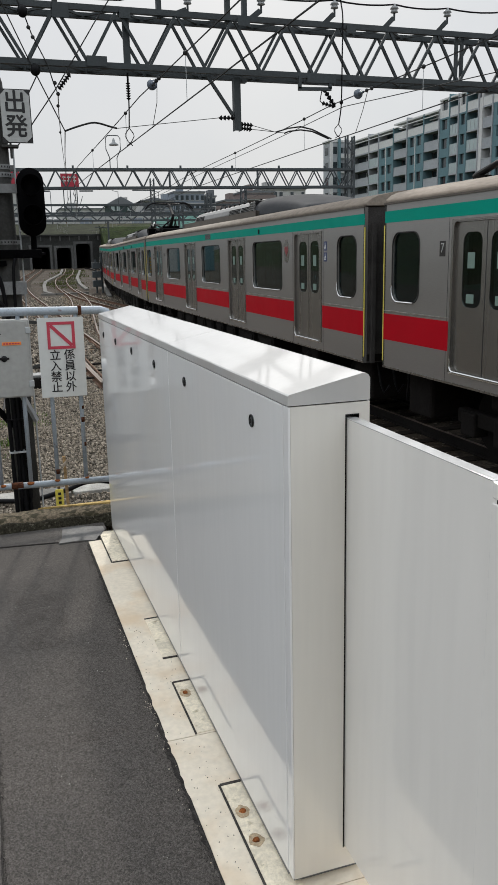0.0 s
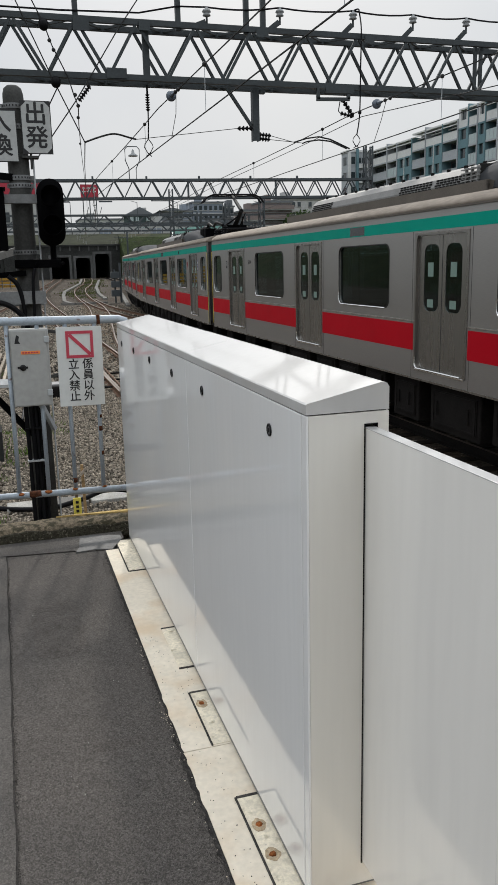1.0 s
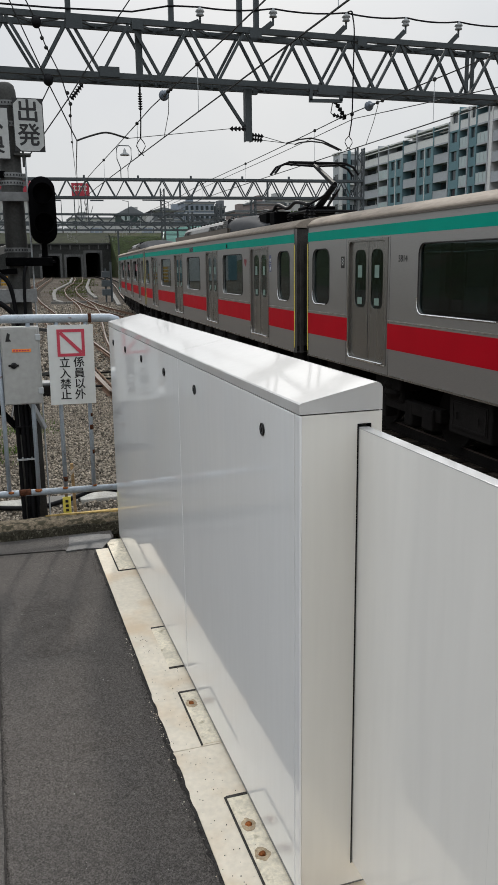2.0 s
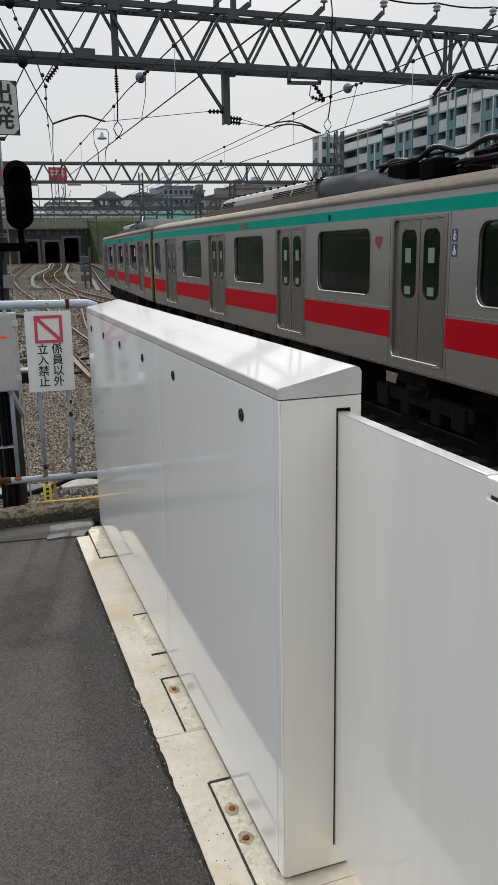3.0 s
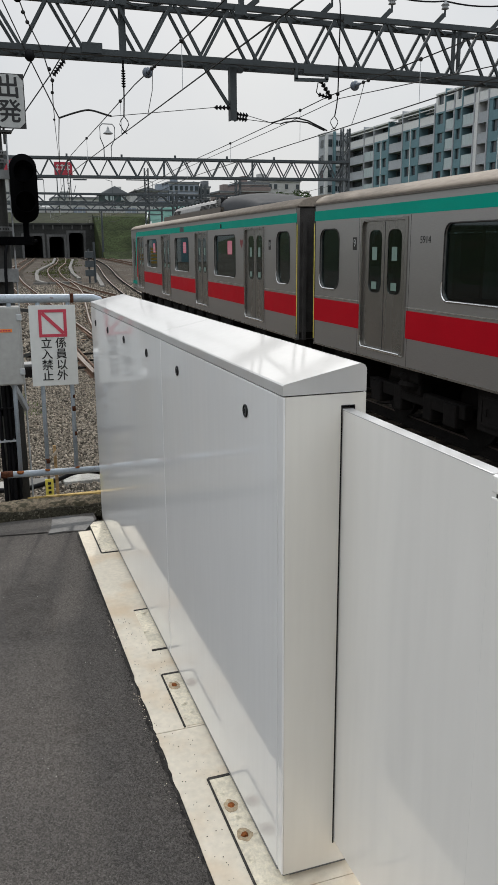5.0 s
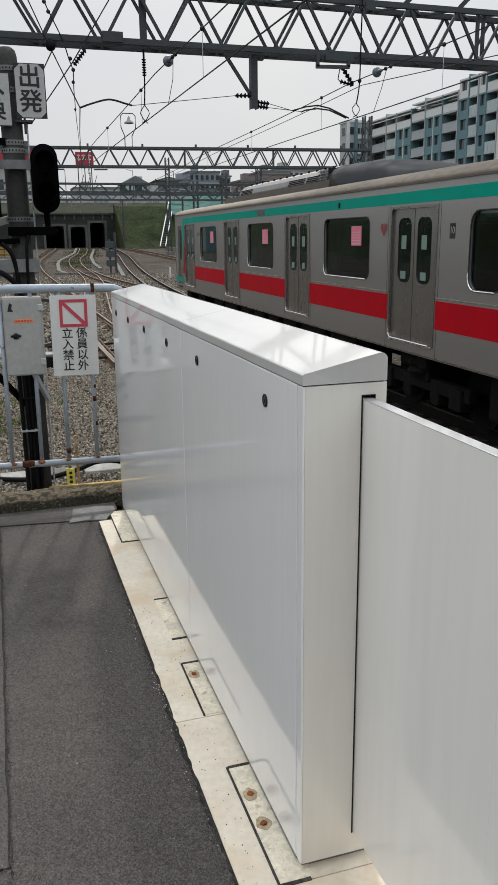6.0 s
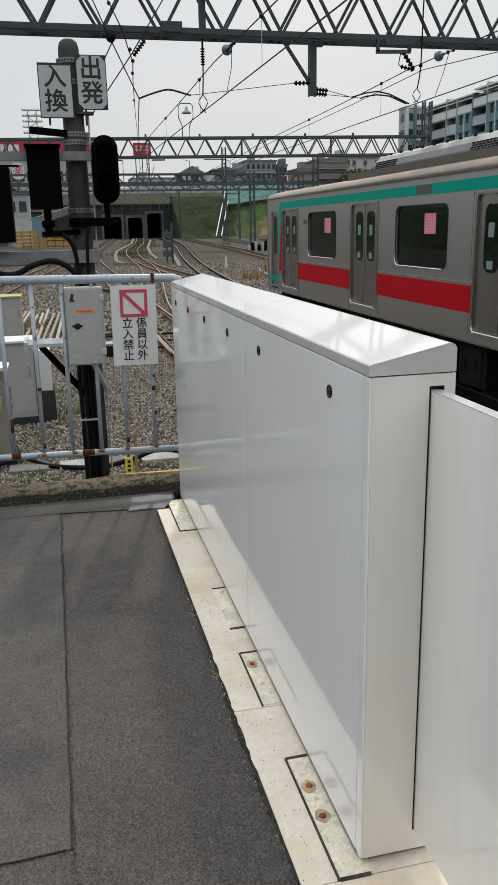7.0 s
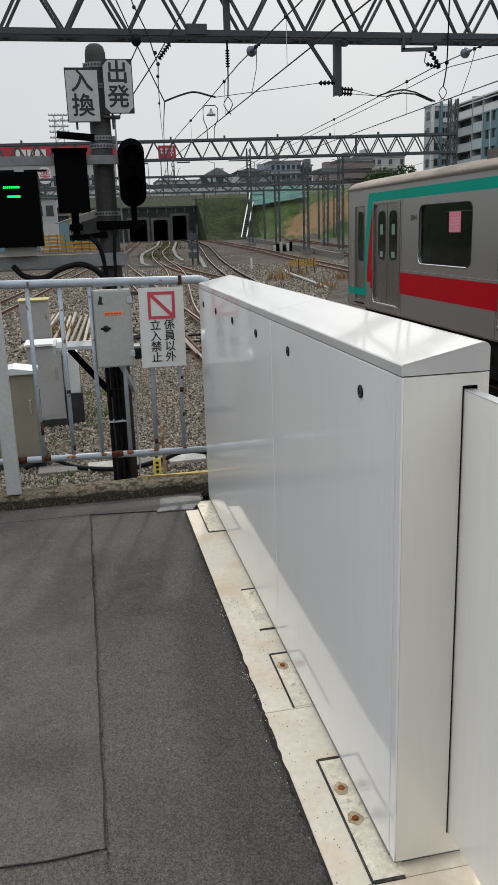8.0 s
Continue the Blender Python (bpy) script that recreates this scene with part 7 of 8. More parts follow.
def on_track(s):
    """The point on the train's track at a length s along it; s is y on the straight."""
    if s < -60:
        return Vector((spline(TRACKS["train"], s), s, -1.1))
    i = min(len(_ARC) - 2, max(0, int((s + 60) / 0.52)))
    while i < len(_ARC) - 2 and _ARC[i + 1][0] < s:
        i += 1
    while i > 0 and _ARC[i][0] > s:
        i -= 1
    (s0, y0), (s1, y1) = _ARC[i], _ARC[i + 1]
    y = y0 + (y1 - y0) * (s - s0) / (s1 - s0)
    return Vector((spline(TRACKS["train"], y), y, rail_z(y)))


def car_pose(k, t):
    """Car k: 0 is nearest. Its middle lies half a pitch short of joint k."""
    mid = GAP_A + PITCH * (k - 0.5) - run(t) - (0.12 if k < len(CARS) - 1 else 0.0)
    a, b = on_track(mid - 6.9), on_track(mid + 6.9)
    d = b - a
    c = (a + b) / 2
    return pose(c.x, c.y, c.z, math.degrees(math.atan2(d.z, d.xy.length)), 0, math.degrees(math.atan2(-d.x, d.y)))


def motions():
    for k, car in enumerate(CARS):
        walk(car, [(i * 0.25, car_pose(k, i * 0.25)) for i in range(33)])
    times = [i / 15 for i in range(121)]
    for wh, y in WHEELS:
        walk(wh, [(t, pose(0, y, 0.43) @ Matrix.Rotation(run(t) / 0.43, 4, "X")) for t in times])


# ---- the tunnels, the bank and the town behind ----
def build_portal():
    """Stained concrete wall with three tunnel mouths, wing walls, and dark bores behind."""
    p = thing("tunnel_portal", "stained grey concrete tunnel portal with three mouths", "tunnel portal")
    y0, y1, top = 129.6, 131.0, 5.1
    z0 = ground_z(0, 130) - 0.3
    mouths = ((7.6, 10.4, 3.45), (11.4, 13.7, 3.3), (14.45, 16.75, 3.9))
    bm = bmesh.new()
    x = 0.5
    for a, b, h in mouths:
        box(bm, x, a, y0, y1, z0, top)
        box(bm, a, b, y0, y1, h, top)
        x = b
    box(bm, x, 21.5, y0, y1, z0, top)
    part("wall", bm, M["dark_concrete"], p)
    part("coping", B(0.3, 21.7, y0 - 0.25, y1, top, top + 0.25), M["dark_concrete"], p)
    for a, b, h in mouths:
        bm = B(a - 0.05, b + 0.05, y1 + 14, y1 + 14.2, z0, h + 0.2)
        box(bm, a - 0.2, a - 0.02, y1, y1 + 14, z0, h + 0.2)
        box(bm, b + 0.02, b + 0.2, y1, y1 + 14, z0, h + 0.2)
        box(bm, a - 0.2, b + 0.2, y1, y1 + 14, h + 0.02, h + 0.2)
        part("bore", bm, M["slot"], p, "dark tunnel bore")
        r_ = 0.7                                   # haunches round off the upper corners
        for s_, c_ in ((1, a), (-1, b)):
            hp = [(c_, h), (c_ + s_ * r_, h)] + [(c_ + s_ * r_ - s_ * r_ * math.sin(radians(q)), h - r_ + r_ * math.cos(radians(q))) for q in (15, 35, 55, 75)] + [(c_, h - r_)]
            part("haunch", prism(bmesh.new(), hp, y0 + 0.01, y0 + 0.5), M["dark_concrete"], p)
        bm = B(a - 0.35, a, y0 - 0.1, y0 - 0.002, z0, h + 0.35)
        box(bm, b, b + 0.35, y0 - 0.1, y0 - 0.002, z0, h + 0.35)
        box(bm, a, b, y0 - 0.1, y0 - 0.002, h, h + 0.35)
        part("arch_ring", bm, M["ring"], p, "paler concrete surround")
    for i in range(28):
        x = 1.0 + i * 0.74
        part("panel_rib", B(x - 0.09, x + 0.09, y0 - 0.14, y0 - 0.003, 4.42, top), M["ring" if i % 2 else "dark_concrete"], p)
    w = thing("retaining_wall", "low grey retaining wall beside the tunnels", "retaining wall")
    part("wall", B(-16, 0.45, 129.9, 131, z0, 4.4), M["dark_concrete"], w)
    part("coping", B(-16, 0.45, 129.7, 131.2, 4.4, 4.7), M["concrete"], w)
    ww = thing("scrub_slope", "steep dark scrub slope beside the tunnel mouths", "bank", kind="structure")
    part("wall", prism(bmesh.new(), [(119.5, -1.4), (131.2, -1.4), (131.2, 6.9), (129.6, 6.4), (126, 3.9), (122, 1.0), (119.5, -0.4)], 18.5, 27.0, "x"), M["scrub"], ww)
    # grassy brow above the portal
    bm = prism(bmesh.new(), [(131.0, 5.3), (133, 5.8), (141, 7.4), (150, 7.6), (150, 4.6), (131, 4.6)], -3, 40, "x")
    solid("portal_bank", bm, M["brow"], "dark grassy brow above the tunnel mouths", "bank", kind="structure")
    # guard rail on the brow
    g = thing("brow_fence", "pale guard fence along the top of the bank", "fence")
    for i in range(60):
        x = -2 + i * 0.85
        part("post", B(x - 0.05, x + 0.05, 141.4, 141.5, 7.2, 8.6), M["signgrey"], g)
    for z in (7.8, 8.5):
        part("rail", B(-2.2, 48.4, 141.5, 141.55, z, z + 0.1), M["signgrey"], g)
    # steel stair rail and net on the slope
    s = thing("bank_stair", "narrow white stair rail climbing the bank", "stair rail")
    for o in (0.0, 1.1):
        part("rail", beam(bmesh.new(), (23.4 + o * 0.8, 118.6 + o * 0.3, 0.3), (27.5 + o * 0.8, 130.6 + o * 0.3, 7.1), 0.13, 0.13), M["signwhite"], s)
    bm = bmesh.new()
    for i in range(20):
        t = i / 20
        box(bm, 23.5 + 4.1 * t, 24.2 + 4.1 * t, 118.7 + 12 * t, 119.2 + 12 * t, -0.1 + 6.8 * t, 0.0 + 6.8 * t)
    part("tread", bm, M["concrete"], s)
    n = thing("slope_net", "turquoise net laid on the bank", "net")
    bm = bmesh.new()
    xs, ys = 12, 6
    vs = [[bm.verts.new((27.4 + 7.2 * i / xs, 127.2 - 0.75 * (7.2 * i / xs) + 4.2 * j / ys, 5.0 + 0.08 * i + 2.4 * j / ys + 0.12 * random.random())) for i in range(xs + 1)] for j in range(ys + 1)]
    for j in range(ys):
        for i in range(xs):
            bm.faces.new((vs[j][i], vs[j][i + 1], vs[j + 1][i + 1], vs[j + 1][i]))
    r = bmesh.ops.extrude_face_region(bm, geom=bm.faces[:])
    bmesh.ops.translate(bm, vec=(0, 0, -0.1), verts=[v for v in r["geom"] if isinstance(v, bmesh.types.BMVert)])
    part("mesh", bm, M["turq"], n)


def house(name, label, x0, x1, y0, y1, z0, z1, wall, floors, bays, gable=0.0, roof="hroof", win=0.55, pane="bglass"):
    """A distant house: walls, roof, and rows of real windows on the side that is seen."""
    h = thing(name, label, "building")
    part("wall", B(x0, x1, y0, y1, z0, z1), M[wall], h)
    fh, bw = (z1 - z0) / floors, (x1 - x0) / bays
    for f in range(floors):
        for b in range(bays):
            if random.random() < 0.12:
                continue
            cx, cz = x0 + bw * (b + 0.5), z0 + fh * (f + 0.52)
            w = part("window", B(cx - bw * win / 2, cx + bw * win / 2, y0 - 0.12, y0 - 0.03, cz - fh * 0.22, cz + fh * 0.22), M[pane], h)
            part("sill", B(cx - bw * win / 2 - 0.1, cx + bw * win / 2 + 0.1, y0 - 0.25, y0 - 0.02, cz - fh * 0.27, cz - fh * 0.23), M["hpale"], w)
        if floors > 1:
            part("floor_band", B(x0 - 0.05, x1 + 0.05, y0 - 0.16, y0 - 0.002, z0 + fh * (f + 1) - 0.2, z0 + fh * (f + 1)), M["hpale"], h)
    if gable:
        xm = (x0 + x1) / 2
        part("roof", prism(bmesh.new(), [(x0 - 0.6, z1), (xm, z1 + gable), (x1 + 0.6, z1)], y0 - 0.6, y1 + 0.4), M[roof], h)
    else:
        part("roof", B(x0 - 0.25, x1 + 0.25, y0 - 0.3, y1 + 0.2, z1, z1 + 0.35), M[roof], h)
        part("roof_house", B(x0 + bw, x0 + bw * 2, y0 + 1, y0 + 4, z1 + 0.35, z1 + 1.8), M[wall], h)
    return h


def build_town():
    random.seed(21)
    T = 7.0
    house("house", "dark green gabled house on the bank", 27.0, 31.6, 172, 179, T, 12.6, "hgreen", 3, 4, 1.5, win=0.6, pane="bpanel")
    house("house", "pale house with a flat roof on the bank", 32.0, 36.6, 188, 196, T, 13.4, "hpale", 3, 5, 0.0, win=0.7)
    house("house", "grey house with a shallow roof on the bank", 36.9, 41.8, 186, 194, T, 14.2, "hroof", 3, 5, 0.8, win=0.6)
    house("house", "low pale house along the road on the bank", 30.0, 38.5, 160, 166, T, 9.9, "hpale", 1, 9, 0.0, win=0.5)
    house("house", "low grey house along the road on the bank", 39.5, 46.5, 162, 168, T, 10.3, "hblue", 1, 7, 0.6, win=0.5)
    house("apartment_block", "grey-blue apartment block on the bank", 43.6, 47.2, 199, 210, T, 15.0, "hblue", 4, 3, 0.0)
    house("apartment_block", "tall grey-blue apartment block on the bank", 47.4, 55.2, 199, 212, T, 17.0, "hblue", 4, 6, 0.0)
    house("apartment_block", "dark grey wing of the apartment block", 55.4, 58.0, 199, 212, T, 16.0, "hroof", 4, 2, 0.0)
    low_t = house("apartment_block", "brown-pink terraced apartment block", 54.3, 58.6, 178, 186, T, 13.6, "hpink", 3, 4, 0.0, win=0.75)
    up_t = house("apartment_block", "upper brown terrace set back behind a lower one", 58.8, 66.0, 178, 188, T, 15.5, "hpink", 4, 6, 0.0, win=0.75)
    house("apartment_block", "pale stepped block behind the brown terraces", 66.5, 78.0, 188, 200, T, 17.0, "hpale", 4, 8, 0.0)
    house("apartment_block", "pale flat-roofed block far behind", 22.0, 48.0, 225, 235, T, 14.6, "hpale", 3, 12, 0.0)
    # balconies stepping down the brown terraces
    for hs, x0_, x1_, z_ in ((low_t, 53.4, 58.5, 9.2), (low_t, 53.4, 58.5, 11.4), (up_t, 58.9, 66.0, 9.4), (up_t, 58.9, 66.0, 11.6), (up_t, 58.9, 66.0, 13.7)):
        sl_ = part("balcony", B(x0_, x1_, 176.6, 177.7, z_, z_ + 0.2), M["hpale"], hs, "pale balcony slab")
        part("parapet", B(x0_, x1_, 176.5, 176.58, z_ + 0.2, z_ + 1.1), M["hpink"], sl_)
        part("handrail", B(x0_, x1_, 176.5, 176.6, z_ + 1.11, z_ + 1.22), M["truss_far"], sl_)
    # low wall and lamp posts along the road on the brow
    rw = thing("roadside_wall", "low pale wall along the road on the bank", "wall", kind="structure")
    for i in range(22):
        part("wall_panel", B(-1 + i * 2.3, 1.1 + i * 2.3, 145.6, 145.8, 7.4, 8.5 + 0.35 * (i % 3 == 1)), M["hpale" if i % 4 else "hblue"], rw)
    for x_ in (12.5, 24.2, 31.5, 40.0, 47.0):
        lp = thing("street_lamp", "slender grey lamp post on the bank road", "street lamp", group="road lamps")
        part("pole", rod(bmesh.new(), (x_, 144.6, 7.3), (x_, 144.6, 13.0), 0.09, 0.05, 6), M["truss_far"], lp)
        part("arm", beam(bmesh.new(), (x_, 144.6, 12.9), (x_ - 1.1, 144.4, 13.15), 0.07, 0.07), M["truss_far"], lp)
    for x, s in ((18.0, 0.6), (33.4, 0.45), (43.5, 0.6), (52.0, 0.5), (62.0, 1.0), (66.0, 1.15), (70.0, 1.2), (73.0, 1.0)):
        tree(x, 168 + random.uniform(-3, 3), T - 0.5, 6.0 * s)
    for x, y_, h_ in ((-8.4, 150, 9.5), (-6.5, 158, 8.0), (-3.0, 150, 6.0), (2.0, 148, 4.5)):
        tree(x, y_, ground_z(0, 131), h_)
    # red billboard on a frame over the roofs
    b = thing("billboard", "red billboard with white blocks on a steel frame", "billboard")
    part("panel", B(19.1, 23.1, 190, 190.3, 17.4, 20.4), M["adred"], b)
    bm = bmesh.new()
    for x, w in ((19.5, 0.7), (20.5, 0.9), (21.75, 0.8)):
        box(bm, x, x + w, 189.93, 189.98, 18.7, 18.95)
        box(bm, x + w * 0.3, x + w * 0.5, 189.93, 189.98, 18.1, 19.9)
        box(bm, x, x + w, 189.93, 189.98, 19.5, 19.7)
    part("white_shape", bm, M["signwhite"], b, "white blocks")
    bm = bmesh.new()
    for x in (19.6, 21.1, 22.6):
        beam(bm, (x, 190.6, T), (x, 190.6, 20.0), 0.2, 0.2)
        beam(bm, (x, 190.6, 12), (x + 1.2, 190.6, 15.5), 0.12, 0.12)
    part("frame", bm, M["truss_far"], b)
    # shop building with a long red fascia, far to the side
    s = thing("shop_building", "long shop building with a red fascia", "building")
    part("wall", B(-60, 13, 260, 280, ground_z(0, 100), 23.2), M["hpale"], s)
    part("fascia", B(-60, 14, 258.5, 259.9, 23.2, 27.9), M["adred"], s, "red fascia with pale blocks")
    bm = bmesh.new()
    for x, w in ((-16.5, 1.3), (-14.8, 1.3), (-13.1, 1.0), (-11.8, 0.5), (-10.9, 1.4), (-9.1, 1.4), (-5.6, 1.0), (-4.3, 0.4), (-3.6, 1.0), (-2.3, 1.2), (-0.8, 1.0), (0.5, 1.6)):
        box(bm, x, x + w, 258.3, 258.45, 24.6, 26.5)
    part("pale_block", bm, M["signwhite"], s, "pale blocks on the fascia")
    for i in range(14):
        x = -20 + i * 2.3
        part("window", B(x, x + 1.5, 259.85, 259.95, 16, 19), M["bglass"], s)
    d = thing("shop_sign", "round-cornered white shop sign with a red character", "sign")
    part("board", prism(bmesh.new(), [(-7.72 + u, 17.15 + v) for u, v in loop_rr(3.2, 4.3, 1.2)[0]], 230, 230.3), M["signwhite"], d)
    letters("薬", 2.9, pose(-7.7, 229.95, 17.2, 90, 0, 0), M["signred"], d, "character", 0.02)
    part("pole", rod(bmesh.new(), (-8.1, 230.6, -1), (-8.1, 230.6, 15), 0.3), M["truss_far"], d)
    # floodlight tower
    f = thing("floodlight_tower", "pale lattice floodlight tower", "floodlight tower")
    fx, fy, fz = -3.5, 295, 33
    for sx in (-1.4, 1.4):
        part("leg", beam(bmesh.new(), (fx + sx, fy, 0), (fx + sx, fy, fz + 8), 0.35, 0.35), M["hpale"], f)
    bm = bmesh.new()
    for i in range(26):
        z = 1 + i * 1.5
        s_ = 1 if i % 2 else -1
        beam(bm, (fx - 1.4 * s_, fy, z), (fx + 1.4 * s_, fy, z + 1.5), 0.2, 0.2)
    part("lacing", bm, M["hpale"], f)
    for i in range(5):
        z = fz + 0.5 + i * 1.8
        part("lamp_row", B(fx - 3.2, fx + 3.2, fy - 0.3, fy + 0.3, z, z + 0.25), M["hpale"], f)
        for j in range(7):
            bm = lathe(bmesh.new(), [(0.15, 0.4), (0.42, 0.0), (0.36, -0.05)], (fx - 3 + j, fy - 0.6, z + 0.3), 8)
            part("lamp", bm, M["signgrey"], f)
    # work site: yellow fence, grey hoarding
    w = thing("site_fence", "yellow and black work-site barriers", "barrier")
    for i in range(7):
        x, y = 1.2 - i * 0.92, 96 + (i % 3) * 0.5
        z = ground_z(x, y)
        hi_ = 2.1 if i > 3 else 1.45
        for zz in (0.15, 0.55, 0.95, 1.35, 1.75):
            if zz + 0.3 < hi_:
                part("rail", B(x - 0.44, x + 0.44, y, y + 0.05, z + zz, z + zz + 0.27), M["sitegold"], w)
        for xx in (x - 0.45, x + 0.41):
            part("leg", B(xx, xx + 0.04, y - 0.02, y + 0.07, z, z + hi_), M["truss_far"], w)
        if i < 3:
            for k in range(3):
                part("stripe", beam(bmesh.new(), (x - 0.34 + k * 0.28, y - 0.02, z + 0.17), (x - 0.2 + k * 0.28, y - 0.02, z + 0.40), 0.09, 0.02), M["ink"], w)
    sc = thing("scaffold_tower", "slim yellow and white scaffold tower on the work site", "scaffold")
    for xx in (-1.35, -0.75):
        for yy in (95.0, 95.6):
            part("upright", B(xx - 0.03, xx + 0.03, yy - 0.03, yy + 0.03, -0.5, 5.2), M["sitegold"], sc)
    for i in range(9):
        part("brace", beam(bmesh.new(), (-1.35, 95.0, -0.3 + i * 0.6), (-0.75, 95.0, 0.3 + i * 0.6), 0.05, 0.05), M["signgrey"], sc)
    h = thing("hoarding", "plain grey work-site hoarding of steel sheets", "hoarding")
    for i in range(10):
        x = -14 + i * 1.25
        part("sheet", B(x, x + 1.22, 104, 104.08, ground_z(0, 104), 2.9 + 0.12 * (i % 2)), M["hpale" if i % 3 else "bteal"], h)
    v = thing("site_office", "pale blue-white site office behind the hoarding", "building")
    part("wall", B(-9.5, -3.2, 118, 124, ground_z(0, 118), 6.6), M["hpale"], v)
    for i in range(4):
        part("window", B(-9.1 + i * 1.5, -8.1 + i * 1.5, 117.9, 117.97, 4.2, 5.6), M["bglass"], v)
    part("roof", B(-9.8, -2.9, 117.6, 124.2, 6.6, 6.9), M["bteal"], v)
    r = thing("ramp", "pale concrete ramp parapet", "ramp", kind="structure")
    part("parapet", beam(bmesh.new(), (-8, 112, 1.2), (3.5, 124, 4.8), 0.4, 1.0), M["concrete"], r)


def tree(x, y, z, h):
    t = thing("tree", "leafy dark green tree among the houses", "tree", group="trees")
    tr = rod(bmesh.new(), (x, y, z), (x + 0.1, y, z + h * 0.5), h * 0.04, h * 0.02)
    for i in range(4):
        a = i * 1.7
        rod(tr, (x + 0.08, y, z + h * (0.32 + 0.05 * i)), (x + h * 0.25 * math.cos(a), y + h * 0.25 * math.sin(a), z + h * (0.6 + 0.08 * i)), h * 0.014, h * 0.006, 5)
    part("trunk", tr, M["bark"], t)
    bm = bmesh.new()
    for i in range(520):
        while True:
            p = Vector((random.uniform(-1, 1), random.uniform(-1, 1), random.uniform(-1, 1)))
            if p.length < 1 and noise.noise(p * 2.2 + Vector((x, y, 0))) > -0.25:
                break
        c = Vector((x, y, z + h * 0.66)) + Vector((p.x * h * 0.42, p.y * h * 0.4, p.z * h * 0.36))
        s = h * random.uniform(0.025, 0.06)
        m = Matrix.Translation(c) @ pose(0, 0, 0, random.uniform(0, 180), random.uniform(0, 180), random.uniform(0, 180))
        vs = [bm.verts.new(m @ Vector(v)) for v in ((-s, 0, 0), (0, -s * 0.6, 0.2 * s), (s, 0, 0), (0, s * 0.6, 0.2 * s))]
        bm.faces.new(vs)
    part("crown", bm, M["leaf"], t)


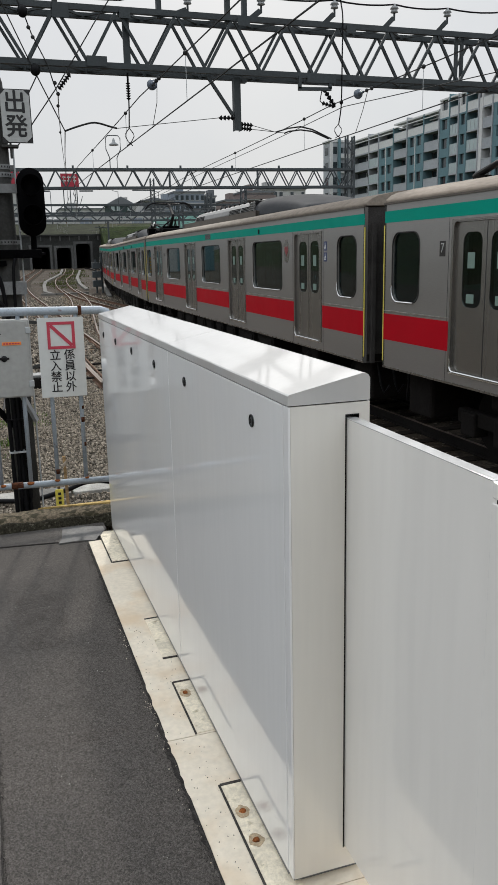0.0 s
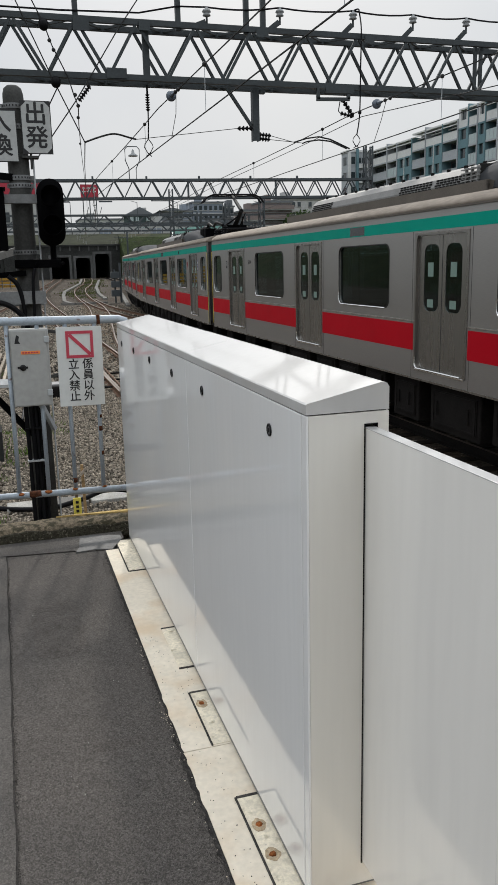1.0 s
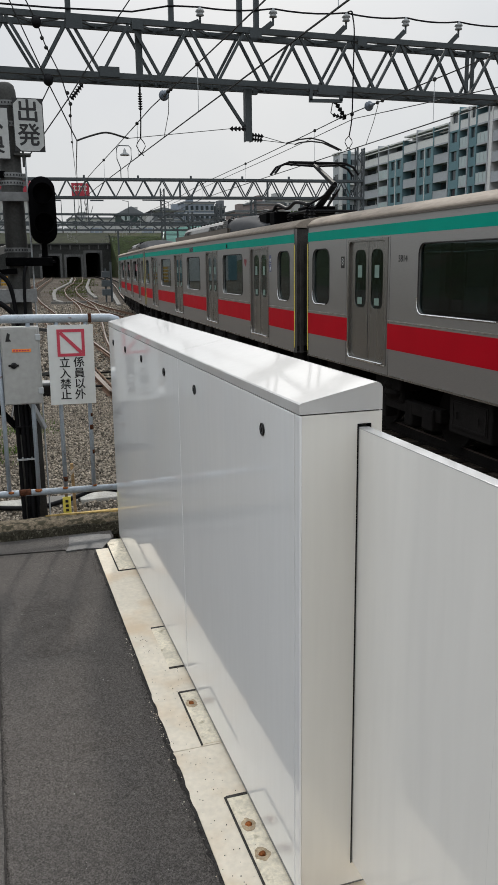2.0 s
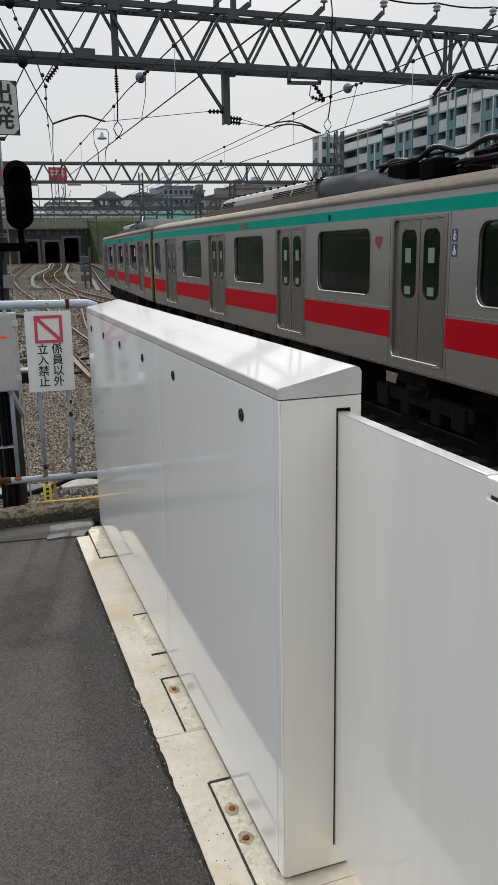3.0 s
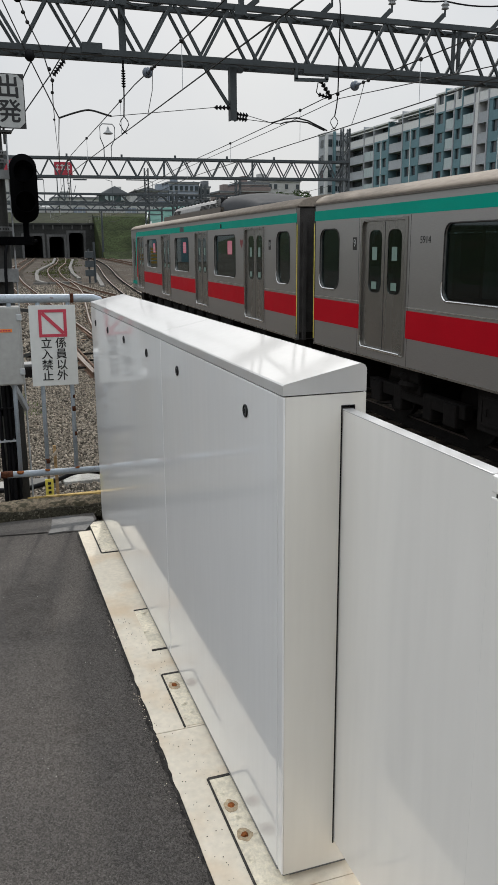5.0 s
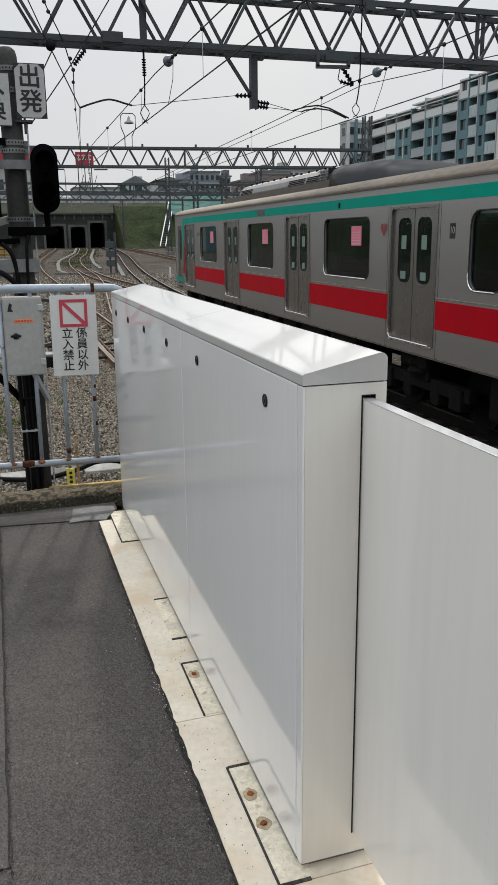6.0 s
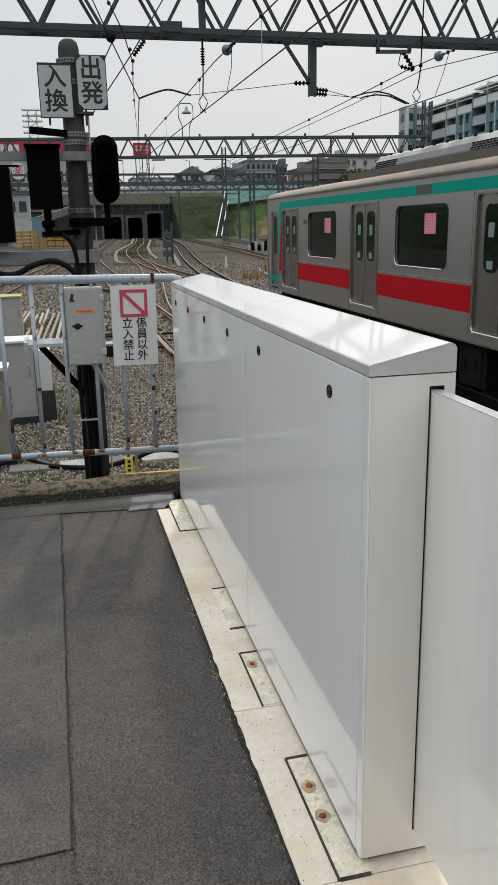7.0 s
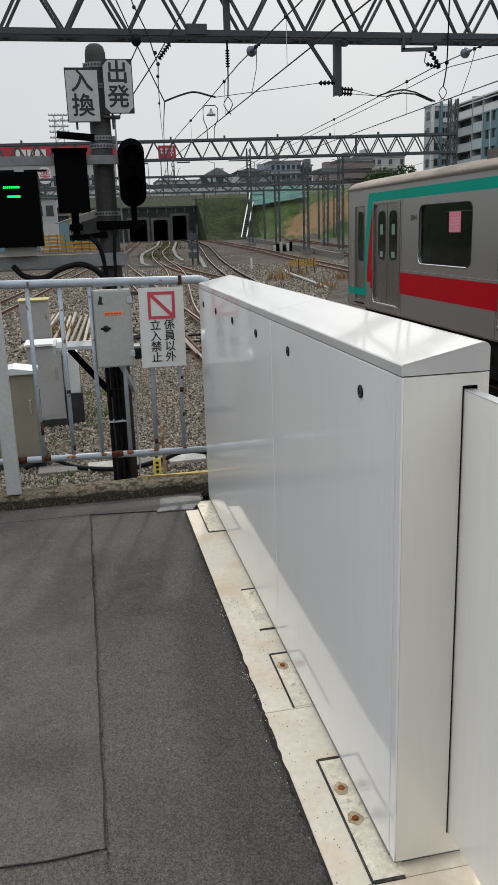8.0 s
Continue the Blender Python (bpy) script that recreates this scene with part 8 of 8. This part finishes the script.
def build_apartments():
    """The long apartment house beside the line: pale frame, teal piers, recessed balconies."""
    a = thing("apartment_building", "long pale and teal apartment building with recessed balconies", "apartment building")
    X, H, N = 68.7, 2.75, 8
    # bays from the far end towards the station: kind and width
    bays = [("g", 7.7), ("f", 3.8), ("T", 5.4), ("g", 4.6), ("T", 5.3), ("g", 4.5), ("t", 2.9), ("f", 2.4), ("t", 2.1), ("f", 3.0), ("w", 0.9), ("g", 2.4), ("T", 5.4), ("g", 2.6), ("f", 3.0), ("g", 2.8)]
    # core behind the balconies carries their shade as a dark colour
    part("core", B(X + 1.6, X + 11, 84.8, 143.2, 0.5, 21.6), M["bdark"], a, "recess wall with its shade in the colour")
    part("roof", B(X + 0.9, X + 11.3, 83.8, 143.4, 21.61, 21.8), M["bpale"], a)
    y = 143.2
    for i, (k, w) in enumerate(bays):
        TOP = 22.0 if i < 3 else 22.6 if i < 6 else 23.9
        y1, y0 = y, y - w
        y = y0
        ym = (y0 + y1) / 2
        wall = "bteal" if k in "Tt" else "bpale" if k == "w" else "bgrey"
        part("pier", B(X - 0.12, X + 1.59, y0 - 0.11, y0 + 0.11, 0.5, TOP + (0.35 if i % 3 == 0 else 0.0)), M["bpale" if k in "wf" and i % 2 == 0 else wall], a, "facade pier")
        part("bay_wall", B(X + 1.6, X + 9, y0, y1, 21.81, TOP), M["bpale"], a)
        for f in range(N):
            z1 = TOP - f * H
            z0 = z1 - H
            part("slab", B(X - 0.04, X + 1.59, y0 + 0.115, y1 - 0.115, z1 - 0.24, z1), M["bpale" if f == 0 else wall], a)
            if f == 0 and k != "t" or k == "g":
                b_ = part("balcony", B(X, X + 0.12, y0 + 0.115, y1 - 0.115, z0, z0 + 1.15), M["bpale" if f == 0 else "bgrey"], a, "balcony front")
                part("handrail", B(X - 0.03, X + 0.15, y0 + 0.115, y1 - 0.115, z0 + 1.15, z0 + 1.21), M["galv_plain"], b_)
                w_ = part("window", B(X + 1.53, X + 1.58, y0 + 0.4, y1 - 0.5, z0 + 0.1, z1 - 0.5), M["bglass"], a)
                part("frame", B(X + 1.49, X + 1.525, ym - 0.05, ym + 0.05, z0 + 0.1, z1 - 0.5), M["bpale"], w_)
                if f == 0:
                    part("pergola_beam", B(X - 0.06, X + 0.1, y0 + 0.115, y1 - 0.115, z1 - 0.75, z1 - 0.60), M["bpale"], a)
            elif k == "f":
                b_ = part("balcony", B(X, X + 0.06, y0 + 0.115, y1 - 0.115, z0, z0 + 1.45), M["bpanel"], a, "frosted glass balcony front")
                for c in (0.33, 0.67):
                    yy = y0 + (y1 - y0) * c
                    part("handrail", B(X - 0.03, X - 0.002, yy - 0.03, yy + 0.03, z0, z0 + 1.5), M["galv_plain"], b_)
                part("window", B(X + 1.53, X + 1.58, y0 + 0.3, y1 - 0.3, z0 + 0.1, z1 - 0.4), M["bglass"], a)
            elif k == "w":
                part("facade_panel", B(X - 0.02, X + 0.4, y0 + 0.115, y1 - 0.115, z0, z1 - 0.24), M[wall], a)
            else:
                lo = z0 + 1.05
                wm = M["bpale" if f == 0 else wall]
                part("facade_panel", B(X + 0.02, X + 0.4, y0 + 0.115, y1 - 0.115, z0, lo), wm, a)
                bw = (y1 - y0 - 0.23)
                cuts = ((0.0, 0.22), (0.78, 1.0)) if k == "t" else ((0.0, 0.16), (0.42, 0.58), (0.84, 1.0))
                for c0, c1 in cuts:
                    part("facade_panel", B(X + 0.02, X + 0.4, y0 + 0.115 + bw * c0, y0 + 0.115 + bw * c1, lo, z1 - 0.24), wm, a)
                for (_, c0), (c1, _) in zip(cuts, cuts[1:]):
                    part("window", B(X + 0.28, X + 0.33, y0 + 0.115 + bw * c0, y0 + 0.115 + bw * c1, lo, z1 - 0.24), M["bglass"], a)
                if k == "T":
                    part("drain_pipe", B(X - 0.08, X + 0.015, ym - 0.07, ym + 0.07, z0, z1), M["bpale"], a)
    # end tower facing the line
    t = thing("apartment_building", "pale grey end tower of the apartment building with small windows", "apartment building")
    tx0, tx1, ty0, ty1, tz = 64.6, 68.5, 143.4, 146.6, 21.9
    part("wall", B(tx0, tx1 + 6, ty0, ty1, 0.5, tz), M["bgrey"], t)
    part("parapet", B(tx0 - 0.15, tx1 + 6, ty0 - 0.15, ty1 + 0.15, tz, tz + 0.4), M["bpale"], t)
    part("corner_pier", B(tx0 - 0.1, tx0 + 0.5, ty0 - 0.12, ty0 - 0.005, 0.5, tz), M["bpale"], t)
    part("corner_pier", B(tx0 + 1.5, tx0 + 1.95, ty0 - 0.5, ty0 - 0.005, 0.5, tz + 0.6), M["bteal"], t)
    for f in range(8):
        z = tz - 1.9 - f * H
        part("window", B(tx0 - 0.06, tx0 - 0.005, ty0 + 0.9, ty0 + 2.2, z - 0.3, z + 1.1), M["bglass"], t)
        part("window", B(tx0 + 0.6, tx0 + 1.35, ty0 - 0.08, ty0 - 0.005, z - 0.2, z + 1.1), M["bglass"], t)
        for x in (2.2, 2.75, 3.3):
            part("window", B(tx0 + x, tx0 + x + 0.36, ty0 - 0.08, ty0 - 0.005, z, z + 0.95), M["bglass"], t)
        part("balcony", B(tx0 + 2.0, tx0 + 3.85, ty0 - 0.45, ty0 - 0.006, z - 0.95, z - 0.25), M["bpale"], t)


def build_far_gantries():
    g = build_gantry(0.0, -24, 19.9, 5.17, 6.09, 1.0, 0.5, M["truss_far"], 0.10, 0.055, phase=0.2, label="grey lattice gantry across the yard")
    lattice_post(g, 19.75, 0.0, -1.2, 7.85, 0.38, M["truss_far"])
    for x in (-3.0, 1.5, 4.6, 7.4, 10.2, 13.0, 15.6, 18.2):
        part("stub", B(x - 0.05, x + 0.05, -0.3, -0.2, 6.14, 6.28), M["truss_far"], g)
    for x in (9.6, 14.4):
        part("upright", B(x - 0.05, x + 0.05, -0.27, -0.2, 5.17, 6.09), M["truss_far"], g)
    for x in (3.0, 5.2):
        part("hanger", B(x - 0.35, x + 0.35, -0.25, -0.2, 4.98, 5.05), M["truss_far"], g)
    g.matrix_basis = pose(0, 42.9, 0, 0, 0, -6.1)
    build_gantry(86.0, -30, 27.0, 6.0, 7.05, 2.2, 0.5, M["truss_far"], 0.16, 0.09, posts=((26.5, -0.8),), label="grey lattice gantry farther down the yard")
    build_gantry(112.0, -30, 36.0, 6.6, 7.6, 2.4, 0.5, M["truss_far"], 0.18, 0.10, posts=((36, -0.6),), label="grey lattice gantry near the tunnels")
    for x, y, z1 in ((19.27, 79.0, 6.9), (19.97, 71.0, 7.1), (22.8, 69.5, 7.4), (19.87, 95.0, 10.6)):
        g = thing("lattice_mast", "grey lattice steel overhead-line mast", "mast", group="line masts")
        lattice_post(g, x, y, rail_z(y) - 0.3, z1, 0.42, M["truss_far"])
        part("base", B(x - 0.45, x + 0.45, y - 0.45, y + 0.45, rail_z(y) - 0.4, rail_z(y) + 0.2), M["concrete"], g)
        part("cross_arm", B(x - 2.4, x + 0.3, y - 0.06, y + 0.06, z1 - 1.4, z1 - 1.28), M["truss_far"], g)
    for x, y, z1 in ((32.3, 108, 8.2), (25.5, 112, 7.0), (18.6, 122, 7.0)):
        g = thing("line_mast", "slender grey overhead-line mast", "mast", group="line masts")
        part("pole", rod(bmesh.new(), (x, y, rail_z(y) - 0.3), (x, y, z1), 0.16, 0.12), M["truss_far"], g)
        part("cross_arm", B(x - 2.0, x + 0.2, y - 0.05, y + 0.05, z1 - 1.0, z1 - 0.9), M["truss_far"], g)
    fw = thing("overhead_wire", "thin contact wires over the far tracks", "overhead wire", group="overhead line")
    for xa, xb, za in ((16.0, 18.6, 4.2), (16.0, 18.6, 5.1), (21.4, 24.2, 4.4), (21.4, 24.2, 5.3), (26.0, 28.3, 4.6)):
        part("wire", tube(bmesh.new(), [(xa + (xb - xa) * i / 8, 46 + 9 * i, za + rail_z(46 + 9 * i) + 1.1 - (0.25 if i % 2 else 0.0)) for i in range(9)], 0.013, 4), M["wire"], fw)
    # relay boxes and a low signal in the yard
    d = thing("dwarf_signal", "small grey signal post with boxes between the tracks", "signal post")
    x, y = 8.7, 63
    z = ground_z(x, y)
    part("post", rod(bmesh.new(), (x, y, z), (x, y, z + 3.1), 0.09), M["truss_far"], d)
    part("post", rod(bmesh.new(), (x - 0.45, y, z), (x - 0.45, y, z + 2.6), 0.07), M["truss_far"], d)
    for zz in (0.5, 1.2, 1.9):
        part("box", B(x - 0.75, x - 0.1, y - 0.3, y + 0.2, z + zz, z + zz + 0.5, 0.02), M["truss_far"], d)
    rs = thing("relay_stand", "black and white relay stand beside the far tracks", "relay stand")
    for i in range(6):
        xx = 18.3 + i * 0.34
        part("box", B(xx, xx + 0.22, 77.0, 77.3, rail_z(77) - 0.2, rail_z(77) + 0.42 + 0.16 * (i % 3), 0.02), M["black" if i % 2 else "signgrey"], rs)
    part("rack", B(18.2, 20.3, 77.32, 77.4, rail_z(77) - 0.25, rail_z(77) + 0.1), M["truss_far"], rs)
    r = thing("track_fence", "short rusty yellow rail fence beside the track", "fence")
    for i in range(4):
        xx = 12.0 + i * 0.5
        part("post", B(xx - 0.04, xx + 0.04, 46.5, 46.58, ground_z(xx, 46) - 0.05, ground_z(xx, 46) + 0.95), M["truss_far"], r)
    for i in range(9):
        xx = 11.95 + i * 0.19
        part("slat", B(xx, xx + 0.12, 46.45, 46.49, ground_z(xx, 46) + 0.5, ground_z(xx, 46) + 0.9), M["sitegold"], r)
    k = thing("km_post", "small white trackside post", "post")
    part("post", B(11.3, 11.42, 55, 55.12, ground_z(11, 55), ground_z(11, 55) + 0.75, 0.02), M["signwhite"], k)
    e = thing("low_wall", "low pale cable-trough wall along the far track", "trough", kind="structure")
    for i in range(40):
        y = 62 + i * 1.3
        x = 20.2 + 0.06 * (y - 62)
        part("trough_block", B(x, x + 0.4, y, y + 1.2, rail_z(y) - 0.25, rail_z(y) + 0.3), M["concrete"], e)


def build_trough_lines():
    """Pale concrete cable troughs winding between the tracks, and a thin pipe on the ballast."""
    for line in ([(4.67, 62.2), (4.4, 65.2), (5.0, 74), (5.75, 81.6), (9.3, 103.1), (11.6, 124.0)], [(7.94, 66.9), (8.3, 74.5), (9.66, 88.5), (13.3, 116.4)], [(8.26, 56.6), (9.03, 63.0), (10.3, 74)], [(3.9, 62.4), (5.0, 62.0), (7.6, 62.6)]):
        t = thing("cable_trough", "pale concrete cable trough winding between the tracks", "trough", group="cable troughs")
        for (xa, ya), (xb, yb) in zip(line, line[1:]):
            n = max(1, int(math.hypot(xb - xa, yb - ya) / 2.4))
            for i in range(n):
                p, q = (xa + (xb - xa) * i / n, ya + (yb - ya) * i / n), (xa + (xb - xa) * (i + 0.96) / n, ya + (yb - ya) * (i + 0.96) / n)
                part("trough_block", beam(bmesh.new(), (*p, ground_z(*p) + 0.08), (*q, ground_z(*q) + 0.08), 0.30, 0.16), M["concrete"], t)
    p = thing("ground_pipe", "thin pale pipe lying on the ballast", "pipe")
    part("pipe", tube(bmesh.new(), [(11.9, 47.5, BED + 0.25), (11.6, 45.9, BED + 0.2), (11.0, 39.8, BED + 0.15), (10.4, 33.9, BED + 0.1)], 0.06, 6), M["hpale"], p)


build_ground()
build_platform()
build_unseen_back_wall()
build_barrier()
build_fence()
build_signal()
build_yard_objects()
build_near_gantry()
build_wires()
build_far_gantries()
build_trough_lines()
build_portal()
build_town()
build_apartments()

CARS = [
    build_car("a", "stainless train car with red and green bands, cable on its roof", digit="7", cables=True),
    build_car("b", "stainless train car with red and green bands", number="5814", digit="8", heart=2),
    build_car("c", "stainless train car with raised pantograph, red and green bands", panto=-7.5, number="5914", digit="9", heart=True),
    build_car("d", "stainless end car with crew cab and pink window notices", cab=True, number="5014", digit="10", pink=True, heart=True),
]

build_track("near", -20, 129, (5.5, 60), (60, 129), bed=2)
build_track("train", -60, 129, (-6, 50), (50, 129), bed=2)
build_turnout()
build_track("straight", 16, 129, (26, 60), (60, 129), bed=1)
build_track("left", 12, 97, (20, 60), (60, 97), bed=1)
build_track("crossover", 26, 66)
build_track("right_a", 0, 122, (30, 60), (60, 122), bed=1)
build_track("right_b", 40, 116, (0, 0), (40, 116), bed=1)
build_track("right_c", 40, 110, (0, 0), (40, 110), bed=1)
build_ballast_stones()
random.seed(31)
blades("weeds", [(-1.0, 7.7, BED, 0.8), (-0.75, 11.2, BED, 1.1), (-0.9, 12.0, BED, 0.9), (0.0, 14.5, BED, 0.7), (-1.3, 3.6, BED + 1.0, 0.4), (-0.55, 10.4, BED, 0.7), (-2.2, 16, BED, 1.2), (-0.4, 21, BED, 1.2), (0.1, 12.6, BED, 0.8), (0.25, 13.4, BED, 0.6), (-0.5, 12.8, BED, 0.9), (-1.2, 13.5, BED, 1.0), (-0.95, 9.6, BED, 0.8), (-1.5, 17.5, BED, 1.2)], M["weed"], "green weeds growing through the ballast", (0.04, 0.14), 0.38, 110)
blades("track_weeds", [(5.2 + (y - 70) * 0.13 + random.uniform(-0.7, 2.2), y, ground_z(0, y), random.uniform(1.2, 2.4)) for y in [random.uniform(70, 124) for _ in range(60)]], M["trackweed"], "low green weeds between the far tracks", (0.03, 0.10), 0.7, 34, 0.03)
blades("dry_grass", [(10.3, 42.5, BED, 1.9), (10.6, 34.5, BED, 1.4), (12.3, 45.5, BED, 1.4), (13.4, 41, BED, 1.2), (-1.5, 22, BED, 1.3)], M["dryweed"], "dry yellow grass tufts beside the track", (0.15, 0.38), 0.4, 80, 0.02)

motions()
